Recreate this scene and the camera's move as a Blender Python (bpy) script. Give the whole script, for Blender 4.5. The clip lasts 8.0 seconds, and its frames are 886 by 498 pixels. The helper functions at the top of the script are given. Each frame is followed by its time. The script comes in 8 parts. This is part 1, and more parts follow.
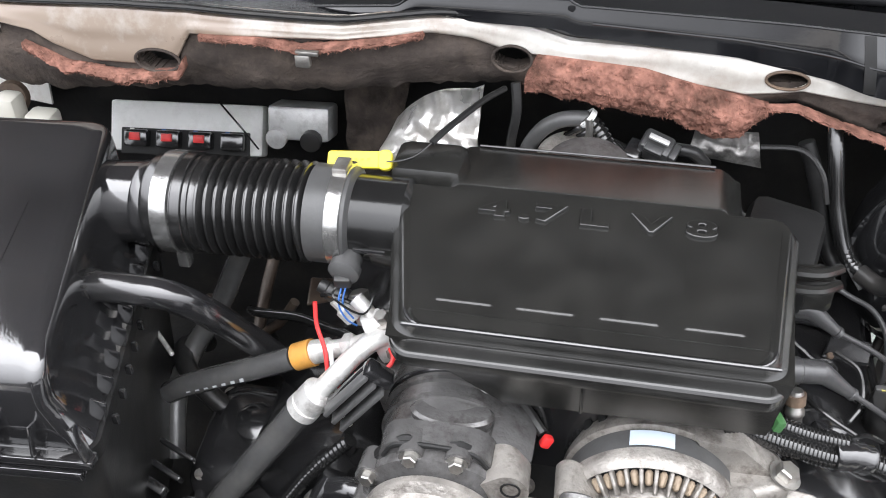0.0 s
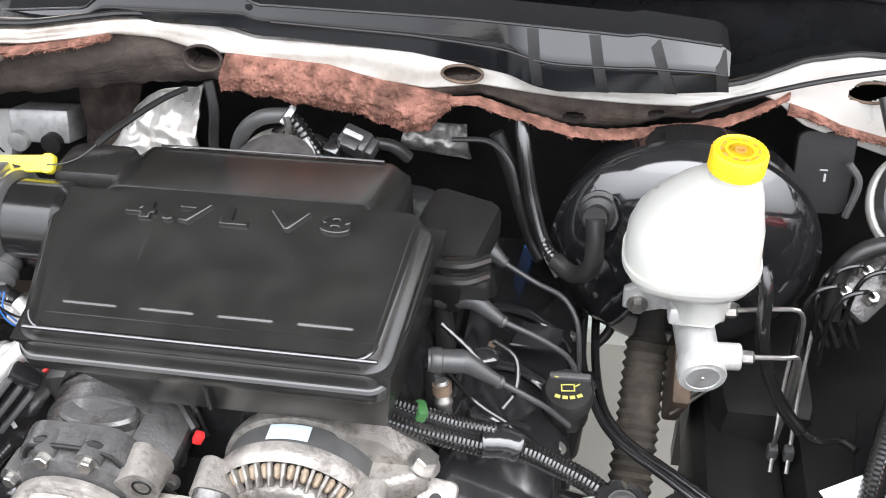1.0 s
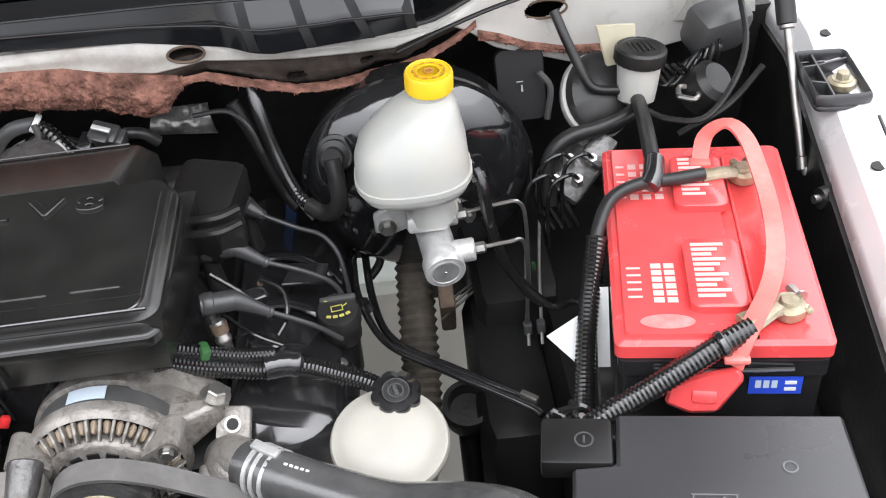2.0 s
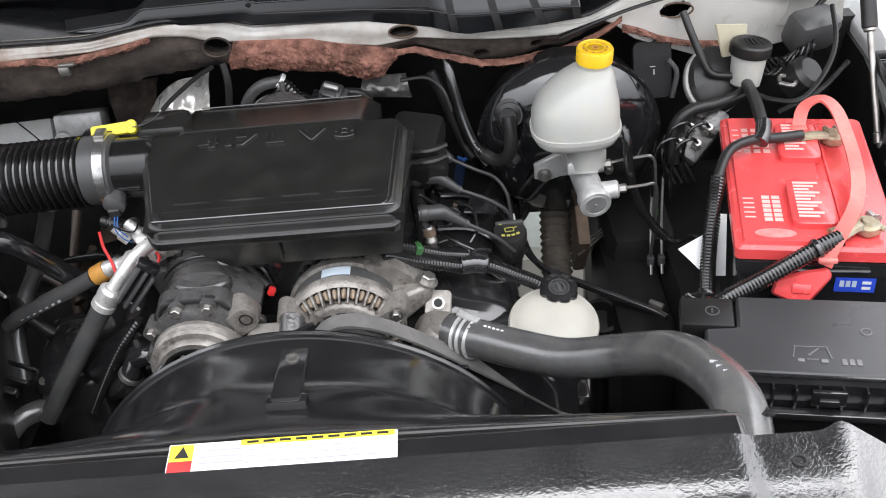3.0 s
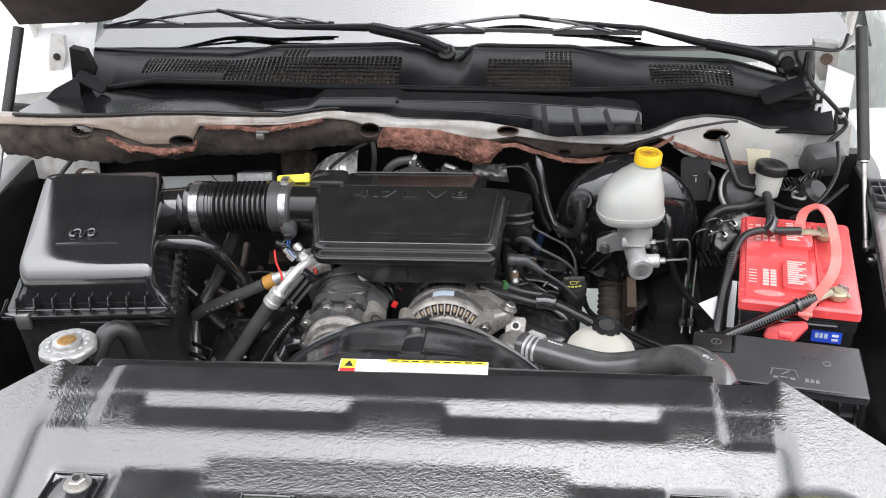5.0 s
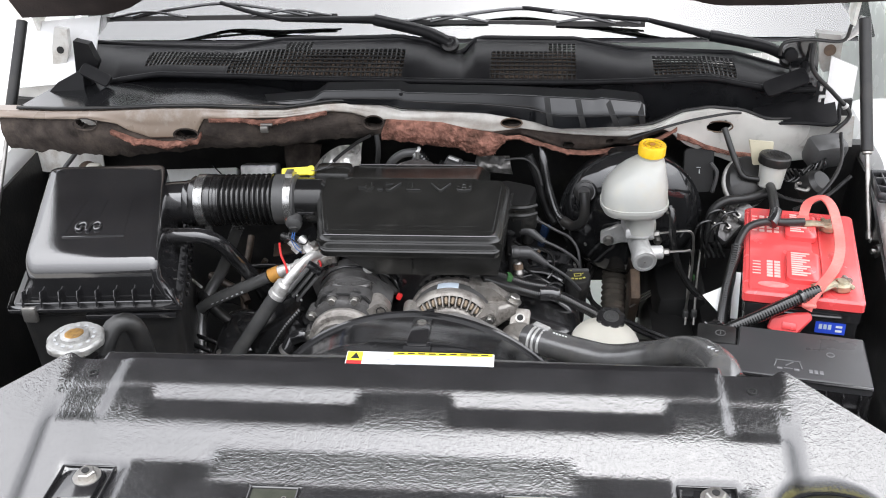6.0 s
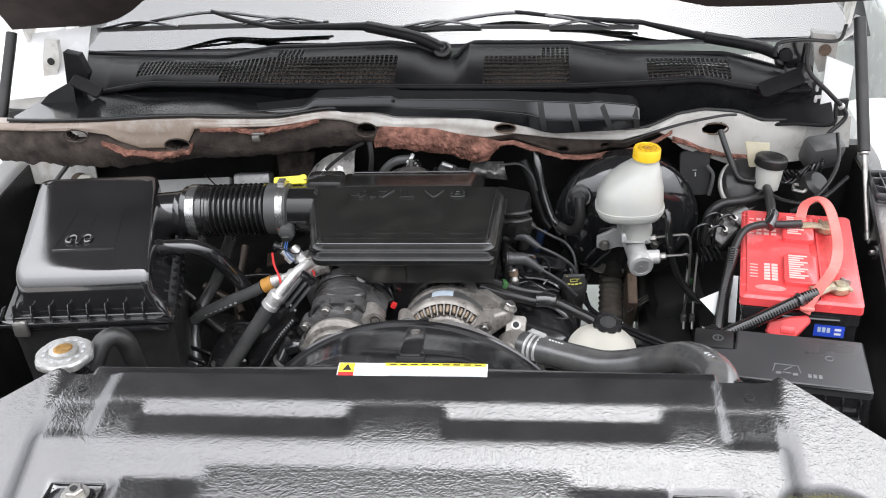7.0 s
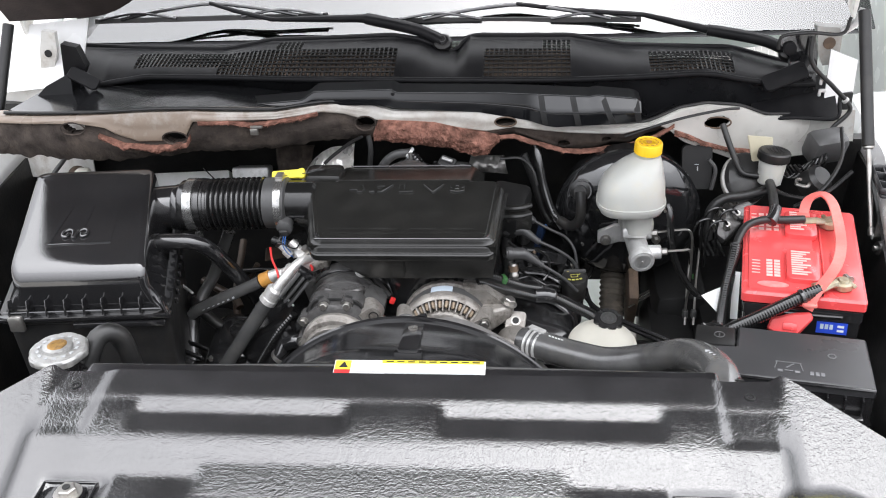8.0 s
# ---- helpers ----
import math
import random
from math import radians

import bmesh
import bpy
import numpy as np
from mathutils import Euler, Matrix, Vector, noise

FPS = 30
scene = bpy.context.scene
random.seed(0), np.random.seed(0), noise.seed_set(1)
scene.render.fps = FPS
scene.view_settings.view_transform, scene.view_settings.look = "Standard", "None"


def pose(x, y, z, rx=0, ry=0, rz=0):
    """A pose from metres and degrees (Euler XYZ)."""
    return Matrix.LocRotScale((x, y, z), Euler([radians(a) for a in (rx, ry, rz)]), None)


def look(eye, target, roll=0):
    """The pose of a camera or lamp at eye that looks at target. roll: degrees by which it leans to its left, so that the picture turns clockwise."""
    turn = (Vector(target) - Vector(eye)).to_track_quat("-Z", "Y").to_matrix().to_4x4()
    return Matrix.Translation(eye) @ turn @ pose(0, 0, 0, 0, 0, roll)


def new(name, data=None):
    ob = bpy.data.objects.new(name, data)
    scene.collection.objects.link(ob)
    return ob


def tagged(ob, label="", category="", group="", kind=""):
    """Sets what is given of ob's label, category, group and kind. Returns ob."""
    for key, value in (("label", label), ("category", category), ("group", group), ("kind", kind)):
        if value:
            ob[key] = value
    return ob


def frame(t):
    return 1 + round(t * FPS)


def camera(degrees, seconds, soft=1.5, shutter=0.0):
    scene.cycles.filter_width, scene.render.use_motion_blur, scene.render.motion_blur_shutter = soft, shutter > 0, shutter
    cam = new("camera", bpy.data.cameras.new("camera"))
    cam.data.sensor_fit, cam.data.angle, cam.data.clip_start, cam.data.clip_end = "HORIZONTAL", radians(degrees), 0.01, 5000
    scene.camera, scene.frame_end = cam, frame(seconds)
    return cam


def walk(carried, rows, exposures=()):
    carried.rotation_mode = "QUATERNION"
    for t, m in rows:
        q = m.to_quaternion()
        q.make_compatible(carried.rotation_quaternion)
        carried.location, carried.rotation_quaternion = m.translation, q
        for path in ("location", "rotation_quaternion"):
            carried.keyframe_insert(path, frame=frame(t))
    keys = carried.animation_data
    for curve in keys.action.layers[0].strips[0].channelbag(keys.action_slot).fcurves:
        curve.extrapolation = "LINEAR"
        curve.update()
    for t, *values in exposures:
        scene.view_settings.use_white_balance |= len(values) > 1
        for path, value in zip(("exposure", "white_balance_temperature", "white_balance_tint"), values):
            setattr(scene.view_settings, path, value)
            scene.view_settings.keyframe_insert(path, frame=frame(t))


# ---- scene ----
import itertools

# ---- camera ----
cam = camera(47.6, 8.0, soft=1.05)
PATH = [
    (0, (0.064, -0.064, 1.783), (-0.269, 1.487, 0.565), -1.1),
    (0.5, (0.235, -0.032, 1.781), (-0.14, 1.493, 0.542), -1.6),
    (0.8, (0.311, -0.024, 1.779), (-0.014, 1.524, 0.554), -1.7),
    (1, (0.354, -0.014, 1.79), (0.058, 1.529, 0.552), -1.9),
    (1.5, (0.429, -0.049, 1.803), (0.3, 1.524, 0.574), -3.3),
    (1.8, (0.467, -0.107, 1.8), (0.454, 1.471, 0.572), -5.8),
    (2, (0.449, -0.154, 1.809), (0.475, 1.406, 0.557), -6.7),
    (2.2, (0.43, -0.202, 1.823), (0.399, 1.327, 0.535), -7.4),
    (3.3, (0.269, -0.608, 1.938), (0.159, 1.023, 0.786), -4.2),
    (3.5, (0.287, -0.693, 1.944), (0.117, 0.945, 0.808), -3.0),
    (4, (0.315, -0.87, 2.003), (0.136, 0.806, 0.927), -2.1),
    (4.1, (0.327, -0.88, 2.012), (0.135, 0.803, 0.949), -2.3),
    (4.5, (0.296, -0.946, 2.038), (0.1, 0.8, 1.083), -2.1),
    (6, (0.275, -0.958, 2.053), (0.078, 0.776, 1.077), -2.3),
    (6.5, (0.281, -0.952, 2.052), (0.088, 0.784, 1.076), -2.8),
    (7, (0.287, -0.94, 2.05), (0.086, 0.798, 1.081), -3.2),
    (7.5, (0.292, -0.924, 2.048), (0.072, 0.805, 1.068), -3.2),
    (8, (0.292, -0.923, 2.047), (0.085, 0.806, 1.064), -3.2),
]
BASE = 0.85
EXPO = [(t, BASE + e) for t, e in ((0.0, 0.77), (0.5, 0.97), (1.0, 1.0), (1.5, 1.0), (1.8, 0.5), (2.2, 0.2), (3.3, 0.04), (6.0, 0.07), (8.0, 0.08))]
walk(cam, [(t, look(eye, target, roll)) for t, eye, target, roll in PATH], EXPO)

# ---- light ----
world = bpy.data.worlds.new("sky")
scene.world = world
world.use_nodes = True
wn, wl = world.node_tree.nodes, world.node_tree.links
sky = wn.new("ShaderNodeTexSky")
sky.sky_type = "NISHITA"
sky.sun_disc = False
sky.sun_elevation, sky.sun_rotation = radians(78), radians(35)
sky.air_density, sky.dust_density = 1.0, 4.0
grey = wn.new("ShaderNodeHueSaturation")
grey.inputs["Saturation"].default_value = 0.12
wl.new(sky.outputs["Color"], grey.inputs["Color"])
cloud = wn.new("ShaderNodeMix")
cloud.data_type = "RGBA"
cloud.inputs["Factor"].default_value = 0.65
cloud.inputs["B"].default_value = (13.8, 14.0, 14.9, 1.0)
wl.new(grey.outputs["Color"], cloud.inputs["A"])
# an overcast dome, three to four times brighter overhead than at the horizon
way_up = wn.new("ShaderNodeTexCoord")
split = wn.new("ShaderNodeSeparateXYZ")
wl.new(way_up.outputs["Generated"], split.inputs["Vector"])
dome = wn.new("ShaderNodeMapRange")
dome.inputs["From Min"].default_value, dome.inputs["From Max"].default_value = 0.0, 1.0
dome.inputs["To Min"].default_value, dome.inputs["To Max"].default_value = 0.24, 1.36
wl.new(split.outputs["Z"], dome.inputs["Value"])
shade = wn.new("ShaderNodeMix")
shade.data_type, shade.blend_type = "RGBA", "MULTIPLY"
shade.inputs["Factor"].default_value = 1.0
wl.new(cloud.outputs["Result"], shade.inputs["A"])
wl.new(dome.outputs["Result"], shade.inputs["B"])
wl.new(shade.outputs["Result"], wn["Background"].inputs["Color"])
wn["Background"].inputs["Strength"].default_value = 0.16
sun = new("sun", bpy.data.lights.new("sun", "SUN"))
sun.data.energy, sun.data.angle, sun.data.color = 0.8, radians(110), (1.0, 0.985, 0.96)
sun.matrix_world = look((1.0, 1.6, 8.0), (0.1, 0.3, 1.0))


# ---- materials ----
def mat(name, base, rough=0.4, metal=0.0, var=0.25, scale=25.0, bump=0.08, bscale=260.0, coat=0.0, ior=1.5,
        dirt=None, dirt_amount=0.4, dirt_scale=14.0, sub=0.0, rvar=0.12, random_tint=0.0, btype="noise"):
    m = bpy.data.materials.new(name)
    m.use_nodes = True
    n, l = m.node_tree.nodes, m.node_tree.links
    b = n["Principled BSDF"]
    tc = n.new("ShaderNodeTexCoord")
    big = n.new("ShaderNodeTexNoise")
    big.inputs["Scale"].default_value, big.inputs["Detail"].default_value = scale, 6.0
    l.new(tc.outputs["Object"], big.inputs["Vector"])
    fine = n.new("ShaderNodeTexNoise")
    fine.inputs["Scale"].default_value, fine.inputs["Detail"].default_value = bscale, 4.0
    l.new(tc.outputs["Object"], fine.inputs["Vector"])
    ramp = n.new("ShaderNodeMapRange")
    ramp.inputs["From Min"].default_value, ramp.inputs["From Max"].default_value = 0.3, 0.7
    ramp.inputs["To Min"].default_value, ramp.inputs["To Max"].default_value = 1.0 - var, 1.0 + var
    l.new(big.outputs["Fac"], ramp.inputs["Value"])
    tint = n.new("ShaderNodeMix")
    tint.data_type, tint.blend_type = "RGBA", "MULTIPLY"
    tint.inputs["Factor"].default_value = 1.0
    tint.inputs["A"].default_value = (*base, 1.0)
    l.new(ramp.outputs["Result"], tint.inputs["B"])
    colour = tint.outputs["Result"]
    if dirt:
        dn = n.new("ShaderNodeTexNoise")
        dn.inputs["Scale"].default_value, dn.inputs["Detail"].default_value = dirt_scale, 9.0
        dn.inputs["Roughness"].default_value = 0.7
        l.new(tc.outputs["Object"], dn.inputs["Vector"])
        dr = n.new("ShaderNodeMapRange")
        dr.inputs["From Min"].default_value, dr.inputs["From Max"].default_value = 0.48, 0.68
        dr.inputs["To Min"].default_value, dr.inputs["To Max"].default_value = 0.0, dirt_amount
        l.new(dn.outputs["Fac"], dr.inputs["Value"])
        dm = n.new("ShaderNodeMix")
        dm.data_type = "RGBA"
        dm.inputs["B"].default_value = (*dirt, 1.0)
        l.new(dr.outputs["Result"], dm.inputs["Factor"])
        l.new(colour, dm.inputs["A"])
        colour = dm.outputs["Result"]
    if random_tint:
        oi = n.new("ShaderNodeObjectInfo")
        rm = n.new("ShaderNodeMapRange")
        rm.inputs["To Min"].default_value, rm.inputs["To Max"].default_value = 1 - random_tint, 1 + random_tint
        l.new(oi.outputs["Random"], rm.inputs["Value"])
        rt = n.new("ShaderNodeMix")
        rt.data_type, rt.blend_type = "RGBA", "MULTIPLY"
        rt.inputs["Factor"].default_value = 1.0
        l.new(colour, rt.inputs["A"])
        l.new(rm.outputs["Result"], rt.inputs["B"])
        colour = rt.outputs["Result"]
    l.new(colour, b.inputs["Base Color"])
    rr = n.new("ShaderNodeMapRange")
    rr.inputs["To Min"].default_value, rr.inputs["To Max"].default_value = max(0.02, rough - rvar), min(1.0, rough + rvar)
    l.new(big.outputs["Fac"], rr.inputs["Value"])
    l.new(rr.outputs["Result"], b.inputs["Roughness"])
    b.inputs["Metallic"].default_value = metal
    b.inputs["IOR"].default_value = ior
    b.inputs["Coat Weight"].default_value = coat
    b.inputs["Coat Roughness"].default_value = 0.08
    if sub:
        b.inputs["Subsurface Weight"].default_value = sub
        b.inputs["Subsurface Radius"].default_value = (0.02, 0.02, 0.018)
    if bump:
        bp = n.new("ShaderNodeBump")
        bp.inputs["Strength"].default_value, bp.inputs["Distance"].default_value = bump, 0.002
        if btype == "leather":
            vo = n.new("ShaderNodeTexVoronoi")
            vo.feature = "SMOOTH_F1"
            vo.inputs["Scale"].default_value = bscale
            wob = n.new("ShaderNodeVectorMath")
            wob.operation = "MULTIPLY_ADD"
            wob.inputs[1].default_value = (0.02, 0.02, 0.02)
            l.new(fine.outputs["Color"], wob.inputs[0])
            l.new(tc.outputs["Object"], wob.inputs[2])
            l.new(wob.outputs["Vector"], vo.inputs["Vector"])
            l.new(vo.outputs["Distance"], bp.inputs["Height"])
        else:
            l.new(fine.outputs["Fac"], bp.inputs["Height"])
        l.new(bp.outputs["Normal"], b.inputs["Normal"])
    return m


BLACK = mat("black_plastic", (0.017, 0.017, 0.018), 0.15, rvar=0.06, ior=1.9, bump=0.03, dirt=(0.05, 0.045, 0.04), dirt_amount=0.12)
COVER = mat("engine_cover_plastic", (0.016, 0.016, 0.015), 0.22, rvar=0.06, ior=1.65, bump=0.05, bscale=900, dirt=(0.04, 0.038, 0.033), dirt_amount=0.15)
AIRBOX = mat("airbox_plastic", (0.016, 0.016, 0.017), 0.08, rvar=0.04, ior=2.1, bump=0.03, bscale=420, scale=9, dirt=(0.05, 0.045, 0.04), dirt_amount=0.10)
LEATHER = mat("grained_plastic", (0.020, 0.020, 0.021), 0.20, ior=1.97, bump=0.19, bscale=190, btype="leather", rvar=0.03)
SHROUD = mat("shroud_plastic", (0.014, 0.014, 0.015), 0.13, rvar=0.05, ior=1.8, bump=0.04, dirt=(0.06, 0.055, 0.05), dirt_amount=0.07)
RUBBER = mat("rubber", (0.020, 0.020, 0.020), 0.36, ior=1.48, bump=0.12, bscale=350, dirt=(0.07, 0.06, 0.05), dirt_amount=0.25)
BOOT = mat("boot_rubber", (0.055, 0.055, 0.056), 0.34, ior=1.6, bump=0.12, bscale=320, dirt=(0.02, 0.02, 0.02), dirt_amount=0.6, dirt_scale=26)
GREYRUB = mat("grey_rubber", (0.075, 0.075, 0.075), 0.4, bump=0.1, dirt=(0.03, 0.03, 0.03), dirt_amount=0.5)
BELTGREY = mat("worn_belt_rubber", (0.17, 0.165, 0.16), 0.45, bump=0.15, bscale=400, dirt=(0.07, 0.065, 0.06), dirt_amount=0.5)
HOSEGREY = mat("dusty_hose_rubber", (0.080, 0.080, 0.080), 0.20, ior=1.9, bump=0.15, bscale=300, dirt=(0.12, 0.115, 0.105), dirt_amount=0.5, dirt_scale=20)
MODWHITE = mat("module_paint", (0.86, 0.86, 0.84), 0.4, var=0.06, dirt=(0.40, 0.38, 0.35), dirt_amount=0.25, dirt_scale=30)
CONDUIT = mat("conduit_plastic", (0.012, 0.012, 0.012), 0.14, rvar=0.05, bump=0.02, ior=1.7)
COLLAR = mat("collar_plastic", (0.012, 0.012, 0.012), 0.16, rvar=0.05, ior=1.5, bump=0.03)
BELLOWS = mat("bellows_rubber", (0.012, 0.012, 0.012), 0.22, ior=1.9, bump=0.03, bscale=400)
CLAMPBAND = mat("worn_clamp_band", (0.46, 0.46, 0.45), 0.2, metal=0.85, bump=0.1, dirt=(0.06, 0.06, 0.055), dirt_amount=0.6, dirt_scale=30)
CAST = mat("cast_aluminium", (0.33, 0.31, 0.285), 0.42, metal=0.45, bump=0.6, bscale=240, var=0.35, dirt=(0.055, 0.043, 0.034), dirt_amount=0.9, dirt_scale=32)
CASTDARK = mat("dirty_aluminium", (0.155, 0.152, 0.15), 0.22, metal=0.45, bump=0.45, bscale=200, var=0.5, scale=14, dirt=(0.035, 0.03, 0.027), dirt_amount=0.9, dirt_scale=22)
ALU = mat("machined_aluminium", (0.66, 0.66, 0.65), 0.38, metal=0.45, bump=0.2, var=0.15, dirt=(0.2, 0.19, 0.17), dirt_amount=0.45, dirt_scale=40)
PIPEALU = mat("dull_pipe_aluminium", (0.68, 0.67, 0.65), 0.33, metal=0.45, bump=0.25, var=0.2, dirt=(0.16, 0.14, 0.12), dirt_amount=0.6, dirt_scale=45)
STEEL = mat("zinc_steel", (0.42, 0.41, 0.39), 0.35, metal=0.9, bump=0.1, dirt=(0.18, 0.12, 0.08), dirt_amount=0.4, dirt_scale=60)
BRASS = mat("tarnished_brass", (0.33, 0.28, 0.19), 0.5, metal=0.5, bump=0.6, bscale=150, var=0.4, dirt=(0.42, 0.42, 0.36), dirt_amount=0.75, dirt_scale=70)
COPPERWIRE = mat("copper_winding", (0.30, 0.235, 0.17), 0.5, metal=0.2, bump=0.4, bscale=500)
RUST = mat("rusty_steel", (0.12, 0.085, 0.062), 0.7, metal=0.2, bump=0.5, dirt=(0.19, 0.13, 0.085), dirt_amount=0.8, dirt_scale=30)
OLDPIPE = mat("brown_pipe", (0.062, 0.046, 0.036), 0.42, metal=0.2, bump=0.3, dirt=(0.12, 0.08, 0.055), dirt_amount=0.5, dirt_scale=40)
RESIN = mat("milky_plastic", (0.46, 0.465, 0.44), 0.32, bump=0.05, bscale=90, var=0.05, sub=0.25, dirt=(0.50, 0.46, 0.36), dirt_amount=0.45, dirt_scale=22)
OLDRESIN = mat("yellowed_plastic", (0.50, 0.46, 0.34), 0.4, bump=0.05, var=0.1, sub=0.15)
CREAM = mat("cream_plastic", (0.50, 0.485, 0.43), 0.4, bump=0.05, var=0.06, sub=0.15, dirt=(0.5, 0.46, 0.38), dirt_amount=0.2)
YELLOW = mat("yellow_plastic", (0.86, 0.55, 0.02), 0.35, var=0.08, bump=0.04)
YTAG = mat("yellow_tag", (0.80, 0.68, 0.05), 0.4, var=0.06, bump=0.05)
RED = mat("red_plastic", (0.76, 0.078, 0.080), 0.24, coat=0.3, var=0.08, bump=0.04, bscale=400)
REDSTRAP = mat("faded_red_strap", (0.72, 0.16, 0.14), 0.45, var=0.15, bump=0.1, dirt=(0.75, 0.35, 0.3), dirt_amount=0.5)
REDWIRE = mat("red_wire", (0.72, 0.035, 0.035), 0.4)
ORANGE = mat("orange_tape", (0.56, 0.27, 0.055), 0.45, dirt=(0.25, 0.15, 0.07), dirt_amount=0.5, dirt_scale=60)
CAPBRASS = mat("dull_brass", (0.42, 0.24, 0.07), 0.35, metal=0.7, bump=0.2, dirt=(0.10, 0.07, 0.04), dirt_amount=0.8, dirt_scale=120)
BLUE = mat("blue_plastic", (0.025, 0.12, 0.40), 0.4)
BLUELABEL = mat("blue_label", (0.03, 0.08, 0.6), 0.35, var=0.05)
GREEN = mat("green_clip", (0.045, 0.15, 0.045), 0.45, dirt=(0.03, 0.05, 0.03), dirt_amount=0.6, dirt_scale=60)
WHITE = mat("white_label", (0.78, 0.79, 0.78), 0.5, var=0.04, bump=0.02)
FAINTPRINT = mat("faint_print", (0.78, 0.21, 0.20), 0.4, var=0.25, scale=90, bump=0.0)
PINKPRINT = mat("pale_print", (0.80, 0.46, 0.43), 0.5, var=0.05, bump=0.0)
LABELYELLOW = mat("label_yellow", (0.82, 0.66, 0.04), 0.45, var=0.04)
DULLINK = mat("dull_ink", (0.15, 0.15, 0.155), 0.5)
GREYINK = mat("grey_ink", (0.35, 0.36, 0.37), 0.5)
PALEBLUE = mat("pale_blue_label", (0.52, 0.60, 0.68), 0.45, var=0.06)
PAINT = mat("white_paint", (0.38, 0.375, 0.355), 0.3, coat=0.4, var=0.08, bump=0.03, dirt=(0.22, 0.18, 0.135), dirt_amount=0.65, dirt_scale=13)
CORNERPAINT = mat("dusty_white_paint", (0.66, 0.65, 0.62), 0.35, coat=0.3, var=0.08, bump=0.03, dirt=(0.30, 0.24, 0.18), dirt_amount=0.7, dirt_scale=16)
CLEANPAINT = mat("clean_white_paint", (0.80, 0.80, 0.80), 0.25, coat=0.6, var=0.03, bump=0.0)
INSUL = mat("brown_felt", (0.050, 0.041, 0.036), 0.95, bump=1.0, bscale=200, var=0.5, scale=35, dirt=(0.125, 0.10, 0.082), dirt_amount=0.6, dirt_scale=16, ior=1.3)
PINK = mat("pink_fibre", (0.25, 0.122, 0.092), 0.95, bump=1.0, bscale=240, var=0.55, scale=70, dirt=(0.085, 0.045, 0.033), dirt_amount=0.95, dirt_scale=24, ior=1.3)
FOIL = mat("crumpled_foil", (0.80, 0.78, 0.75), 0.3, metal=0.55, bump=1.0, bscale=75, var=0.2, dirt=(0.35, 0.30, 0.23), dirt_amount=0.55, dirt_scale=20)
DARKFOIL = mat("dirty_foil", (0.30, 0.29, 0.28), 0.35, metal=0.7, bump=1.0, bscale=70, var=0.3, dirt=(0.05, 0.045, 0.04), dirt_amount=0.9, dirt_scale=30)
COWL = mat("cowl_plastic", (0.011, 0.011, 0.012), 0.34, rvar=0.08, ior=1.2, bump=0.12, bscale=500, dirt=(0.04, 0.038, 0.035), dirt_amount=0.15)
COWLGLOSS = mat("cowl_gloss", (0.012, 0.0123, 0.0135), 0.14, rvar=0.05, ior=1.42, bump=0.02)
DRUM = mat("drum_gloss_paint", (0.014, 0.0142, 0.015), 0.07, rvar=0.03, ior=1.9, bump=0.015)
LEDGE = mat("ledge_satin_plastic", (0.008, 0.0083, 0.0095), 0.09, rvar=0.03, ior=1.62, bump=0.015)
MESHBLACK = mat("grille_plastic", (0.010, 0.010, 0.010), 0.5, ior=1.4, bump=0.1)
LINER = mat("hood_liner", (0.035, 0.027, 0.025), 0.9, bump=0.7, bscale=220, var=0.3, ior=1.3)
DARKPAN = mat("black_body_coat", (0.014, 0.014, 0.014), 0.35, ior=1.42, bump=0.25, bscale=160, dirt=(0.05, 0.045, 0.04), dirt_amount=0.35, dirt_scale=20)
SHELF = mat("dull_ledge_plastic", (0.009, 0.009, 0.010), 0.55, ior=1.12, bump=0.05)
FUSELID = mat("dusty_satin_lid", (0.042, 0.042, 0.044), 0.30, ior=1.5, bump=0.06, bscale=700, var=0.10, scale=6)
GAITER = mat("dusty_gaiter_rubber", (0.085, 0.075, 0.062), 0.7, bump=0.4, bscale=160, dirt=(0.16, 0.13, 0.10), dirt_amount=0.7, dirt_scale=30)
FRIT = mat("ceramic_band", (0.020, 0.019, 0.022), 0.5, bump=0.0)
CAPALU = mat("dull_cap_alloy", (0.40, 0.40, 0.39), 0.34, metal=0.6, bump=0.2, var=0.2, dirt=(0.16, 0.15, 0.14), dirt_amount=0.6, dirt_scale=60)
OLIVE = mat("dark_olive_steel", (0.030, 0.033, 0.024), 0.4, bump=0.1, dirt=(0.06, 0.06, 0.045), dirt_amount=0.4, dirt_scale=60)
GROUND = mat("concrete", (0.30, 0.285, 0.26), 0.85, bump=0.4, bscale=60, var=0.12, scale=1.5, dirt=(0.30, 0.28, 0.26), dirt_amount=0.4, dirt_scale=3)
# Pale cabin colour stands in for sky reflected in the windscreen
INTERIOR = mat("cabin_reflection_pale", (0.62, 0.65, 0.62), 0.8, var=0.06, bump=0.1)
RADIATOR = mat("radiator_core", (0.03, 0.03, 0.03), 0.6, metal=0.4, bump=0.4)
INK = mat("yellow_ink", (0.48, 0.44, 0.10), 0.6, var=0.2, dirt=(0.10, 0.09, 0.07), dirt_amount=0.6, dirt_scale=90)
AMBER = mat("amber_lens", (0.85, 0.78, 0.25), 0.2, coat=0.6, var=0.1)
# Near-black: painted shade in holes and slots, plain black for ink and gaskets
SCREEN = mat("hole_shade_and_ink", (0.006, 0.006, 0.006), 0.6, bump=0.1)

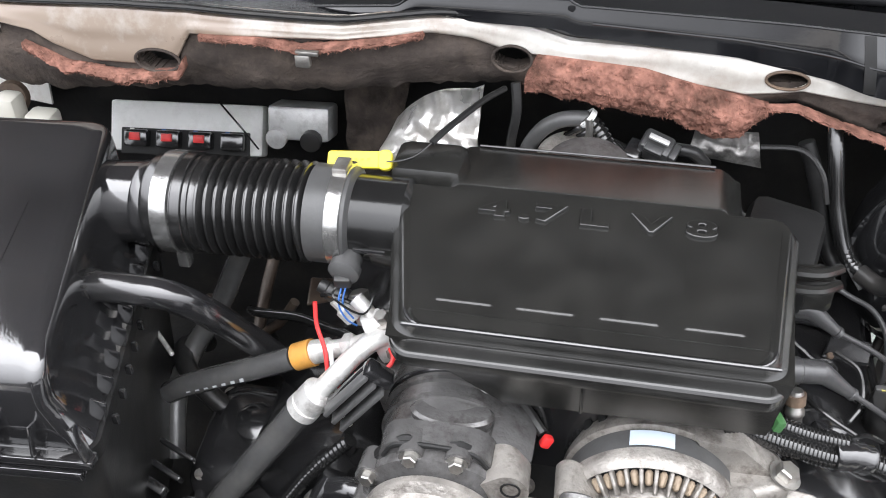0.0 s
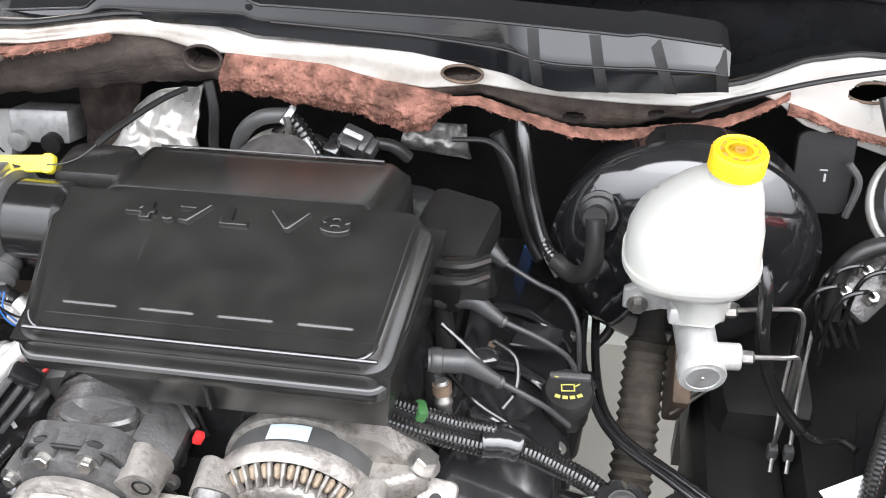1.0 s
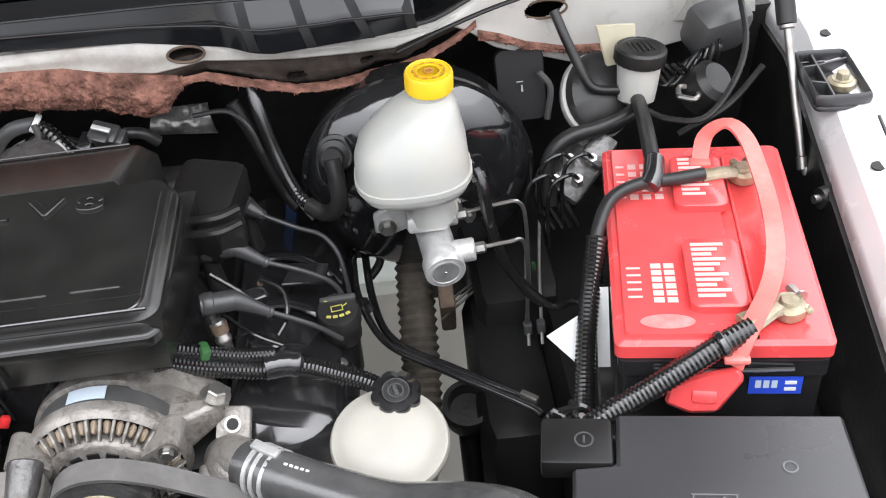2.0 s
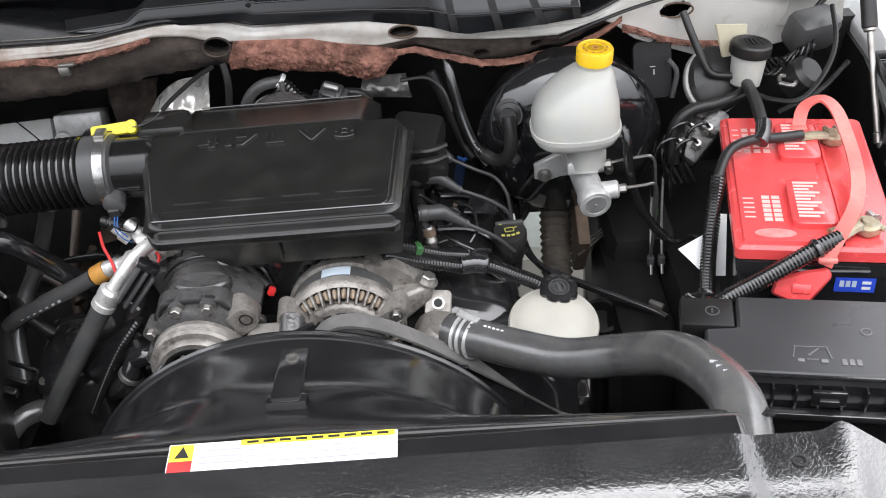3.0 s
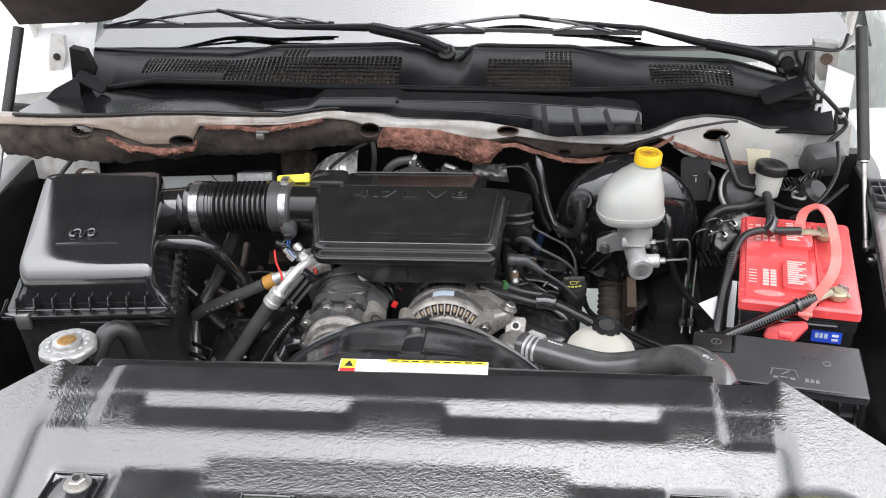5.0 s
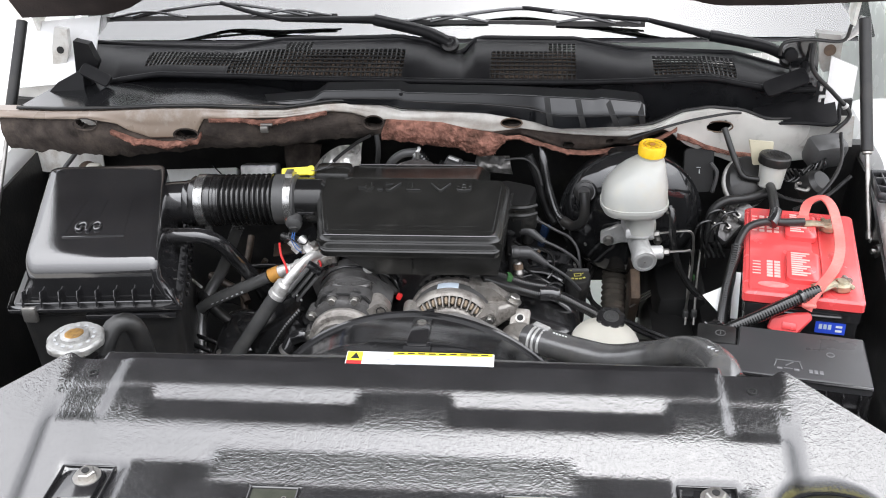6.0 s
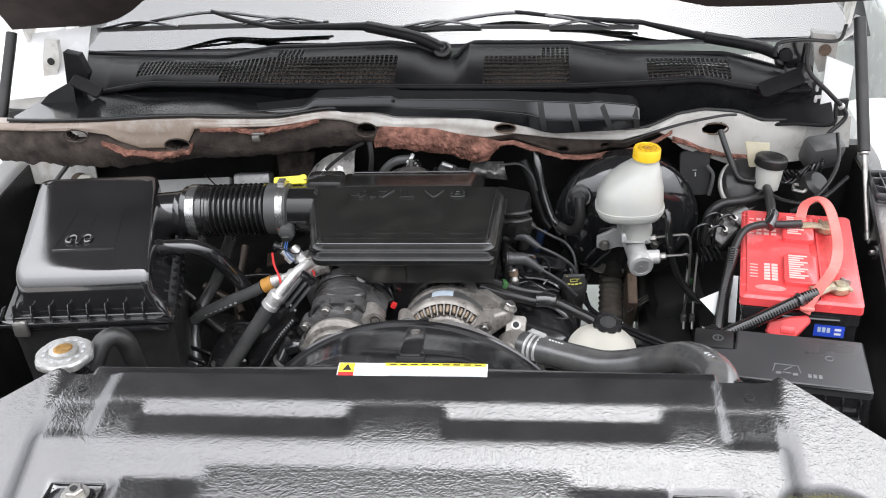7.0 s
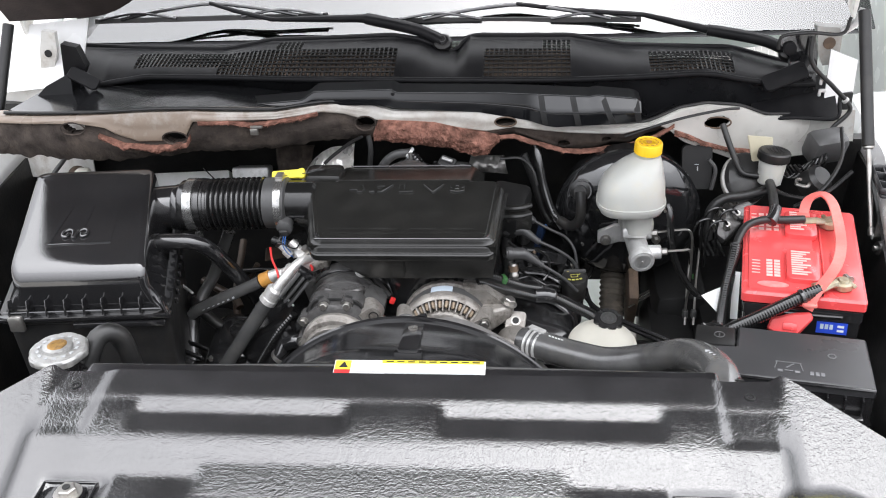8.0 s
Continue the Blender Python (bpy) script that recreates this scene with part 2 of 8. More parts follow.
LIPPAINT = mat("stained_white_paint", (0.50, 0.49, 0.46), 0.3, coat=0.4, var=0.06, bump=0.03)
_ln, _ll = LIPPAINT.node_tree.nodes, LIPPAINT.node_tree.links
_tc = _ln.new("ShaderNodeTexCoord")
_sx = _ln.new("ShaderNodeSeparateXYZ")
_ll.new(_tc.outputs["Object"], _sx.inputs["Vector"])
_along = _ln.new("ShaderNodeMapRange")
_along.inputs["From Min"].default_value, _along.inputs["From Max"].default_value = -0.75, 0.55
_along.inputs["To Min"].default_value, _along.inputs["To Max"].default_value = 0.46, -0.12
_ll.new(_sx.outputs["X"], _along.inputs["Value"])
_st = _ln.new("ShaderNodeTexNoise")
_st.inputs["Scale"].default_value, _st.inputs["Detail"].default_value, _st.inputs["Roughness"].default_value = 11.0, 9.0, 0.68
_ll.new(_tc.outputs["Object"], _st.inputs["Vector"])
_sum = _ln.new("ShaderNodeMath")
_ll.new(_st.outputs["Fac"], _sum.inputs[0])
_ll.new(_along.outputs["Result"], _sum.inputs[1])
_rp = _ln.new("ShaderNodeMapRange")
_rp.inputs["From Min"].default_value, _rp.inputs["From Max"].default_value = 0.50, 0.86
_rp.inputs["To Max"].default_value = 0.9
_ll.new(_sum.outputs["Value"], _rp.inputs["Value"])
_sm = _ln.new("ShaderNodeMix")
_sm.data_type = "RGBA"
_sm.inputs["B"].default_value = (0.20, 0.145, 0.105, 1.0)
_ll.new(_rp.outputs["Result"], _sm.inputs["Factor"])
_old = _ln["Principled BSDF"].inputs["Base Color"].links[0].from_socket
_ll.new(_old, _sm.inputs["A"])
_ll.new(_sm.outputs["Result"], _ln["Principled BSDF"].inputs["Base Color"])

GLASS = bpy.data.materials.new("windscreen_glass")
GLASS.use_nodes = True
_gn, _gl = GLASS.node_tree.nodes, GLASS.node_tree.links
_tr = _gn.new("ShaderNodeBsdfTransparent")
_tr.inputs["Color"].default_value = (0.80, 0.92, 0.86, 1)
_gs = _gn.new("ShaderNodeBsdfGlossy")
_gs.inputs["Roughness"].default_value = 0.02
_fr = _gn.new("ShaderNodeFresnel")
_fr.inputs["IOR"].default_value = 2.3
_mx = _gn.new("ShaderNodeMixShader")
_gl.new(_fr.outputs["Fac"], _mx.inputs["Fac"])
_gl.new(_tr.outputs["BSDF"], _mx.inputs[1])
_gl.new(_gs.outputs["BSDF"], _mx.inputs[2])
_gl.new(_mx.outputs["Shader"], _gn["Material Output"].inputs["Surface"])

# ---- building helpers ----
WLOC = {}


def link(name, me, material, parent=None, label="", sharp=38):
    """One mesh object, its origin at the middle of its bounds."""
    co = np.zeros(len(me.vertices) * 3)
    me.vertices.foreach_get("co", co)
    co = co.reshape(-1, 3)
    mid = Vector((co.min(0) + co.max(0)) / 2)
    me.transform(Matrix.Translation(-mid))
    me.polygons.foreach_set("use_smooth", [True] * len(me.polygons))
    me.set_sharp_from_angle(angle=radians(sharp))
    me.materials.clear()
    me.materials.append(material)
    ob = new(name, me)
    ob.location = mid
    WLOC[ob.name] = mid
    if parent:
        ob.parent = parent
        ob.matrix_parent_inverse = Matrix.Translation(-WLOC[parent.name])
    if label:
        ob["label"] = label
    return ob


def part(name, bm, material, parent=None, label="", sharp=38):
    me = bpy.data.meshes.new(name)
    bmesh.ops.recalc_face_normals(bm, faces=bm.faces)
    bm.to_mesh(me)
    bm.free()
    return link(name, me, material, parent, label, sharp)


def thing(name, loc, label, category, group="", kind=""):
    ob = new(name)
    ob.empty_display_size = 0.03
    ob.location = loc
    WLOC[ob.name] = Vector(loc)
    return tagged(ob, label, category, group, kind)


def join(*bms):
    out = bmesh.new()
    for b in bms:
        me = bpy.data.meshes.new("tmp")
        b.to_mesh(me)
        b.free()
        out.from_mesh(me)
        bpy.data.meshes.remove(me)
    return out


def moved(bm, m):
    bmesh.ops.transform(bm, matrix=m, verts=bm.verts)
    return bm


def box(c, s, bev=0.003, rot=(0, 0, 0), seg=2):
    bm = bmesh.new()
    bmesh.ops.create_cube(bm, size=1.0, matrix=Matrix.Diagonal((*s, 1)))
    if bev:
        bmesh.ops.bevel(bm, geom=bm.edges[:], offset=min(bev, min(s) * 0.45), segments=seg, profile=0.5, affect="EDGES")
    return moved(bm, pose(*c, *rot))


def frame_to(axis):
    return Vector(axis).normalized().to_track_quat("Z", "Y").to_matrix().to_4x4()


def lathe(profile, origin, axis=(0, 0, 1), seg=32, lobes=0, lobe=0.0):
    """A turned body: (radius, height) pairs along the axis from origin. lobes: scallops round its rim."""
    bm = bmesh.new()
    rings = []
    for r, h in profile:
        ring = []
        for i in range(seg):
            a = 2 * math.pi * i / seg
            rr = max(r, 1e-5) * (1 + (lobe * math.copysign(abs(math.cos(lobes * a / 2)) ** 0.5, 1) - lobe if lobes else 0))
            ring.append(bm.verts.new((rr * math.cos(a), rr * math.sin(a), h)))
        rings.append(ring)
    for a, b in zip(rings, rings[1:]):
        for i in range(seg):
            bm.faces.new((a[i], a[(i + 1) % seg], b[(i + 1) % seg], b[i]))
    bm.faces.new(rings[0][::-1])
    bm.faces.new(rings[-1])
    return moved(bm, Matrix.Translation(origin) @ frame_to(axis))


def cyl(p0, p1, r, r1=None, seg=20, bev=0.0015):
    p0, p1 = Vector(p0), Vector(p1)
    h = (p1 - p0).length
    r1 = r if r1 is None else r1
    b = min(bev, h * 0.3, r * 0.4)
    return lathe([(r - b, 0), (r, b), (r1, h - b), (r1 - b, h)], p0, p1 - p0, seg)


def curve_points(pts, step):
    """Catmull-Rom through pts, at even steps."""
    p = [Vector(q) for q in pts]
    p = [2 * p[0] - p[1]] + p + [2 * p[-1] - p[-2]]
    fine = []
    for i in range(1, len(p) - 2):
        for k in range(16):
            t = k / 16
            a, b, c, d = p[i - 1:i + 3]
            fine.append(0.5 * (2 * b + (c - a) * t + (2 * a - 5 * b + 4 * c - d) * t * t + (3 * b - a - 3 * c + d) * t ** 3))
    fine.append(p[-2])
    run = [0.0]
    for a, b in zip(fine, fine[1:]):
        run.append(run[-1] + (b - a).length)
    n = max(2, round(run[-1] / step))
    out, k = [], 0
    for i in range(n + 1):
        w = run[-1] * i / n
        while k < len(fine) - 2 and run[k + 1] < w:
            k += 1
        out.append(fine[k].lerp(fine[k + 1], min(1.0, (w - run[k]) / max(1e-9, run[k + 1] - run[k]))))
    return out


def tube(pts, r, seg=12, step=0.01, ridge=0.0, r1=None, flat=1.0):
    """A hose along pts; ridge: depth of its corrugation, one ring every two steps."""
    line = curve_points(pts, step)
    bm = bmesh.new()
    rings = []
    up = Vector((0, 0, 1))
    n = len(line)
    for i, q in enumerate(line):
        d = (line[min(i + 1, n - 1)] - line[max(i - 1, 0)]).normalized()
        side = d.cross(up)
        if side.length < 1e-3:
            side = d.cross(Vector((0, 1, 0)))
        side.normalize()
        upv = side.cross(d).normalized()
        rad = r if r1 is None else r + (r1 - r) * i / (n - 1)
        rad -= ridge * (i % 2)
        rings.append([bm.verts.new(q + rad * (math.cos(a) * side + flat * math.sin(a) * upv)) for a in (2 * math.pi * k / seg for k in range(seg))])
        up = upv
    for a, b in zip(rings, rings[1:]):
        for i in range(seg):
            bm.faces.new((a[i], a[(i + 1) % seg], b[(i + 1) % seg], b[i]))
    bm.faces.new(rings[0][::-1])
    bm.faces.new(rings[-1])
    return bm


def rrect(x0, x1, y0, y1, r, n=5):
    out = []
    for cx, cy, a0 in ((x1 - r, y1 - r, 0), (x0 + r, y1 - r, 90), (x0 + r, y0 + r, 180), (x1 - r, y0 + r, 270)):
        for k in range(n + 1):
            a = radians(a0 + 90 * k / n)
            out.append((cx + r * math.cos(a), cy + r * math.sin(a)))
    return out


def loft(rings, caps=True):
    bm = bmesh.new()
    vr = [[bm.verts.new(p) for p in ring] for ring in rings]
    m = len(vr[0])
    for a, b in zip(vr, vr[1:]):
        for i in range(m):
            bm.faces.new((a[i], a[(i + 1) % m], b[(i + 1) % m], b[i]))
    if caps:
        bm.faces.new(vr[0][::-1])
        bm.faces.new(vr[-1])
    return bm


def prism(poly, lo, hi, m=None, bev=0.0015):
    """A plate with the outline poly in x, y, from height lo to hi."""
    bm = bmesh.new()
    vs = [bm.verts.new((x, y, lo)) for x, y in poly]
    f = bm.faces.new(vs)
    res = bmesh.ops.extrude_face_region(bm, geom=[f])
    bmesh.ops.translate(bm, vec=(0, 0, hi - lo), verts=[v for v in res["geom"] if isinstance(v, bmesh.types.BMVert)])
    bmesh.ops.recalc_face_normals(bm, faces=bm.faces)
    if bev:
        bmesh.ops.bevel(bm, geom=[e for e in bm.edges], offset=bev, segments=1, affect="EDGES", clamp_overlap=True)
    return moved(bm, m) if m else bm


def strip(rows, thick, axis=(0, 0, -1)):
    """A sheet through rows of points, thickened along axis."""
    bm = bmesh.new()
    ax = Vector(axis) * thick
    top = [[bm.verts.new(p) for p in row] for row in rows]
    low = [[bm.verts.new(Vector(p) + ax) for p in row] for row in rows]
    nr, nc = len(rows), len(rows[0])
    for g in (top, low):
        for i in range(nr - 1):
            for j in range(nc - 1):
                bm.faces.new((g[i][j], g[i][j + 1], g[i + 1][j + 1], g[i + 1][j]))
    for i in range(nr - 1):
        for j in (0, nc - 1):
            bm.faces.new((top[i][j], top[i + 1][j], low[i + 1][j], low[i][j]))
    for j in range(nc - 1):
        for i in (0, nr - 1):
            bm.faces.new((top[i][j], top[i][j + 1], low[i][j + 1], low[i][j]))
    return bm


def hexbolt(p, axis, r=0.007, h=0.006, washer=True):
    p, a = Vector(p), Vector(axis).normalized()
    b = lathe([(r, 0), (r, h * 0.85), (r * 0.85, h)], p, axis, 6)
    if washer:
        b = join(b, lathe([(r * 1.45, -0.001), (r * 1.45, 0.0012)], p, axis, 18))
    return b


def written(name, body, size, m, material, parent, depth=0.0006, spacing=1.0, wide=1.0, align="CENTER", bevel=0.3):
    cu = bpy.data.curves.new(name, "FONT")
    cu.bevel_depth = depth * bevel
    cu.body, cu.size, cu.extrude, cu.space_character, cu.align_x, cu.align_y = body, size, depth, spacing, align, "CENTER"
    tmp = bpy.data.objects.new(name, cu)
    me = bpy.data.meshes.new_from_object(tmp)
    bpy.data.objects.remove(tmp)
    me.transform(m @ Matrix.Diagonal((wide, 1, 1, 1)))
    return link(name, me, material, parent)


def interp(x, table):
    return float(np.interp(x, [a for a, _ in table], [b for _, b in table]))


def smooth(a, b, x):
    t = np.clip((x - a) / (b - a), 0, 1)
    return t * t * (3 - 2 * t)


def sheet(fn, nu, nv, thick=(0, 0, -0.002), keep=None):
    """A thick sheet over u, v in 0..1; keep(u, v) tells which cells stay, so that openings go through."""
    us, vs = np.linspace(0, 1, nu + 1), np.linspace(0, 1, nv + 1)
    pts = [fn(u, v) for u in us for v in vs]
    t = Vector(thick)
    n = len(pts)
    verts = [tuple(p) for p in pts] + [tuple(Vector(p) + t) for p in pts]
    kept = [[keep is None or keep((us[i] + us[i + 1]) / 2, (vs[j] + vs[j + 1]) / 2) for j in range(nv)] for i in range(nu)]
    ix = lambda i, j: i * (nv + 1) + j
    faces = []
    for i in range(nu):
        for j in range(nv):
            if not kept[i][j]:
                continue
            a, b, c, d = ix(i, j), ix(i + 1, j), ix(i + 1, j + 1), ix(i, j + 1)
            faces += [(a, b, c, d), (d + n, c + n, b + n, a + n)]
            for di, dj, e, f in ((0, -1, a, b), (1, 0, b, c), (0, 1, c, d), (-1, 0, d, a)):
                p, q = i + di, j + dj
                if not (0 <= p < nu and 0 <= q < nv and kept[p][q]):
                    faces.append((f, e, e + n, f + n))
    me = bpy.data.meshes.new("sheet")
    me.from_pydata(verts, [], faces)
    me.validate()
    bm = bmesh.new()
    bm.from_mesh(me)
    bpy.data.meshes.remove(me)
    bmesh.ops.delete(bm, geom=[v for v in bm.verts if not v.link_faces], context="VERTS")
    return bm


def structure(ob, label, category):
    return tagged(ob, label, category, kind="structure")



# ---- ground ----
structure(part("ground", strip([[(-300, -300, 0), (300, -300, 0)], [(-300, 300, 0), (300, 300, 0)]], 0.1), GROUND),
          "pale grey concrete yard under the truck", "ground")

# ---- firewall with its lip, felt and fibre ----
LIP_LINE = [(-0.86, 0.86), (-0.60, 0.80), (-0.37, 0.795), (-0.26, 0.812), (-0.134, 0.85), (-0.06, 0.866), (0.08, 0.860), (0.20, 0.855), (0.33, 0.875), (0.45, 0.90), (0.535, 0.92),
            (0.62, 0.945), (0.72, 0.975), (0.86, 1.02)]
LIP_TOP = [(-0.84, 1.335), (-0.70, 1.344), (-0.61, 1.352), (-0.459, 1.360), (-0.381, 1.361), (-0.307, 1.355), (-0.225, 1.347), (-0.141, 1.351), (-0.056, 1.345), (-0.002, 1.330), (0.12, 1.330),
           (0.228, 1.328), (0.326, 1.297), (0.447, 1.280), (0.488, 1.280), (0.518, 1.291), (0.545, 1.301), (0.60, 1.304), (0.671, 1.289), (0.72, 1.264), (0.86, 1.247)]
LIP_LOW = [(-0.84, 1.325), (-0.70, 1.333), (-0.612, 1.341), (-0.555, 1.334), (-0.535, 1.322), (-0.492, 1.306), (-0.401, 1.308), (-0.378, 1.345), (-0.309, 1.344), (-0.226, 1.338), (-0.142, 1.342),
           (-0.10, 1.334), (-0.058, 1.319), (0.009, 1.316), (0.174, 1.296), (0.228, 1.302), (0.326, 1.283), (0.437, 1.270), (0.503, 1.282), (0.56, 1.250), (0.682, 1.189), (0.86, 1.186)]
FELT_LOW = [(-0.84, 1.245), (-0.70, 1.251), (-0.548, 1.255), (-0.372, 1.272), (-0.212, 1.271), (-0.083, 1.273), (0.073, 1.262), (0.151, 1.258), (0.196, 1.274), (0.228, 1.279), (0.294, 1.245),
            (0.338, 1.236), (0.449, 1.245), (0.514, 1.262), (0.586, 1.219), (0.681, 1.190), (0.86, 1.166)]


LIP_X = np.linspace(-1.0, 1.0, 801)
LIP_Y = np.mean([[interp(x + d * 0.012, LIP_LINE) for x in LIP_X] for d in range(-4, 5)], axis=0)


def lip_y(x):
    return float(np.interp(x, LIP_X, LIP_Y))


structure(part("firewall", sheet(lambda u, v: (-0.90 + 1.88 * u, 1.045, 0.55 + 0.74 * v), 94, 37, (0, 0.03, 0),
                                 lambda u, v: not (0.27 < -0.90 + 1.88 * u < 0.50 and v < (0.40 if -0.90 + 1.88 * u < 0.44 else 0.28)) and not (u > 0.955 and v > 0.86)), DARKPAN),
          "black firewall panel behind the engine", "firewall")
HOLES = [(-0.622, 1.329, 0.024, 0.012), (-0.417, 1.312, 0.024, 0.012), (-0.059, 1.311, 0.020, 0.014), (0.212, 1.313, 0.020, 0.009), (0.621, 1.271, 0.026, 0.011)]


def lip_point(u, v):
    x = -0.84 + 1.70 * u
    t, b = interp(x, LIP_TOP), interp(x, LIP_LOW) - 0.012 * smooth(0.52, 0.56, x)
    y = lip_y(x)
    wob = 0.002 * noise.noise(Vector((x * 14, v * 3, 0)))
    if v < 0.3:
        return (x, y + (0.024 - 0.018 * smooth(0.36, 0.44, x)) * (1 - v / 0.3) + 0.006, t + 0.004 - 0.002 * v / 0.3)
    w = (v - 0.3) / 0.7
    return (x, y + 0.006 * (1 - w) ** 2 + wob, t + (b - t) * w)


def lip_keep(u, v):
    x, y, z = lip_point(u, v)
    return v < 0.3 or not any(((x - hx) / rx) ** 2 + ((z - hz) / rz) ** 2 < 1 for hx, hz, rx, rz in HOLES)


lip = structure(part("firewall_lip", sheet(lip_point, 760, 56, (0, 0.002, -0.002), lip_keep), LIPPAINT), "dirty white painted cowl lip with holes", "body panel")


def felt_point(u, v):
    x = -0.83 + 1.66 * u
    t, b = interp(x, LIP_LOW) + 0.004, interp(x, FELT_LOW)
    b += 0.006 * noise.noise(Vector((x * 30, 1.7, 0))) + 0.003 * noise.noise(Vector((x * 90, 0.3, 0)))
    y = lip_y(x) + 0.012 - 0.008 * math.sin(math.pi * v) + 0.004 * noise.noise(Vector((x * 22, v * 3, 5)))
    return (x, y + 0.012 * v * v, t + (b - t) * v)


def felt_keep(u, v):
    x, y, z = felt_point(u, v)
    return not any(((x - hx) / rx) ** 2 + ((z - hz) / rz) ** 2 < 1 for hx, hz, rx, rz in HOLES + [(0.322, 1.256, 0.012, 0.008), (0.405, 1.258, 0.009, 0.005)])


structure(part("firewall_felt", sheet(felt_point, 640, 30, (0, 0.02, 0),
                                      felt_keep), INSUL),
          "dark brown felt insulation hanging under the lip", "insulation")


def fibre(u, v, x0, x1, top, low, bulge):
    x = x0 + (x1 - x0) * u
    t, b = interp(x, top), interp(x, low)
    edge = min(1, 6 * u, 6 * (1 - u))
    n1 = noise.noise(Vector((x * 60, v * 4, 2))) + 0.6 * noise.noise(Vector((x * 170, v * 9, 7))) + 0.4 * noise.noise(Vector((x * 400, v * 20, 3)))
    b += 0.006 * noise.noise(Vector((x * 45, 3.1, 0))) * edge
    return (x, lip_y(x) - 0.004 - bulge * math.sin(math.pi * v) * edge - 0.0045 * n1 * edge, t + (b - t) * v)


PINK_TOP = [(-0.045, 1.290), (-0.033, 1.318), (0.075, 1.313), (0.174, 1.292), (0.20, 1.283)]
PINK_LOW = [(-0.045, 1.276), (-0.016, 1.274), (0.04, 1.268), (0.073, 1.263), (0.118, 1.258), (0.151, 1.243), (0.176, 1.247), (0.189, 1.264), (0.20, 1.274)]
structure(part("torn_fibre", sheet(lambda u, v: fibre(u, v, -0.045, 0.20, PINK_TOP, PINK_LOW, 0.012), 220, 40, (0, 0.014, 0)), PINK, sharp=80),
          "torn pink fibre insulation showing through the felt", "insulation")
rng = random.Random(5)


def tufts(point, count, long):
    """Loose fibres: thin pointed blades standing off a torn surface."""
    bm = bmesh.new()
    for _ in range(count):
        p = Vector(point(rng.random(), rng.random()))
        d = Vector((rng.uniform(-1, 1), -rng.uniform(0.1, 0.9), rng.uniform(-1, 0.8))).normalized() * long * rng.uniform(0.4, 1.3)
        w = Vector((rng.uniform(-1, 1), rng.uniform(-1, 1), rng.uniform(-1, 1))) * 0.0008
        m_ = p + d * 0.55 + w
        a_, b_, c_, e_ = (bm.verts.new(q) for q in (p - w, p + w, m_ + w * 0.4, p + d + w * 2))
        bm.faces.new((a_, b_, c_))
        bm.faces.new((a_, c_, e_))
    return bm


structure(part("fibre_tufts", tufts(lambda u, v: fibre(u, v, -0.045, 0.20, PINK_TOP, PINK_LOW, 0.012), 1800, 0.0036), PINK), "loose pink fibres on the torn insulation", "insulation")
EDGES = [([(0.194, 1.283), (0.228, 1.285), (0.272, 1.267), (0.322, 1.248), (0.36, 1.243), (0.404, 1.245), (0.46, 1.248), (0.503, 1.261), (0.536, 1.279)], 0.006, "thin torn edge of pink fibre along the felt"),
         ([(0.537, 1.267), (0.566, 1.254), (0.596, 1.236), (0.644, 1.216), (0.704, 1.202), (0.74, 1.197)], 0.011, "brown fibre edge beside the brake booster"),
         ([(-0.367, 1.345), (-0.309, 1.343), (-0.268, 1.333), (-0.226, 1.335), (-0.184, 1.338), (-0.147, 1.343)], 0.010, "frayed pink fibre edge under the lip"),
         ([(-0.57, 1.319), (-0.522, 1.301), (-0.46, 1.295), (-0.396, 1.303), (-0.388, 1.317)], 0.011, "frayed pink fibre round a hole in the felt")]
for line, high, text in EDGES:
    low = [(x, z - high * (0.8 + 0.5 * noise.noise(Vector((x * 40, 0, 0))))) for x, z in line]
    structure(part("fibre_tufts", tufts(lambda u, v: fibre(u, v, line[0][0], line[-1][0], line, low, 0.007), 500, 0.0034), PINK), "loose fibres along a torn edge", "insulation")
    structure(part("fibre_edge", sheet(lambda u, v: fibre(u, v, line[0][0], line[-1][0], line, low, 0.007), 140, 8, (0, 0.01, 0)), PINK, sharp=80), text, "insulation")
for hx, hz, rx, rz in HOLES:
    ring = [(hx + rx * 1.02 * math.cos(a), lip_y(hx) - 0.001, hz + rz * 1.04 * math.sin(a)) for a in (2 * math.pi * k / 40 for k in range(41))]
    structure(part("hole_rim", tube(ring, 0.0016, 6, 0.003), INSUL if hx < 0 else RUST), "dark edge of a hole in the cowl lip", "trim")

# ---- cowl ----
COWL_LOW = [(-0.80, 1.31), (-0.707, 1.316), (-0.646, 1.34), (-0.534, 1.362), (-0.355, 1.367), (-0.012, 1.366), (0.135, 1.363), (0.336, 1.357),
            (0.536, 1.355), (0.603, 1.355), (0.673, 1.336), (0.755, 1.318), (0.84, 1.312)]
COWL_TOP = [(-0.80, 1.383), (-0.595, 1.380), (-0.395, 1.381), (-0.29, 1.402), (-0.031, 1.410), (0.03, 1.400), (0.065, 1.383), (0.105, 1.374), (0.131, 1.407),
            (0.337, 1.401), (0.443, 1.377), (0.668, 1.360), (0.793, 1.318), (0.84, 1.31)]
GRILLES = [(-0.58, -0.385, 0.22, 0.66), (-0.385, -0.012, 0.06, 0.62), (-0.272, -0.215, 0.62, 0.92), (0.165, 0.338, 0.06, 0.60), (0.280, 0.338, 0.60, 0.85),
           (0.492, 0.660, 0.10, 0.66)]


def low_y(x):
    return 0.95 + 0.15 * (x - 0.06) ** 2


def top_y(x):
    return 1.10 + 0.10 * (x - 0.06) ** 2


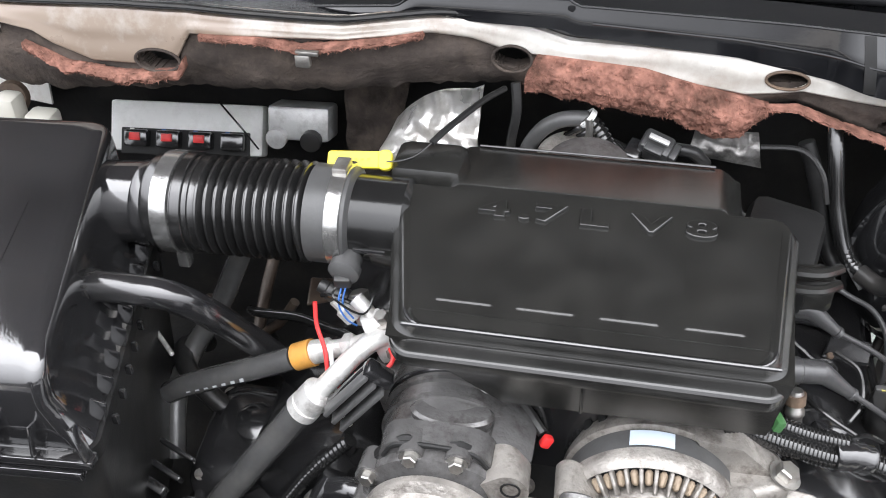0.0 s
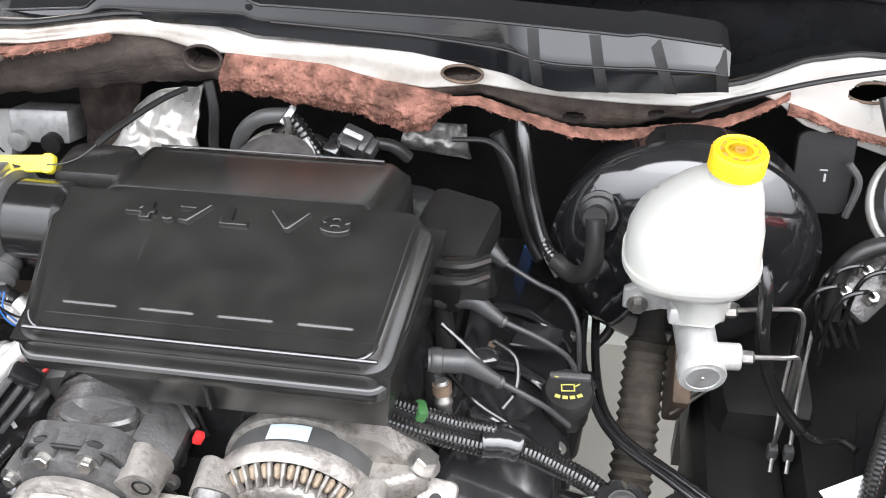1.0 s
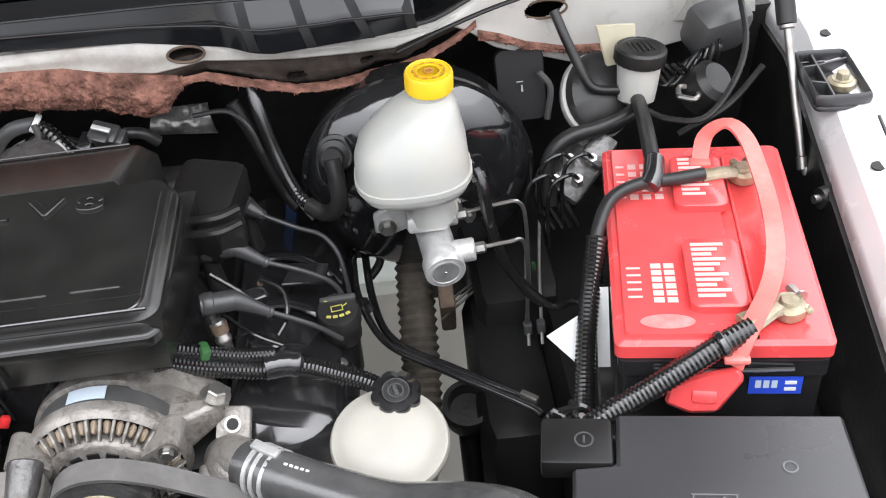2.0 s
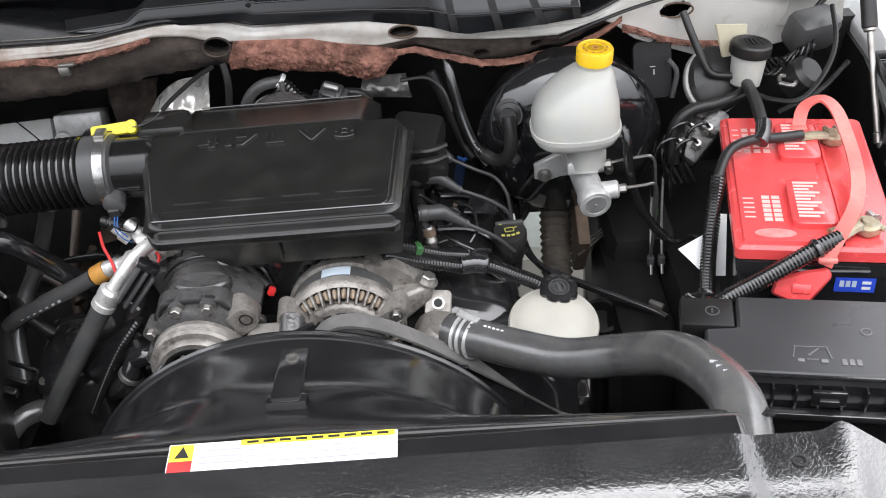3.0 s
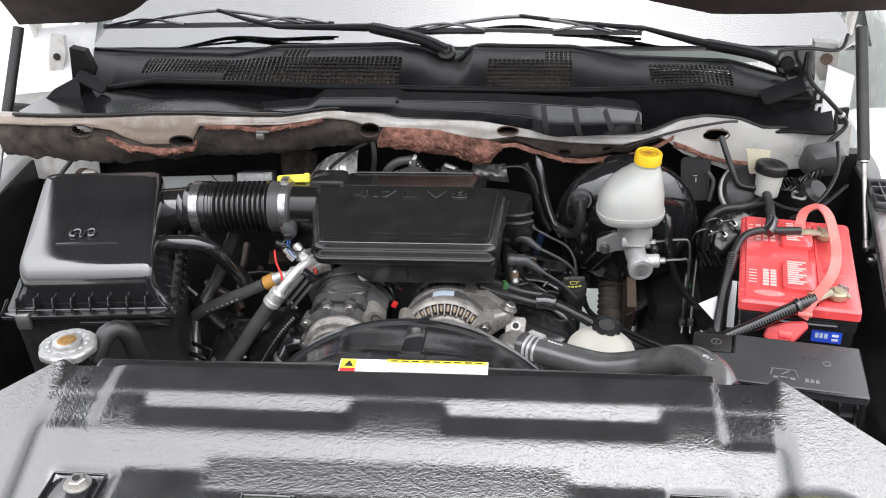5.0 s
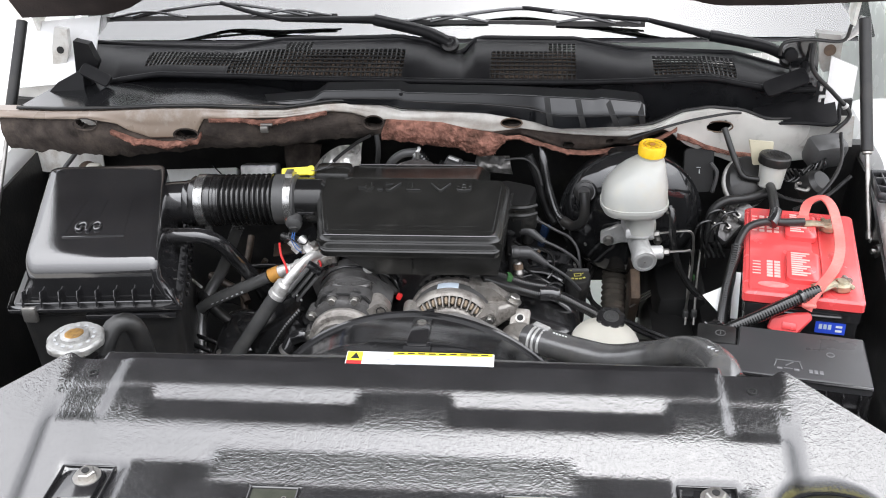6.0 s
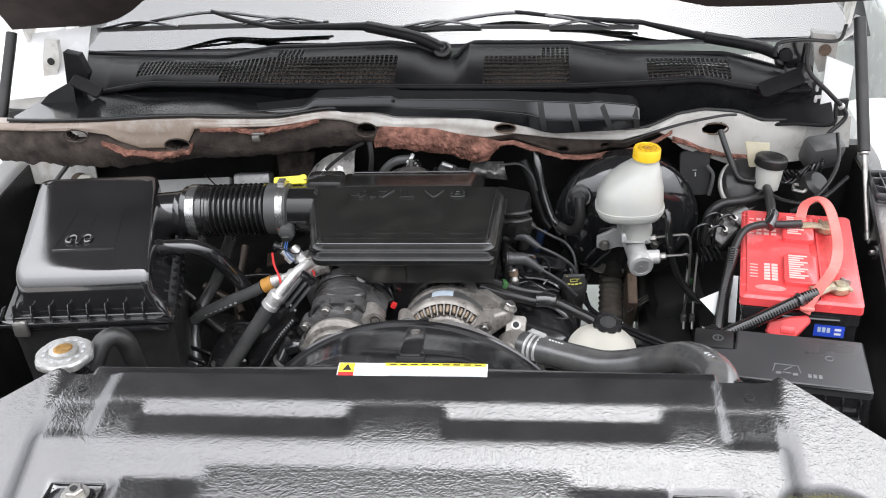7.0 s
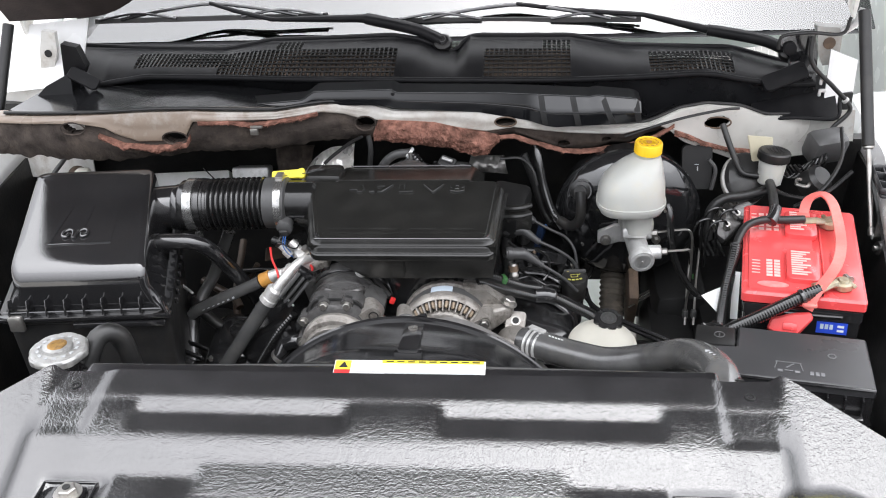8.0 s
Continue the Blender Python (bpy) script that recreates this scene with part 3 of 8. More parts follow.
def cowl_point(x, w):
    a = Vector((x, low_y(x), interp(x, COWL_LOW)))
    b = Vector((x, top_y(x), interp(x, COWL_TOP)))
    p = a.lerp(b, w)
    p.z += 0.010 * math.sin(math.pi * min(1, w * 1.1)) ** 0.8
    return p


def cowl_keep(u, v):
    x = -0.78 + 1.60 * u
    return not any(x0 < x < x1 and v0 < v < v1 for x0, x1, v0, v1 in GRILLES)


cowl = thing("cowl_panel", (0.04, 1.0, 1.30), "black plastic cowl panel with slotted air grilles", "cowl", kind="structure")
part("grille_panel", sheet(lambda u, v: cowl_point(-0.78 + 1.60 * u, v), 400, 50, (0, 0, -0.003), cowl_keep), COWL, cowl)
part("front_bead", tube([cowl_point(-0.78 + 1.60 * k / 40, 0) for k in range(41)], 0.006, 10, 0.02), COWL, cowl)
part("rear_bead", tube([cowl_point(-0.78 + 1.60 * k / 60, 1) for k in range(61)], 0.005, 8, 0.015), COWL, cowl)


def wall_point(u, v):
    x = -0.78 + 1.60 * u
    a = Vector((x, lip_y(x) + 0.026 - 0.022 * smooth(0.0, -0.12, x) - 0.015 * smooth(0.38, 0.45, x), interp(x, LIP_TOP) - 0.002 + 0.009 * smooth(0.0, -0.12, x)))
    c = Vector((x, max(low_y(x) + 0.022, lip_y(x) + 0.045), interp(x, LIP_TOP) - 0.016))
    b = Vector((x, low_y(x) + 0.004, interp(x, COWL_LOW) - 0.006))
    return a.lerp(c, v / 0.35) if v < 0.35 else c.lerp(b, (v - 0.35) / 0.65)


part("front_wall", sheet(wall_point, 80, 20, (0, 0.003, -0.002)), COWLGLOSS, cowl)
for gx0, gx1, gv0, gv1 in GRILLES:
    bars = []
    nx = max(2, round((gx1 - gx0) / 0.0095))
    nv = max(2, round((gv1 - gv0) * 0.155 / 0.0125))
    for k in range(nx + 1):
        x = gx0 + (gx1 - gx0) * k / nx
        p, q = cowl_point(x, gv0), cowl_point(x, gv1)
        bars.append(box((p + q) / 2 - Vector((0, 0, 0.002)), (0.0028, (q - p).length + 0.002, 0.004), 0, (math.degrees(math.atan2(q.z - p.z, q.y - p.y)), 0, 0)))
    for k in range(nv + 1):
        v = gv0 + (gv1 - gv0) * k / nv
        p, q = cowl_point(gx0, v), cowl_point(gx1, v)
        bars.append(tube([p - Vector((0, 0, 0.002)), cowl_point((gx0 + gx1) / 2, v) - Vector((0, 0, 0.002)), q - Vector((0, 0, 0.002))], 0.0019, 4, 0.03))
    part("grille", join(*bars), MESHBLACK, cowl)
structure(part("cowl_tray", sheet(lambda u, v: Vector((-0.78 + 1.60 * u, low_y(-0.78 + 1.6 * u) + 0.03, 1.30)).lerp(cowl_point(-0.78 + 1.60 * u, 0.94) - Vector((0, 0, 0.022)), v), 20, 6), RUST), "dusty brown tray under the cowl grilles", "cowl")

LEDGE_TOP = [(-0.295, 1.349), (-0.180, 1.358), (-0.156, 1.375), (-0.004, 1.377), (0.002, 1.371), (0.210, 1.367), (0.372, 1.358), (0.380, 1.361), (0.456, 1.353), (0.465, 1.346)]
LEDGE_LOW = [(-0.302, 1.340), (-0.190, 1.342), (-0.160, 1.350), (-0.009, 1.347), (0.001, 1.342), (0.163, 1.331), (0.306, 1.304), (0.414, 1.309), (0.470, 1.315)]


def ledge_y(x):
    return 0.868


def ledge_run(x, w):
    """How far the face leans forward: most in the ribbed bays above the rail, hardly below it."""
    return (0.004 + 0.012 * smooth(0.25, 0.29, x)) * min(1.0, w / 0.5) + 0.002 * w


def ledge_point(u, v):
    x = -0.291 + 0.756 * u
    t, b = interp(x, LEDGE_TOP), min(interp(x, LEDGE_LOW), interp(x, LEDGE_TOP) - 0.004)
    if v < 0.35:
        return (x, ledge_y(x) + 0.060 * (1 - v / 0.35), t - 0.004 * (1 - v / 0.35))
    w = (v - 0.35) / 0.65
    return (x, ledge_y(x) - ledge_run(x, w), t + (b - t) * w)


ledge = thing("cowl_ledge", (0.08, 0.9, 1.33), "glossy black plastic ledge with upright ribs", "trim")
part("shelf", sheet(lambda u, v: ledge_point(u, 0.35 * v), 120, 4, (0, 0.001, -0.003)), SHELF, ledge, "dull ledge top")
part("face", sheet(lambda u, v: ledge_point(u, 0.35 + 0.65 * v), 120, 8, (0, 0.003, -0.001)), LEDGE, ledge, "mirror-glossy ledge face")
part("edge_bead", tube([(x, ledge_y(x) - 0.001, interp(x, LEDGE_TOP)) for x in np.linspace(-0.288, 0.456, 90)], 0.0013, 6, 0.008), COWLGLOSS, ledge)
for rx, lean in ((0.283, 0.008), (0.344, 0.012), (0.404, 0.020), (0.458, 0.006)):
    t, b = interp(rx, LEDGE_TOP) - 0.002, interp(rx, LEDGE_LOW) + 0.001
    part("rib", loft([[(rx + lean * (k - 0.5) + sx * 0.0055, ledge_y(rx) - ledge_run(rx, k) + dy, t + (b - t) * k) for sx, dy in ((-1, -0.0018), (1, -0.0018), (1, 0.004), (-1, 0.004))] for k in (0.0, 0.5, 1.0)]), MESHBLACK, ledge)
part("step_block", box((-0.003, 0.872, 1.357), (0.012, 0.014, 0.030), 0.004), COWL, ledge)
part("lower_rail", tube([(x, ledge_y(x) - ledge_run(x, 0.5) - 0.001, (interp(x, LEDGE_TOP) + interp(x, LEDGE_LOW)) / 2) for x in np.linspace(0.02, 0.462, 30)], 0.0013, 6, 0.015), COWLGLOSS, ledge)
structure(part("cowl_seal", tube([(x, lip_y(x) + 0.012, interp(x, LIP_TOP) + 0.007) for x in np.linspace(-0.78, 0.80, 70)], 0.0032, 8, 0.012), RUBBER),
          "thin black rubber seal along the cowl lip", "seal")

# ---- windscreen, cab and open hood ----
def screen_point(u, v):
    x = -0.80 + 1.78 * u
    return (x, 1.13 + 0.12 * (x - 0.08) ** 2 + 0.72 * v, 1.395 + 0.43 * v - 0.03 * ((x - 0.08) / 0.9) ** 2)


screen = part("windscreen", sheet(screen_point, 24, 8, (0, 0.0035, -0.0035)), GLASS)
screen.visible_shadow = False
structure(screen, "pale green tinted windscreen glass", "windscreen")
structure(part("windscreen_frit", sheet(lambda u, v: Vector(screen_point(0.02 + 0.96 * u, 0.055 * v)) - Vector((0, 0.004, 0.0)) - Vector((0, 0, 0.009)), 24, 2, (0, 0.001, -0.001)), FRIT), "black ceramic band along the foot of the windscreen", "windscreen")
structure(part("dashboard", sheet(lambda u, v: (-0.78 + 1.74 * u, 1.20 + 0.12 * (-0.7 + 1.74 * u) ** 2 + 0.55 * v, 1.36 + 0.10 * v), 16, 3, (0, 0, -0.05)), INTERIOR),
          "dashboard top coloured pale for the sky reflection in the windscreen", "dashboard")
cab = thing("truck_cab", (0.08, 2.0, 0.6), "white pickup cab with roof and pillars", "cab", kind="structure")
part("roof", sheet(lambda u, v: (-0.62 + 1.42 * u, 1.84 + 1.2 * v, 1.84 + 0.05 * math.sin(math.pi * u)), 8, 3, (0, 0, 0.03)), CLEANPAINT, cab)
part("rear_wall", box((0.09, 3.05, 0.95), (1.7, 0.04, 0.85), 0.01), INTERIOR, cab)
part("floor", box((0.09, 2.2, 0.52), (1.9, 1.7, 0.04), 0.01), INTERIOR, cab)
for sx, lx in ((-1, -0.90), (1, 1.08)):
    part("door", box((lx, 2.1, 0.95), (0.06, 1.9, 0.85), 0.02), CLEANPAINT, cab)
    part("pillar", tube([(lx - sx * 0.01, 1.18, 1.36), (lx - sx * 0.12, 1.5, 1.62), (lx - sx * 0.26, 1.86, 1.85)], 0.045, 10, 0.05), CLEANPAINT, cab)

HOOD_EDGE = [(-0.90, 1.455), (-0.66, 1.462), (-0.60, 1.480), (-0.55, 1.515), (0.42, 1.515), (0.52, 1.492), (0.62, 1.470), (0.76, 1.470), (1.00, 1.478)]


def hood_point(u, v, lift=0.0):
    x = -0.86 + 1.84 * u
    z0 = interp(x, HOOD_EDGE)
    bow = 0.05 * (1 - ((x - 0.06) / 0.92) ** 2)
    return (x, 1.10 - 0.78 * v + 0.8 * lift + bow * v, z0 + (2.50 - 1.50) * v + 0.5 * lift + bow * v * 0.6)


hood = thing("hood", (0.06, 1.1, 1.48), "raised white hood with a dark felt liner", "hood")
part("skin", sheet(lambda u, v: hood_point(u, v, 0.05), 30, 12, (0, 0.0015, 0.001)), CLEANPAINT, hood)
part("liner", sheet(lambda u, v: hood_point(u, v), 60, 20, (0, 0.012, 0.008)), LINER, hood, "dark brown felt liner")
for hx in (-0.84, 0.90):
    part("hinge_arm", loft([[(hx + dx, y, z) for y, z in ((1.12, 1.42), (1.16, 1.44), (1.12, 1.56), (1.08, 1.56))] for dx in (-0.004, 0.004)]), CORNERPAINT, hood)

# ---- fenders and aprons ----
for s_, x0 in ((-1, -0.872), (1, 0.905)):
    f = thing("fender", (x0 + s_ * 0.08, 0.3, 0.6), "white painted front fender beside the engine bay", "fender")
    rail_x = (lambda y: 0.905 + 0.175 * (min(y, 0.95) - 0.80)) if s_ > 0 else (lambda y: -0.872)

    def fender_point(u, v):
        y = -0.20 + 1.42 * u
        zt = 1.14 + 0.08 * u
        prof = [(0.0, -0.085), (0.002, -0.03), (0.016, -0.004), (0.04, 0.004), (0.10, 0.006), (0.17, -0.03), (0.20, -0.10), (0.22, -0.45)]
        k = v * (len(prof) - 1)
        i = min(int(k), len(prof) - 2)
        a, b = prof[i], prof[i + 1]
        w = k - i
        return (rail_x(y) + s_ * (a[0] + (b[0] - a[0]) * w), y, zt + a[1] + (b[1] - a[1]) * w)
    part("wing", sheet(fender_point, 40, 42, (0, 0, -0.002)), CLEANPAINT, f)
    part("gap_line", tube([(rail_x(y) + s_ * 0.055, y, 1.14 + 0.08 * (y + 0.2) / 1.42 + 0.0045) for y in (0.30, 0.45, 0.60, 0.74)], 0.0022, 6, 0.02), RUBBER, f)
    for y in (0.56, 0.66, 0.92):
        part("slot", lathe([(0.008, 0), (0.008, 0.002)], (rail_x(y) + s_ * 0.035, y, 1.14 + 0.08 * (y + 0.2) / 1.42 + 0.0015), seg=14), SCREEN, f)
    structure(part("apron", sheet(lambda u, v: (rail_x(-0.12 + 1.20 * u) - s_ * (0.004 + 0.06 * v), -0.12 + 1.20 * u, 1.095 + 0.07 * u - 0.55 * v), 20, 6, (s_ * 0.01, 0, 0)), DARKPAN), "black inner apron wall of the engine bay", "body panel")

structure(part("cowl_corner", sheet(lambda u, v: (-0.90 + 0.20 * u, 1.00 + 0.03 * v + 0.04 * (1 - u), 1.12 + 0.20 * v), 10, 10, (0, 0.004, 0)), CORNERPAINT), "dusty white inner corner panel", "body panel")
structure(part("cowl_side", sheet(lambda u, v: (-0.93 + 0.23 * u, 1.035 + 0.10 * v, 1.315 + 0.115 * v + 0.02 * u), 10, 8, (0, 0.004, -0.002)), CLEANPAINT), "white body panel beside the cowl", "body panel")
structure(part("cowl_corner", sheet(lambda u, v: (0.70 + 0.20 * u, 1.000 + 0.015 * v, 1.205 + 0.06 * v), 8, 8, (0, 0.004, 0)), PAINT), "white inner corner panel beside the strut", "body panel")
structure(part("support_panel", box((-0.575, 0.085, 0.86), (0.44, 0.02, 0.58), 0.004), DARKPAN), "black radiator support panel", "body panel")
structure(part("support_panel", box((0.72, 0.150, 0.84), (0.34, 0.02, 0.52), 0.004), DARKPAN), "black radiator support panel", "body panel")
structure(part("hinge_panel", sheet(lambda u, v: (0.842 + 0.06 * u, 1.035 + 0.02 * u, 1.245 + 0.14 * v - 0.03 * u * v), 6, 6, (0, 0.004, 0)), CLEANPAINT), "white body panel behind the hood hinge", "body panel")
structure(part("splash_panel", prism([(-0.80, 0.10), (0.90, 0.10), (0.90, 0.62), (0.50, 0.66), (0.33, 0.62), (0.28, 0.95), (-0.80, 1.02)], 0.58, 0.61), DARKPAN), "black lower splash panel", "body panel")
for c, size, bev in (((0.72, 0.70, 0.83), (0.30, 0.62, 0.30), 0.05), ((0.53, 0.72, 0.80), (0.10, 0.30, 0.30), 0.04), ((0.553, 0.90, 0.82), (0.11, 0.30, 0.34), 0.03)):
    structure(part("wheel_liner", box(c, size, bev), MESHBLACK), "black wheel house liner", "body panel")
structure(part("wheel_liner", box((-0.58, 0.60, 0.72), (0.40, 0.70, 0.26), 0.05), DARKPAN), "black wheel house liner", "body panel")

# ---- radiator cover: a grained sheet whose tilt follows its steps, pockets and pad ----
RX0, RX1, RY0, RY1, CEN = -0.66, 0.90, -0.34, 0.058, 0.118
gx = np.linspace(RX0, RX1, 391)
gy = np.linspace(RY1, RY0, 134)
X, Y = np.meshgrid(gx, gy, indexing="ij")
top_edge = RY1 - 0.80 * np.clip(np.abs(X - CEN) - 0.445, 0, 1)
Y = RY0 + (Y - RY0) * (top_edge - RY0) / (RY1 - RY0)
band = lambda a, lo, hi, s=0.006: smooth(lo - s, lo + s, a) * (1 - smooth(hi - s, hi + s, a))
U = np.abs(X - CEN)
tilt = 0.05 + 0.10 * smooth(0.034, 0.0, Y) + 0.12 * smooth(-0.010, -0.056, Y)
tilt = tilt + (0.40 - tilt) * band(Y, -0.080, -0.056, 0.008)
tilt = tilt + (0.34 - tilt) * band(Y, 0.004, 0.011, 0.002)
tilt = tilt + (0.06 - tilt) * band(Y, -0.012, 0.002, 0.003) * (1 - smooth(0.36, 0.40, np.abs(X - CEN)))
pad = band(X, CEN - 0.218, CEN + 0.199, 0.010)
tilt = tilt + (0.215 - tilt) * pad * band(Y, -0.124, -0.082, 0.004)
off = (1 - pad) * band(Y, -0.096, -0.078, 0.006)
tilt = tilt + (0.40 - tilt) * off
fore = pad * smooth(-0.110, -0.122, Y) * (1 - band(Y, -0.129, -0.08, 0.002)) + (1 - pad) * smooth(-0.097, -0.106, Y)
tilt = tilt + (0.05 - tilt) * fore
patch = band(U, 0.378, 0.437, 0.003) * smooth(-0.041, -0.031, Y)
flank = smooth(0.425, 0.455, U) * (1 - patch)
flank = np.maximum(flank, smooth(0.33, 0.45, U) * smooth(-0.045, -0.062, Y))
flank = np.maximum(flank, smooth(-0.097, -0.106, Y) * smooth(0.375, 0.405, U))
tilt = tilt + (0.36 - tilt) * flank
dy = (top_edge - RY0) / 133
start = 1.314 - 0.27 * (RY1 - top_edge) + 0.010 * smooth(0.434, 0.448, U)
Z = start - np.cumsum(tilt * dy, axis=1)
for p0, p1 in ((-0.200, 0.058), (0.170, 0.425)):
    sunk = tilt + (0.40 - tilt) * band(Y, -0.013, 0.010, 0.003)
    sunk = sunk + (0.0 - sunk) * band(Y, -0.044, -0.014, 0.003)
    Zp = start - np.cumsum(sunk * dy, axis=1)
    Z = Z + (Zp - Z) * band(X, p0, p1, 0.005) * smooth(-0.062, -0.044, Y)
Z -= 0.004 * band(U, 0.372, 0.440, 0.006) * smooth(-0.050, -0.035, Y)
Z -= 0.05 * np.clip(U - 0.442, 0, 1)
for bx, by, wx, wy, dz in ((CEN - 0.358, -0.142, 0.036, 0.040, 0.007),
                           (CEN + 0.342, -0.142, 0.034, 0.040, 0.007), (CEN, -0.193, 0.095, 0.028, 0.03)):
    Z -= dz * band(X, bx - wx, bx + wx, 0.003) * band(Y, by - wy, by + wy, 0.003)
LX, LY = 0.594, -0.134
lamp_i = int(np.abs(gx - LX).argmin())
LZ = float(Z[lamp_i, int(np.abs(Y[lamp_i] - LY).argmin())]) - 0.034
Z -= 0.05 * smooth(1.05, 0.95, ((X - LX) / 0.060) ** 2 + ((Y - LY) / 0.047) ** 2)
for k in range(2):
    Z[1:-1] = (Z[:-2] + 2 * Z[1:-1] + Z[2:]) / 4
    Z[:, 1:-1] = (Z[:, :-2] + 2 * Z[:, 1:-1] + Z[:, 2:]) / 4


rv = [(float(X[i, j]), float(Y[i, j]), float(Z[i, j])) for i in range(391) for j in range(134)]
rf = []
for i in range(390):
    for j in range(133):
        a = i * 134 + j
        rf.append((a, a + 1, a + 135, a + 134))
rme = bpy.data.meshes.new("cover")
rme.from_pydata(rv, [], rf)
rbm = bmesh.new()
rbm.from_mesh(rme)
bmesh.ops.delete(rbm, geom=[v for v in rbm.verts if not v.link_faces], context="VERTS")
rim = bmesh.ops.extrude_edge_only(rbm, edges=[e for e in rbm.edges if e.is_boundary])
bmesh.ops.translate(rbm, vec=(0, 0, -0.012), verts=[v for v in rim["geom"] if isinstance(v, bmesh.types.BMVert)])


def cover_z(x, y):
    i = int(np.abs(gx - x).argmin())
    return float(Z[i, int(np.abs(Y[i] - y).argmin())])


rad_cover = thing("radiator_cover", (CEN, -0.12, 1.2), "glossy black grained plastic radiator cover with raised pad", "cover")
part("panel", rbm, LEATHER, rad_cover, sharp=60)
for hx in (CEN + 0.408, CEN - 0.408):
    part("fixing_hole", lathe([(0.0055, -0.001), (0.006, 0.0012), (0.0042, 0.0014), (0.0038, -0.001)], (hx, 0.03, cover_z(hx, 0.03)), seg=16), SCREEN, rad_cover)
for bx in (CEN - 0.136, CEN + 0.146):
    z = cover_z(bx, -0.158) + 0.0006
    bmx = pose(bx, -0.158, z, math.degrees(math.atan(0.05)), 0, 0)
    part("bracket", moved(prism(rrect(-0.027, 0.027, -0.025, 0.025, 0.004, 3), -0.001, 0.0012), bmx), OLIVE, rad_cover)
    part("bracket_rim", moved(tube([(-0.027, -0.025, 0.001), (-0.027, 0.024, 0.001), (-0.025, 0.025, 0.001), (0.025, 0.025, 0.001), (0.027, 0.023, 0.001), (0.027, -0.025, 0.001)], 0.0022, 8, 0.003), bmx), SHROUD, rad_cover)
    for ox, oy, r in ((0.002, -0.008, 0.0036), (0.013, 0.010, 0.0026)):
        part("hole", moved(lathe([(r, 0), (r, 0.0016), (r * 0.7, 0.0016), (r * 0.6, 0.0008)], (ox, oy, 0.0008), seg=14), bmx), STEEL, rad_cover)
        part("hole_eye", moved(lathe([(r * 0.7, 0), (r * 0.7, 0.0012)], (ox, oy, 0.0008), seg=14), bmx), SCREEN, rad_cover)
for bx in (CEN - 0.364, CEN + 0.340):
    z = cover_z(bx, -0.142)
    part("tray", join(box((bx, -0.142, z + 0.0015), (0.062, 0.074, 0.003), 0.001), *[box((bx + dx, -0.142 + dy, z + 0.004), sz, 0.0015) for dx, dy, sz in ((-0.031, 0, (0.003, 0.074, 0.008)), (0.031, 0, (0.003, 0.074, 0.008)), (0, 0.037, (0.065, 0.003, 0.008)))]), SHROUD, rad_cover)
    bm_ = box((bx + 0.004, -0.138, z + 0.006), (0.040, 0.046, 0.008), 0.002)
    part("plate", bm_, SHROUD, rad_cover)
    part("nut", hexbolt((bx + 0.006, -0.126, z + 0.010), (0, 0, 1), 0.011, 0.009), STEEL, rad_cover)
    part("nut_eye", lathe([(0.0045, 0), (0.0045, 0.0008)], (bx + 0.006, -0.126, z + 0.0192), seg=14), SCREEN, rad_cover)
    part("step", box((bx + 0.008, -0.164, z + 0.008), (0.036, 0.006, 0.005), 0.001), STEEL, rad_cover)
latch = thing("hood_latch", (CEN, -0.193, 1.22), "black steel hood latch sunk in the radiator cover", "latch")
part("plate", box((CEN, -0.198, cover_z(CEN, -0.193) + 0.008), (0.175, 0.046, 0.012), 0.003), SHROUD, latch)
part("rim", tube([(CEN - 0.09, -0.176, cover_z(CEN, -0.193) + 0.026), (CEN - 0.088, -0.167, cover_z(CEN, -0.193) + 0.028), (CEN + 0.088, -0.165, cover_z(CEN, -0.193) + 0.028), (CEN + 0.09, -0.176, cover_z(CEN, -0.193) + 0.026)], 0.003, 8, 0.006), SHROUD, latch)
for s in (-1, 1):
    part("lever", tube([(CEN + s * 0.085, -0.176, cover_z(CEN, -0.193) + 0.020), (CEN + s * 0.045, -0.180, cover_z(CEN, -0.193) + 0.020), (CEN + s * 0.03, -0.203, cover_z(CEN, -0.193) + 0.02)], 0.005, 8, 0.01), STEEL, latch)
part("catch", tube([(CEN + 0.005, -0.183, cover_z(CEN, -0.193) + 0.02), (CEN + 0.02, -0.190, cover_z(CEN, -0.193) + 0.024), (CEN + 0.012, -0.176, cover_z(CEN, -0.193) + 0.02)], 0.004, 8, 0.005), STEEL, latch)
lamp = thing("side_lamp", (LX, LY, LZ), "yellow and clear lamp end in a black rounded recess", "lamp")
part("recess", moved(lathe([(0.052, 0), (0.060, 0.030), (0.064, 0.036), (0.060, 0.039), (0.050, 0.006)], (0, 0, 0), (0, 0, 1), 36), Matrix.Translation((LX, LY, LZ)) @ Matrix.Diagonal((0.97, 0.74, 1, 1))), MESHBLACK, lamp)
part("lens", lathe([(0.036, 0), (0.042, 0.016), (0.034, 0.030), (0.016, 0.037), (0.001, 0.038)], (LX - 0.006, LY + 0.002, LZ + 0.006), (0.05, -0.2, 1), 40, 5, 0.14), AMBER, lamp)
part("socket", lathe([(0.014, 0), (0.015, 0.004), (0.012, 0.008), (0.008, 0.009)], (LX - 0.004, LY - 0.006, LZ + 0.041), (0.05, -0.2, 1), 8), WHITE, lamp)
part("tab", box((LX - 0.040, LY + 0.010, LZ + 0.030), (0.026, 0.018, 0.014), 0.005, (0, 0, 30)), YELLOW, lamp)
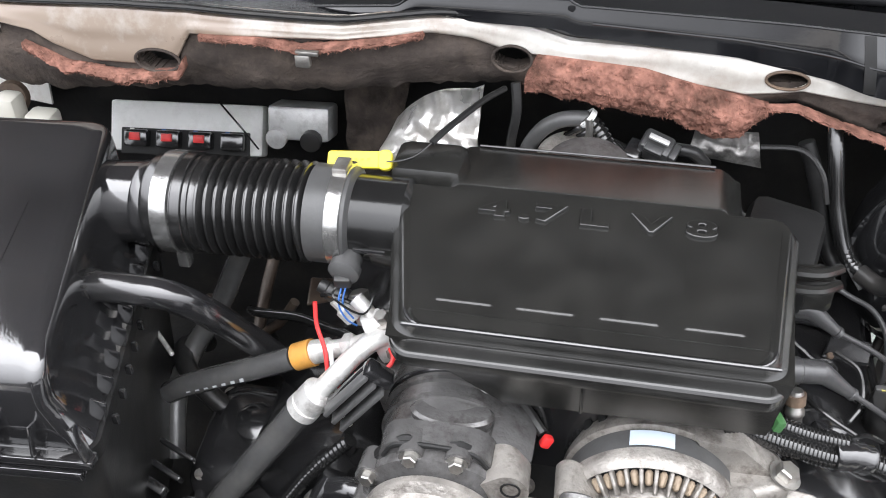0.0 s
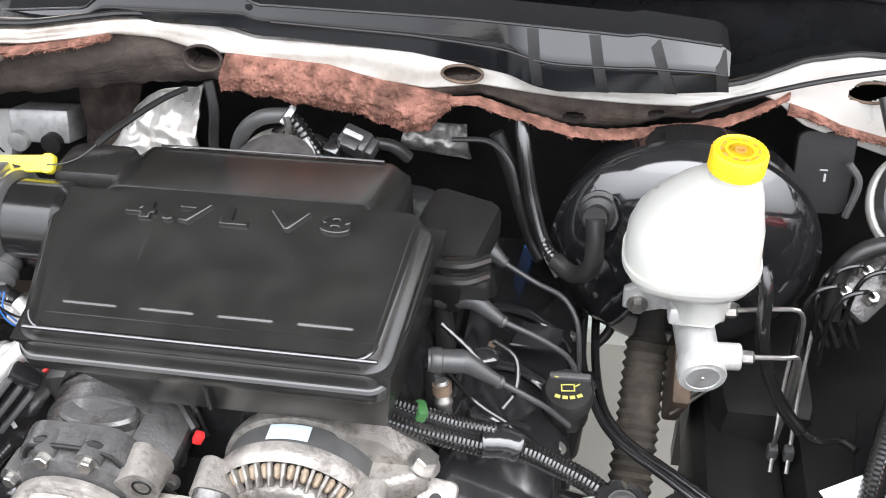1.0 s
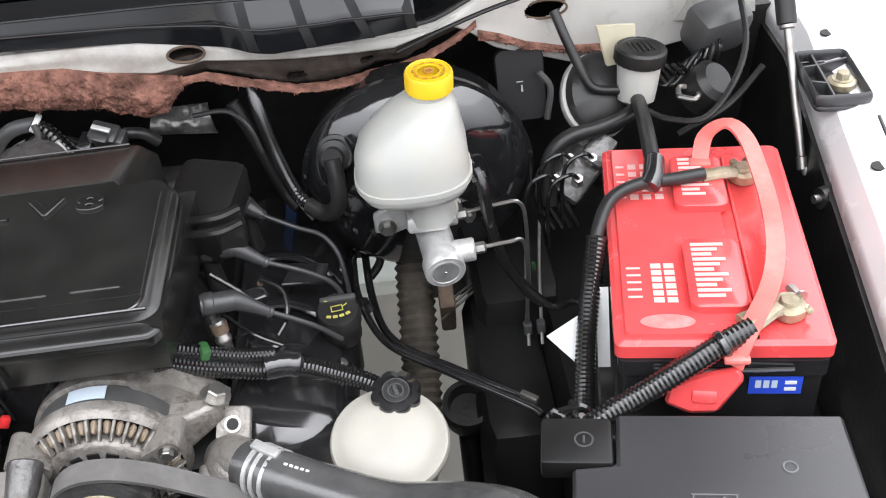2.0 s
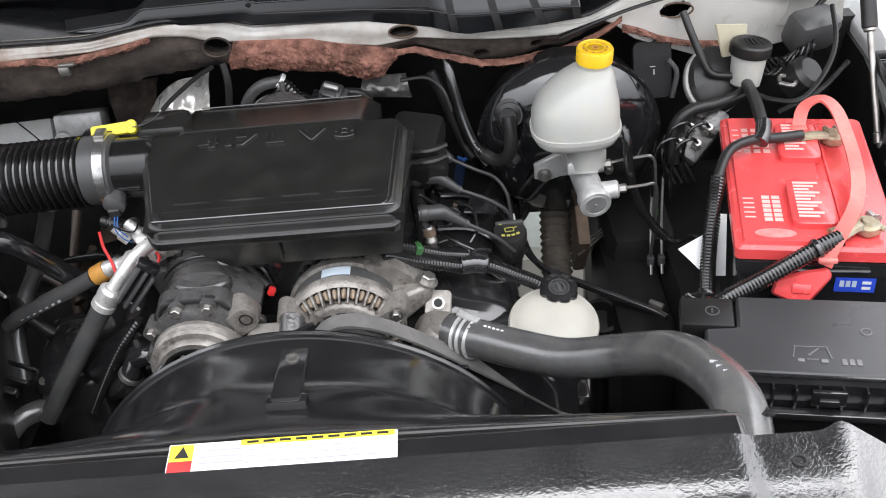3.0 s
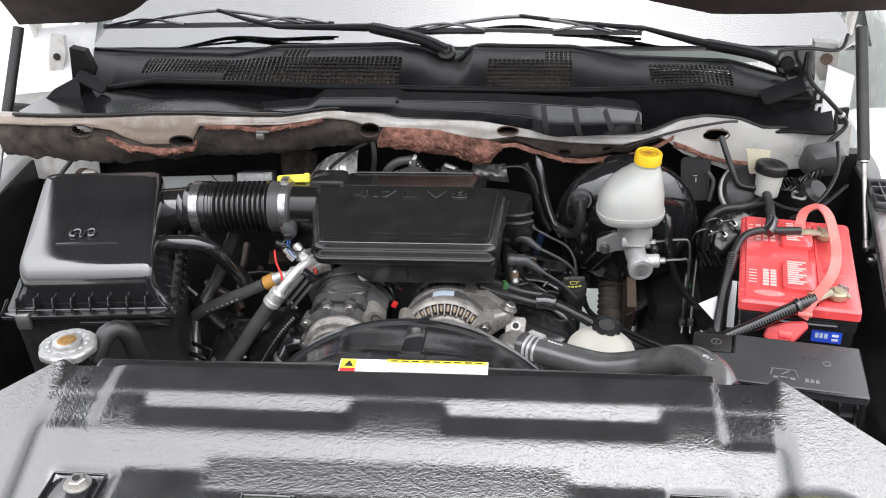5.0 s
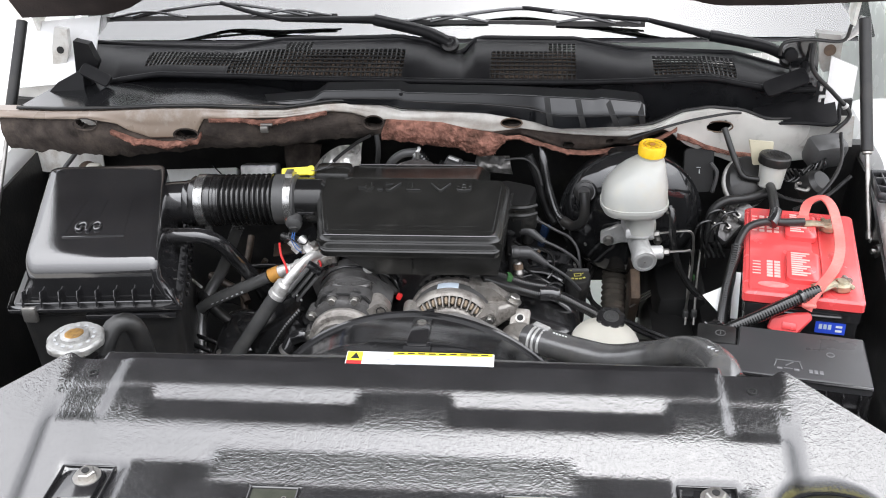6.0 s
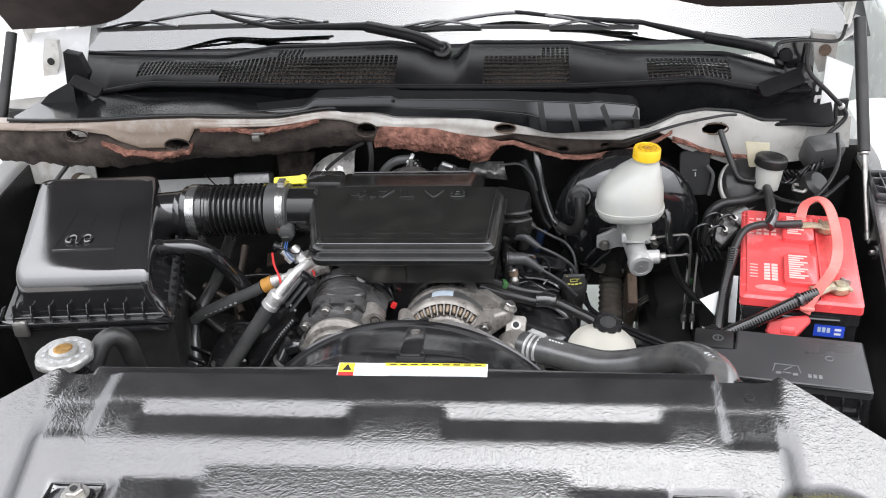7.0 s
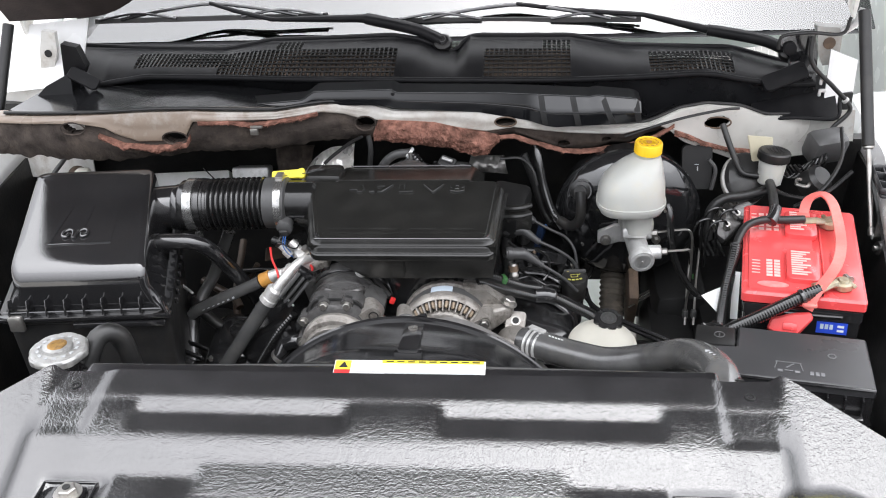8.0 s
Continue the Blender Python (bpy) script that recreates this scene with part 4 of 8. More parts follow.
part("ring", tube([(LX + 0.026, LY + 0.010, LZ + 0.036), (LX + 0.046, LY + 0.007, LZ + 0.038), (LX + 0.048, LY - 0.014, LZ + 0.034), (LX + 0.032, LY - 0.022, LZ + 0.030)], 0.0035, 8, 0.005), AMBER, lamp)
structure(part("front_panel", sheet(lambda u, v: (-0.66 + 1.56 * u, -0.345 - 0.06 * math.sin(math.pi * v), 1.16 - 0.75 * v), 12, 8, (0, 0.01, 0)), CLEANPAINT), "white truck front below the radiator cover", "body panel")

# ---- radiator top, shroud, sticker, filler ----
radiator = thing("radiator", (0.1, 0.12, 0.7), "black radiator with its top support bar", "radiator")
part("core", box((0.10, 0.11, 0.95), (0.86, 0.06, 0.58), 0.006), RADIATOR, radiator)
part("top_bar", box((0.10, 0.074, 1.289), (0.80, 0.042, 0.022), 0.008, seg=4), SHROUD, radiator)
part("rear_lip", tube([(-0.30, 0.104, 1.284), (0.1, 0.107, 1.288), (0.50, 0.104, 1.284)], 0.0028, 8, 0.03), RUBBER, radiator)

SHX, SHZ, SHR = 0.078, 0.935, 0.273


def shroud_point(u, v):
    a = radians(-62 + 124 * u)
    y = 0.335 - 0.215 * v
    r = SHR + 0.012 * math.sin(math.pi * v) ** 2
    z = SHZ + r * math.cos(a)
    x = SHX + r * math.sin(a)
    w = smooth(0.35, 1.0, v)
    xb = SHX + 0.46 * (2 * u - 1)
    return (x + (xb - x) * w, y, z + (1.266 - z) * w)


shroud = thing("fan_shroud", (SHX, 0.22, 0.7), "black plastic fan shroud arched over the cooling fan", "fan shroud")
part("arch", sheet(shroud_point, 60, 20, (0, 0, -0.004)), SHROUD, shroud)
part("rear_rim", tube([(SHX + SHR * math.sin(radians(a)), 0.337, SHZ + SHR * math.cos(radians(a))) for a in range(-62, 63, 6)], 0.005, 8, 0.02), SHROUD, shroud)
tabm = pose(0.101, 0.238, 1.240, -8, 0, 0)
part("tab", moved(box((0, 0, 0), (0.029, 0.084, 0.012), 0.003), tabm), SHROUD, shroud)
part("tab_eye", moved(lathe([(0.007, 0), (0.007, 0.002), (0.0045, 0.002), (0.004, 0)], (0, 0.022, 0.006), seg=16), tabm), STEEL, shroud)
part("tab_foot", moved(box((0, -0.036, -0.006), (0.040, 0.016, 0.016), 0.003), tabm), SHROUD, shroud)
fan = thing("cooling_fan", (SHX, 0.36, 0.93), "black cooling fan behind the shroud", "fan")
part("hub", lathe([(0.05, 0), (0.055, 0.03), (0.03, 0.04)], (SHX, 0.33, SHZ), (0, 1, 0), 20), SHROUD, fan)
for k in range(9):
    a = 2 * math.pi * k / 9
    part("blade", moved(box((0, 0, 0.16), (0.07, 0.006, 0.22), 0.002, (0, 0, 32)), Matrix.Translation((SHX, 0.34, SHZ)) @ Matrix.Rotation(a, 4, "Y")), SHROUD, fan)

sticker = thing("warning_sticker", (0.12, 0.078, 1.304), "white and yellow warning sticker on the radiator bar", "sticker")
sm = pose(0.121, 0.0805, 1.3045, 8, 0, 0)
part("sheet", moved(box((0, 0, 0), (0.190, 0.028, 0.0008), 0), sm), WHITE, sticker)
part("yellow_band", moved(box((0.029, 0.0115, 0.0007), (0.128, 0.005, 0.0006), 0), sm), LABELYELLOW, sticker)
part("yellow_square", moved(box((-0.084, 0.005, 0.0007), (0.020, 0.016, 0.0006), 0), sm), LABELYELLOW, sticker)
part("triangle", moved(prism([(-0.006, -0.005), (0.006, -0.005), (0, 0.006)], 0, 0.0005, pose(-0.083, 0.005, 0.001), 0), sm), SCREEN, sticker)
part("red_square", moved(box((-0.084, -0.008, 0.0007), (0.020, 0.010, 0.0006), 0), sm), REDWIRE, sticker)
for k in range(3):
    part("print", moved(box((-0.052 + 0.001 * k, 0.006 - 0.006 * k, 0.0006), (0.036, 0.0016, 0.0004), 0), sm), GREYINK, sticker)
for k in range(9):
    part("print", moved(box((-0.025 + 0.0135 * k, 0.0115, 0.0012), (0.0095, 0.0022, 0.0004), 0), sm), SCREEN, sticker)
for k in range(3):
    part("print", moved(box((0.029, 0.004 - 0.006 * k, 0.0006), (0.118, 0.0012, 0.0004), 0), sm), GREYINK, sticker)

filler = thing("radiator_filler", (-0.351, 0.113, 1.2), "black coolant filler neck with a dirty alloy pressure cap", "filler cap")
part("neck", lathe([(0.024, 0), (0.024, 0.03), (0.028, 0.034), (0.028, 0.04), (0.022, 0.044), (0.022, 0.06)], (-0.356, 0.120, 1.232), seg=26), SHROUD, filler)
fcap = part("cap", lathe([(0.026, 0), (0.037, 0.001), (0.0385, 0.004), (0.0385, 0.010), (0.036, 0.013), (0.030, 0.0135), (0.020, 0.0125), (0.019, 0.017), (0.013, 0.018), (0.012, 0.016), (0.001, 0.016)],
                         (-0.352, 0.115, 1.292), seg=64, lobes=8, lobe=0.045), CAPALU, filler, "dirty alloy cap")
part("centre", lathe([(0.0150, 0), (0.0150, 0.0032), (0.012, 0.004), (0.008, 0.0036)], (-0.352, 0.115, 1.306), seg=28), CAPBRASS, fcap, "brass centre disc")
part("grip", join(*[box((-0.352 + 0.036 * math.cos(a), 0.115 + 0.036 * math.sin(a), 1.298), (0.006, 0.010, 0.010), 0.002, (0, 0, math.degrees(a))) for a in (math.pi / 4 * k for k in range(8))]), CAPALU, fcap)
for k in range(14):
    a = 2 * math.pi * k / 14
    part("print", box((-0.352 + 0.026 * math.cos(a), 0.115 + 0.026 * math.sin(a), 1.3056), (0.004, 0.0055, 0.0008), 0, (0, 0, math.degrees(a))), GREYINK, fcap)
part("hose", tube([(-0.335, 0.145, 1.255), (-0.322, 0.17, 1.285), (-0.300, 0.185, 1.275), (-0.292, 0.19, 1.20), (-0.29, 0.19, 1.12)], 0.014, 12, 0.008), RUBBER, filler)
part("drain", tube([(-0.372, 0.098, 1.245), (-0.378, 0.085, 1.238), (-0.37, 0.075, 1.235)], 0.004, 8, 0.004), RUBBER, filler)

# ---- air filter box ----
airbox = thing("air_filter_box", (-0.47, 0.55, 0.95), "shiny black plastic air filter box with clipped lid", "air filter box")
SK = lambda x, y: (x - 0.27 * (y - 0.385), y + 0.08 * (x + 0.47))
ar = lambda x0, x1, y0, y1, r, f: [(*SK(x, y), f(x, y)) for x, y in rrect(x0, x1, y0, y1, r, 7)]
part("base", loft([ar(-0.578, -0.335, 0.395, 0.69, 0.02, lambda x, y: 0.92), ar(-0.593, -0.322, 0.388, 0.70, 0.02, lambda x, y: 1.16), ar(-0.600, -0.316, 0.382, 0.705, 0.02, lambda x, y: 1.165),
                   ar(-0.600, -0.316, 0.382, 0.705, 0.02, lambda x, y: 1.180)]), RUBBER, airbox)
slope = lambda y, z: z - 0.11 * max(0, 0.66 - y)
LID = [(-0.590, -0.320, 0.385, 0.702, 0.016, 1.181, 0), (-0.585, -0.326, 0.3865, 0.70, 0.016, 1.190, 0), (-0.582, -0.331, 0.387, 0.70, 0.017, 1.196, 0),
       (-0.566, -0.343, 0.388, 0.698, 0.016, 1.252, 1), (-0.5658, -0.3432, 0.3885, 0.6978, 0.016, 1.260, 1), (-0.5655, -0.3435, 0.3900, 0.6975, 0.016, 1.2695, 1), (-0.565, -0.344, 0.3935, 0.697, 0.016, 1.2775, 1),
       (-0.5643, -0.3448, 0.3990, 0.6962, 0.016, 1.2835, 1), (-0.563, -0.3462, 0.4065, 0.695, 0.016, 1.2878, 1), (-0.561, -0.3484, 0.4165, 0.693, 0.017, 1.2905, 1), (-0.558, -0.352, 0.429, 0.690, 0.018, 1.2920, 1),
       (-0.552, -0.359, 0.448, 0.684, 0.022, 1.2928, 1), (-0.5495, -0.3615, 0.4525, 0.6815, 0.0225, 1.2929, 1), (-0.546, -0.365, 0.458, 0.678, 0.0235, 1.2930, 1), (-0.52, -0.40, 0.50, 0.64, 0.03, 1.293, 1)]
lid = part("lid", loft([ar(x0, x1, y0, y1, r, (lambda x, y, z=z: slope(y, z)) if k else (lambda x, y, z=z: z)) for x0, x1, y0, y1, r, z, k in LID]), AIRBOX, airbox, "shiny domed lid", sharp=75)
for k in range(8):
    x = -0.575 + 0.0305 * k
    part("rib", box((*SK(x, 0.3810), 1.197), (0.0022, 0.014, 0.028), 0.0007, (-14, 0, 0)), AIRBOX, airbox)
for x, lean in ((-0.597, 24), (-0.325, -24)):
    part("rib", box((*SK(x, 0.3810), 1.195), (0.0022, 0.012, 0.030), 0.0007, (-14, lean, 0)), AIRBOX, airbox)
part("rib_rail", tube([(*SK(x, 0.3765), 1.191) for x in (-0.590, -0.46, -0.330)], 0.0013, 6, 0.03), AIRBOX, airbox)
part("front_flange", box((-0.458, 0.380, 1.178), (0.288, 0.014, 0.008), 0.002, (0, 0, 4.6)), AIRBOX, airbox)
part("front_flange", box((-0.40, 0.382, 1.164), (0.15, 0.010, 0.010), 0.002, (0, 0, 4.6)), AIRBOX, airbox)
for k in range(10):
    y = 0.415 + 0.028 * k
    part("side_rib", box((*SK(-0.318, y), 1.196), (0.014, 0.0020, 0.022), 0.0006, (0, 14, 0)), AIRBOX, airbox)
    part("side_clip", box((*SK(-0.311, y + 0.013), 1.172), (0.006, 0.005, 0.010), 0.0015), AIRBOX, airbox)
part("latch", box((-0.566, 0.366, 1.172), (0.026, 0.010, 0.030), 0.004), STEEL, airbox, "bare metal latch")
em = pose(-0.478, 0.484, 1.2745, 6.2, 0, 6)
part("emblem_plate", moved(join(box((0, -0.028, 0), (0.104, 0.0015, 0.0022), 0.0005), box((0.046, 0.030, -0.001), (0.001, 0.116, 0.001), 0, (0, 0, 5)), box((-0.046, 0.030, -0.001), (0.001, 0.116, 0.001), 0, (0, 0, -5)), box((-0.004, 0.055, -0.001), (0.0008, 0.066, 0.0008), 0)), em), AIRBOX, airbox)
EM = em @ pose(-0.014, 0.002, 0) @ Matrix.Diagonal((0.58, 0.72, 0.8, 1))
for e in (-1, 1):
    part("emblem_curl", moved(tube([(e * 0.003, -0.018, 0.001), (e * 0.007, 0.004, 0.002), (e * 0.020, 0.014, 0.002), (e * 0.034, 0.006, 0.002), (e * 0.034, -0.010, 0.002), (e * 0.022, -0.014, 0.002), (e * 0.019, -0.004, 0.002)], 0.0042, 10, 0.002, flat=0.7), EM), AIRBOX, airbox)
part("emblem_stem", moved(prism([(-0.006, 0.004), (0.006, 0.004), (0.004, -0.022), (-0.004, -0.022)], 0.0, 0.005, None, 0.0012), EM), AIRBOX, airbox)
part("outlet", tube([(-0.455, 0.650, 1.232), (-0.40, 0.652, 1.236), (-0.345, 0.655, 1.240)], 0.040, 28, 0.01), AIRBOX, airbox)
part("outlet_band", lathe([(0.0405, 0), (0.042, 0.002), (0.042, 0.018), (0.0405, 0.02)], (-0.378, 0.653, 1.237), (1, 0, 0.02), 28), BLACK, airbox)

duct = thing("intake_duct", (-0.27, 0.655, 1.19), "black ribbed rubber intake duct with wide clamps", "air duct")
part("cuff", lathe([(0.043, -0.004), (0.046, 0.0), (0.046, 0.045), (0.043, 0.05)], (-0.362, 0.655, 1.240), (1, 0, 0.03), 40), BELLOWS, duct)
part("clamp", lathe([(0.047, 0.0), (0.049, 0.001), (0.049, 0.017), (0.047, 0.018)], (-0.354, 0.655, 1.2403), (1, 0, 0.03), 40), CLAMPBAND, duct, "scuffed grey clamp band")
part("clamp_step", lathe([(0.0475, 0.0), (0.0485, 0.001), (0.0485, 0.010), (0.047, 0.011)], (-0.334, 0.655, 1.241), (1, 0, 0.03), 40), BELLOWS, duct)
prof = []
for k in range(12):
    x = 0.0095 * k
    prof += [(0.0405, x), (0.0475, x + 0.0035), (0.0475, x + 0.0052), (0.0405, x + 0.0088)]
part("bellows", lathe(prof, (-0.323, 0.655, 1.2413), (1, 0, 0.03), 40), BELLOWS, duct)
part("cuff", lathe([(0.040, 0), (0.046, 0.002), (0.046, 0.04), (0.040, 0.043)], (-0.212, 0.656, 1.2445), (1, 0, 0.0), 40), GREYRUB, duct, "dusty grey rubber cuff")
part("clamp", lathe([(0.0465, 0.0), (0.0482, 0.001), (0.0482, 0.014), (0.0465, 0.015)], (-0.190, 0.656, 1.2445), (1, 0, 0), 40), CLAMPBAND, duct, "scuffed grey clamp band")
part("clamp_screw", box((-0.183, 0.662, 1.294), (0.014, 0.022, 0.008), 0.002), STEEL, duct)
part("clamp_screw", box((-0.338, 0.630, 1.197), (0.012, 0.012, 0.024), 0.002), CLAMPBAND, duct)
part("collar", lathe([(0.038, 0), (0.040, 0.002), (0.040, 0.05), (0.034, 0.055)], (-0.172, 0.656, 1.2445), (1, 0, 0), 32), COLLAR, duct)
for k in range(3):
    part("collar_rib", box((-0.150, 0.617 + 0.006 * k, 1.236 + 0.010 * k), (0.03, 0.004, 0.005), 0.001), BLACK, duct)
maf = thing("air_sensor", (-0.168, 0.612, 1.205), "grey plastic air sensor plugged with blue and red wires", "sensor")
part("body", lathe([(0.010, 0), (0.012, 0.003), (0.012, 0.012), (0.015, 0.014), (0.015, 0.022), (0.009, 0.026)], (-0.168, 0.622, 1.226), (-0.1, -0.9, -0.2), 18, 6, 0.1), GREYRUB, maf)
part("plug", box((-0.171, 0.600, 1.214), (0.016, 0.012, 0.014), 0.003, (20, 0, 10)), RUBBER, maf)
part("blue_wire", tube([(-0.172, 0.597, 1.208), (-0.173, 0.588, 1.195), (-0.166, 0.586, 1.18), (-0.158, 0.59, 1.17)], 0.0009, 6, 0.004), BLUE, maf)
part("blue_wire", tube([(-0.168, 0.597, 1.208), (-0.169, 0.588, 1.195), (-0.160, 0.588, 1.18)], 0.0009, 6, 0.004), BLUE, maf)
part("dark_wire", tube([(-0.175, 0.597, 1.210), (-0.178, 0.590, 1.200), (-0.15, 0.584, 1.19), (-0.142, 0.60, 1.20)], 0.0012, 6, 0.004), CONDUIT, maf)
breather = thing("breather_hose", (-0.30, 0.55, 1.1), "smooth black breather hose from the filter box", "hose")
part("hose", tube([(-0.40, 0.536, 1.228), (-0.36, 0.533, 1.232), (-0.315, 0.535, 1.230), (-0.290, 0.550, 1.205), (-0.272, 0.59, 1.14), (-0.258, 0.64, 1.06), (-0.25, 0.68, 0.98)], 0.0138, 16, 0.008), BLACK, breather)
part("end_clip", lathe([(0.0152, 0), (0.0152, 0.012)], (-0.385, 0.535, 1.229), (1, -0.05, 0.05), 18), RUBBER, breather)

# ---- engine cover ----
engine_cover = thing("engine_cover", (0.05, 0.6, 1.15), "black plastic engine cover with raised lettering", "engine cover")
PL = lambda y, lift=0.0: 1.278 + 0.25 * (y - 0.644) + lift


def cover_ring(gx_, gy_, lift, n=8):
    """A rounded outline, wider at the back, on the sloped top plane; its raised bead dies out along the back."""
    out = []
    for x, y in rrect(-1, 1, 0, 1, 0.10, n):
        yy = 0.516 - gy_ + (0.150 + 1.2 * gy_) * y
        xx = 0.050 - 0.010 * y + x * (0.150 + 0.024 * y + gx_)
        k = float(smooth(0.72, 0.95, y)) if lift > -0.003 else 0.0
        out.append((xx, yy, PL(yy, lift + (-0.003 - lift) * k)))
    return out


STEPS = [(0.0052, 0.008, -0.034), (0.0056, 0.009, -0.030), (0.0056, 0.009, -0.0235), (0.0050, 0.0075, -0.0215), (0.0046, 0.006, -0.021), (0.0042, 0.005, -0.0195), (0.0036, 0.0045, -0.0135), (0.0016, 0.003, -0.0105),
         (-0.001, 0.0015, -0.0085), (-0.003, 0.0008, -0.0055), (-0.0045, 0.0, -0.001), (-0.006, -0.001, 0.0008), (-0.008, -0.0025, 0.0008), (-0.0095, -0.004, -0.0005), (-0.0115, -0.006, -0.003), (-0.0125, -0.007, -0.014), (-0.03, -0.03, -0.014)]
part("top", loft([cover_ring(*q) for q in STEPS]), COVER, engine_cover, sharp=26)
bead = [Vector(p) + Vector((0, -0.0002, 0.0001)) for p in cover_ring(-0.0068, -0.0015, 0.0004, 14) if p[1] < 0.620]
part("bead", tube(bead, 0.0017, 8, 0.004), BLACK, engine_cover, "glossy raised bead")


def plate_point(u, v):
    y = 0.5228 + 0.1415 * v
    w = (y - 0.516) / 0.15
    x = 0.050 - 0.010 * w + (2 * u - 1) * (0.1383 + 0.024 * w)
    sunk = 0.0012 * smooth(-0.0905, -0.0875, x - 0.02 * (0.6 - y)) * smooth(0.1935, 0.1905, x + 0.02 * (0.6 - y)) * smooth(0.535, 0.538, y) * smooth(0.640, 0.60, y)
    for k in range(4):
        x0, x1 = -0.078 + 0.0668 * k, -0.025 + 0.0668 * k
        sunk += (0.0026 * min(1, max(0, (y - 0.549) / 0.05)) - 0.0009) * smooth(x0, x0 + 0.005, x) * smooth(x1, x1 - 0.005, x) * smooth(0.546, 0.5492, y) * smooth(0.640, 0.600, y)
    return (x, y, PL(y) - 0.0029 - sunk)


part("panel", sheet(plate_point, 220, 140, (0, 0, -0.002)), COVER, engine_cover, sharp=70)
for glyph, gx0, wide in (("4", -0.041, 2.0), (".", -0.015, 1.8), ("7", 0.006, 2.0), ("L", 0.044, 2.0), ("V", 0.093, 1.9), ("8", 0.135, 2.0)):
    written("letter", glyph, 0.0245, pose(gx0, 0.6445, PL(0.6445) - 0.0018, math.degrees(math.atan(0.25)), 0, 0), COVER, engine_cover, 0.0012, 1.0, wide, bevel=1.1)


def hump_point(u, v):
    e = smooth(0, 0.09, u) * smooth(1, 0.93, u)
    y = 0.660 + 0.108 * v
    return (-0.106 + 0.281 * u, y, PL(0.660) - 0.004 + (0.0055 * smooth(0, 0.08, v) - 0.022 * v) * e - 0.030 * (1 - e))


part("rear_hump", sheet(hump_point, 40, 14, (0, 0.004, -0.06)), COVER, engine_cover, sharp=60)
part("lower_front", loft([[(-0.109, 0.513, 1.236), (0.209, 0.513, 1.236), (0.222, 0.70, 1.24), (-0.135, 0.70, 1.24)],
                          [(-0.014, 0.522, 1.168), (0.200, 0.522, 1.170), (0.21, 0.70, 1.16), (-0.10, 0.70, 1.16)]]), COVER, engine_cover)
part("seam", box((0.052, 0.5145, 1.196), (0.003, 0.003, 0.042), 0.001), COVER, engine_cover)
part("left_neck", loft([[(-0.150, y, z) for y, z in rrect(0.617, 0.695, 1.205, 1.272, 0.03, 5)], [(-0.10, y, z) for y, z in rrect(0.615, 0.70, 1.195, 1.262, 0.03, 5)]]), COVER, engine_cover)
part("left_rear_block", box((-0.112, 0.708, 1.262), (0.070, 0.055, 0.05), 0.012), COVER, engine_cover)
part("right_rear_block", box((0.215, 0.735, 1.190), (0.075, 0.12, 0.05), 0.014, (9, 6, -12)), MESHBLACK, engine_cover)
for k in range(2):
    part("neck_ridge", tube([(0.215, 0.668 - 0.008 * k, 1.226 - 0.012 * k), (0.243, 0.666 - 0.008 * k, 1.228 - 0.012 * k), (0.262, 0.680 - 0.008 * k, 1.226 - 0.012 * k)], 0.005, 8, 0.005), COVER, engine_cover)
part("right_neck", box((0.238, 0.690, 1.192), (0.05, 0.03, 0.04), 0.008, (0, 0, 10)), COVER, engine_cover)
part("edge_strip", tube([(-0.075, 0.7675, 1.2635), (0.04, 0.7675, 1.2640), (0.150, 0.7675, 1.2635)], 0.0012, 6, 0.02), BLACK, engine_cover)

dip = thing("dipstick", (-0.175, 0.69, 1.2), "yellow transmission dipstick handle on a dark tube", "dipstick")
tagm = pose(-0.175, 0.690, 1.284, 42, -3, 3)
handle = part("handle", moved(join(prism(rrect(-0.030, 0.022, -0.008, 0.008, 0.003, 3), -0.003, 0.003), prism(rrect(0.018, 0.031, -0.0095, 0.0095, 0.005, 4), -0.004, 0.004)), tagm), YTAG, dip)
for k in range(6):
    part("print", moved(box((-0.021 + 0.006 * k, 0, 0.0033), (0.0030, 0.002, 0.0004), 0), tagm), YELLOW, handle)
part("tube", tube([(-0.180, 0.689, 1.286), (-0.18, 0.72, 1.22), (-0.16, 0.80, 1.05)], 0.006, 8, 0.012), RUBBER, dip)
part("wire", tube([(-0.148, 0.684, 1.289), (-0.135, 0.69, 1.288), (-0.122, 0.70, 1.290), (-0.108, 0.72, 1.297)], 0.0007, 6, 0.006), CONDUIT, dip)
part("sleeve", tube([(-0.112, 0.715, 1.294), (-0.10, 0.735, 1.300), (-0.075, 0.78, 1.306), (-0.058, 0.81, 1.305)], 0.0032, 8, 0.008), MESHBLACK, dip)

# ---- engine block and valve cover ----
engine = thing("engine_block", (0.05, 0.7, 0.61), "dark oily engine block and heads", "engine")
part("block", join(box((0.06, 0.72, 0.84), (0.38, 0.46, 0.44), 0.03), box((0.10, 0.50, 0.80), (0.40, 0.08, 0.38), 0.02)), DARKPAN, engine)
part("intake", loft([[(x, y, 1.02) for x, y in rrect(-0.14, 0.22, 0.55, 0.92, 0.04)], [(x, y, 1.16) for x, y in rrect(-0.12, 0.20, 0.56, 0.88, 0.05)]]), BLACK, engine)
part("left_valve_cover", box((-0.20, 0.74, 1.00), (0.13, 0.42, 0.10), 0.025, (0, -28, 0)), BLACK, engine)
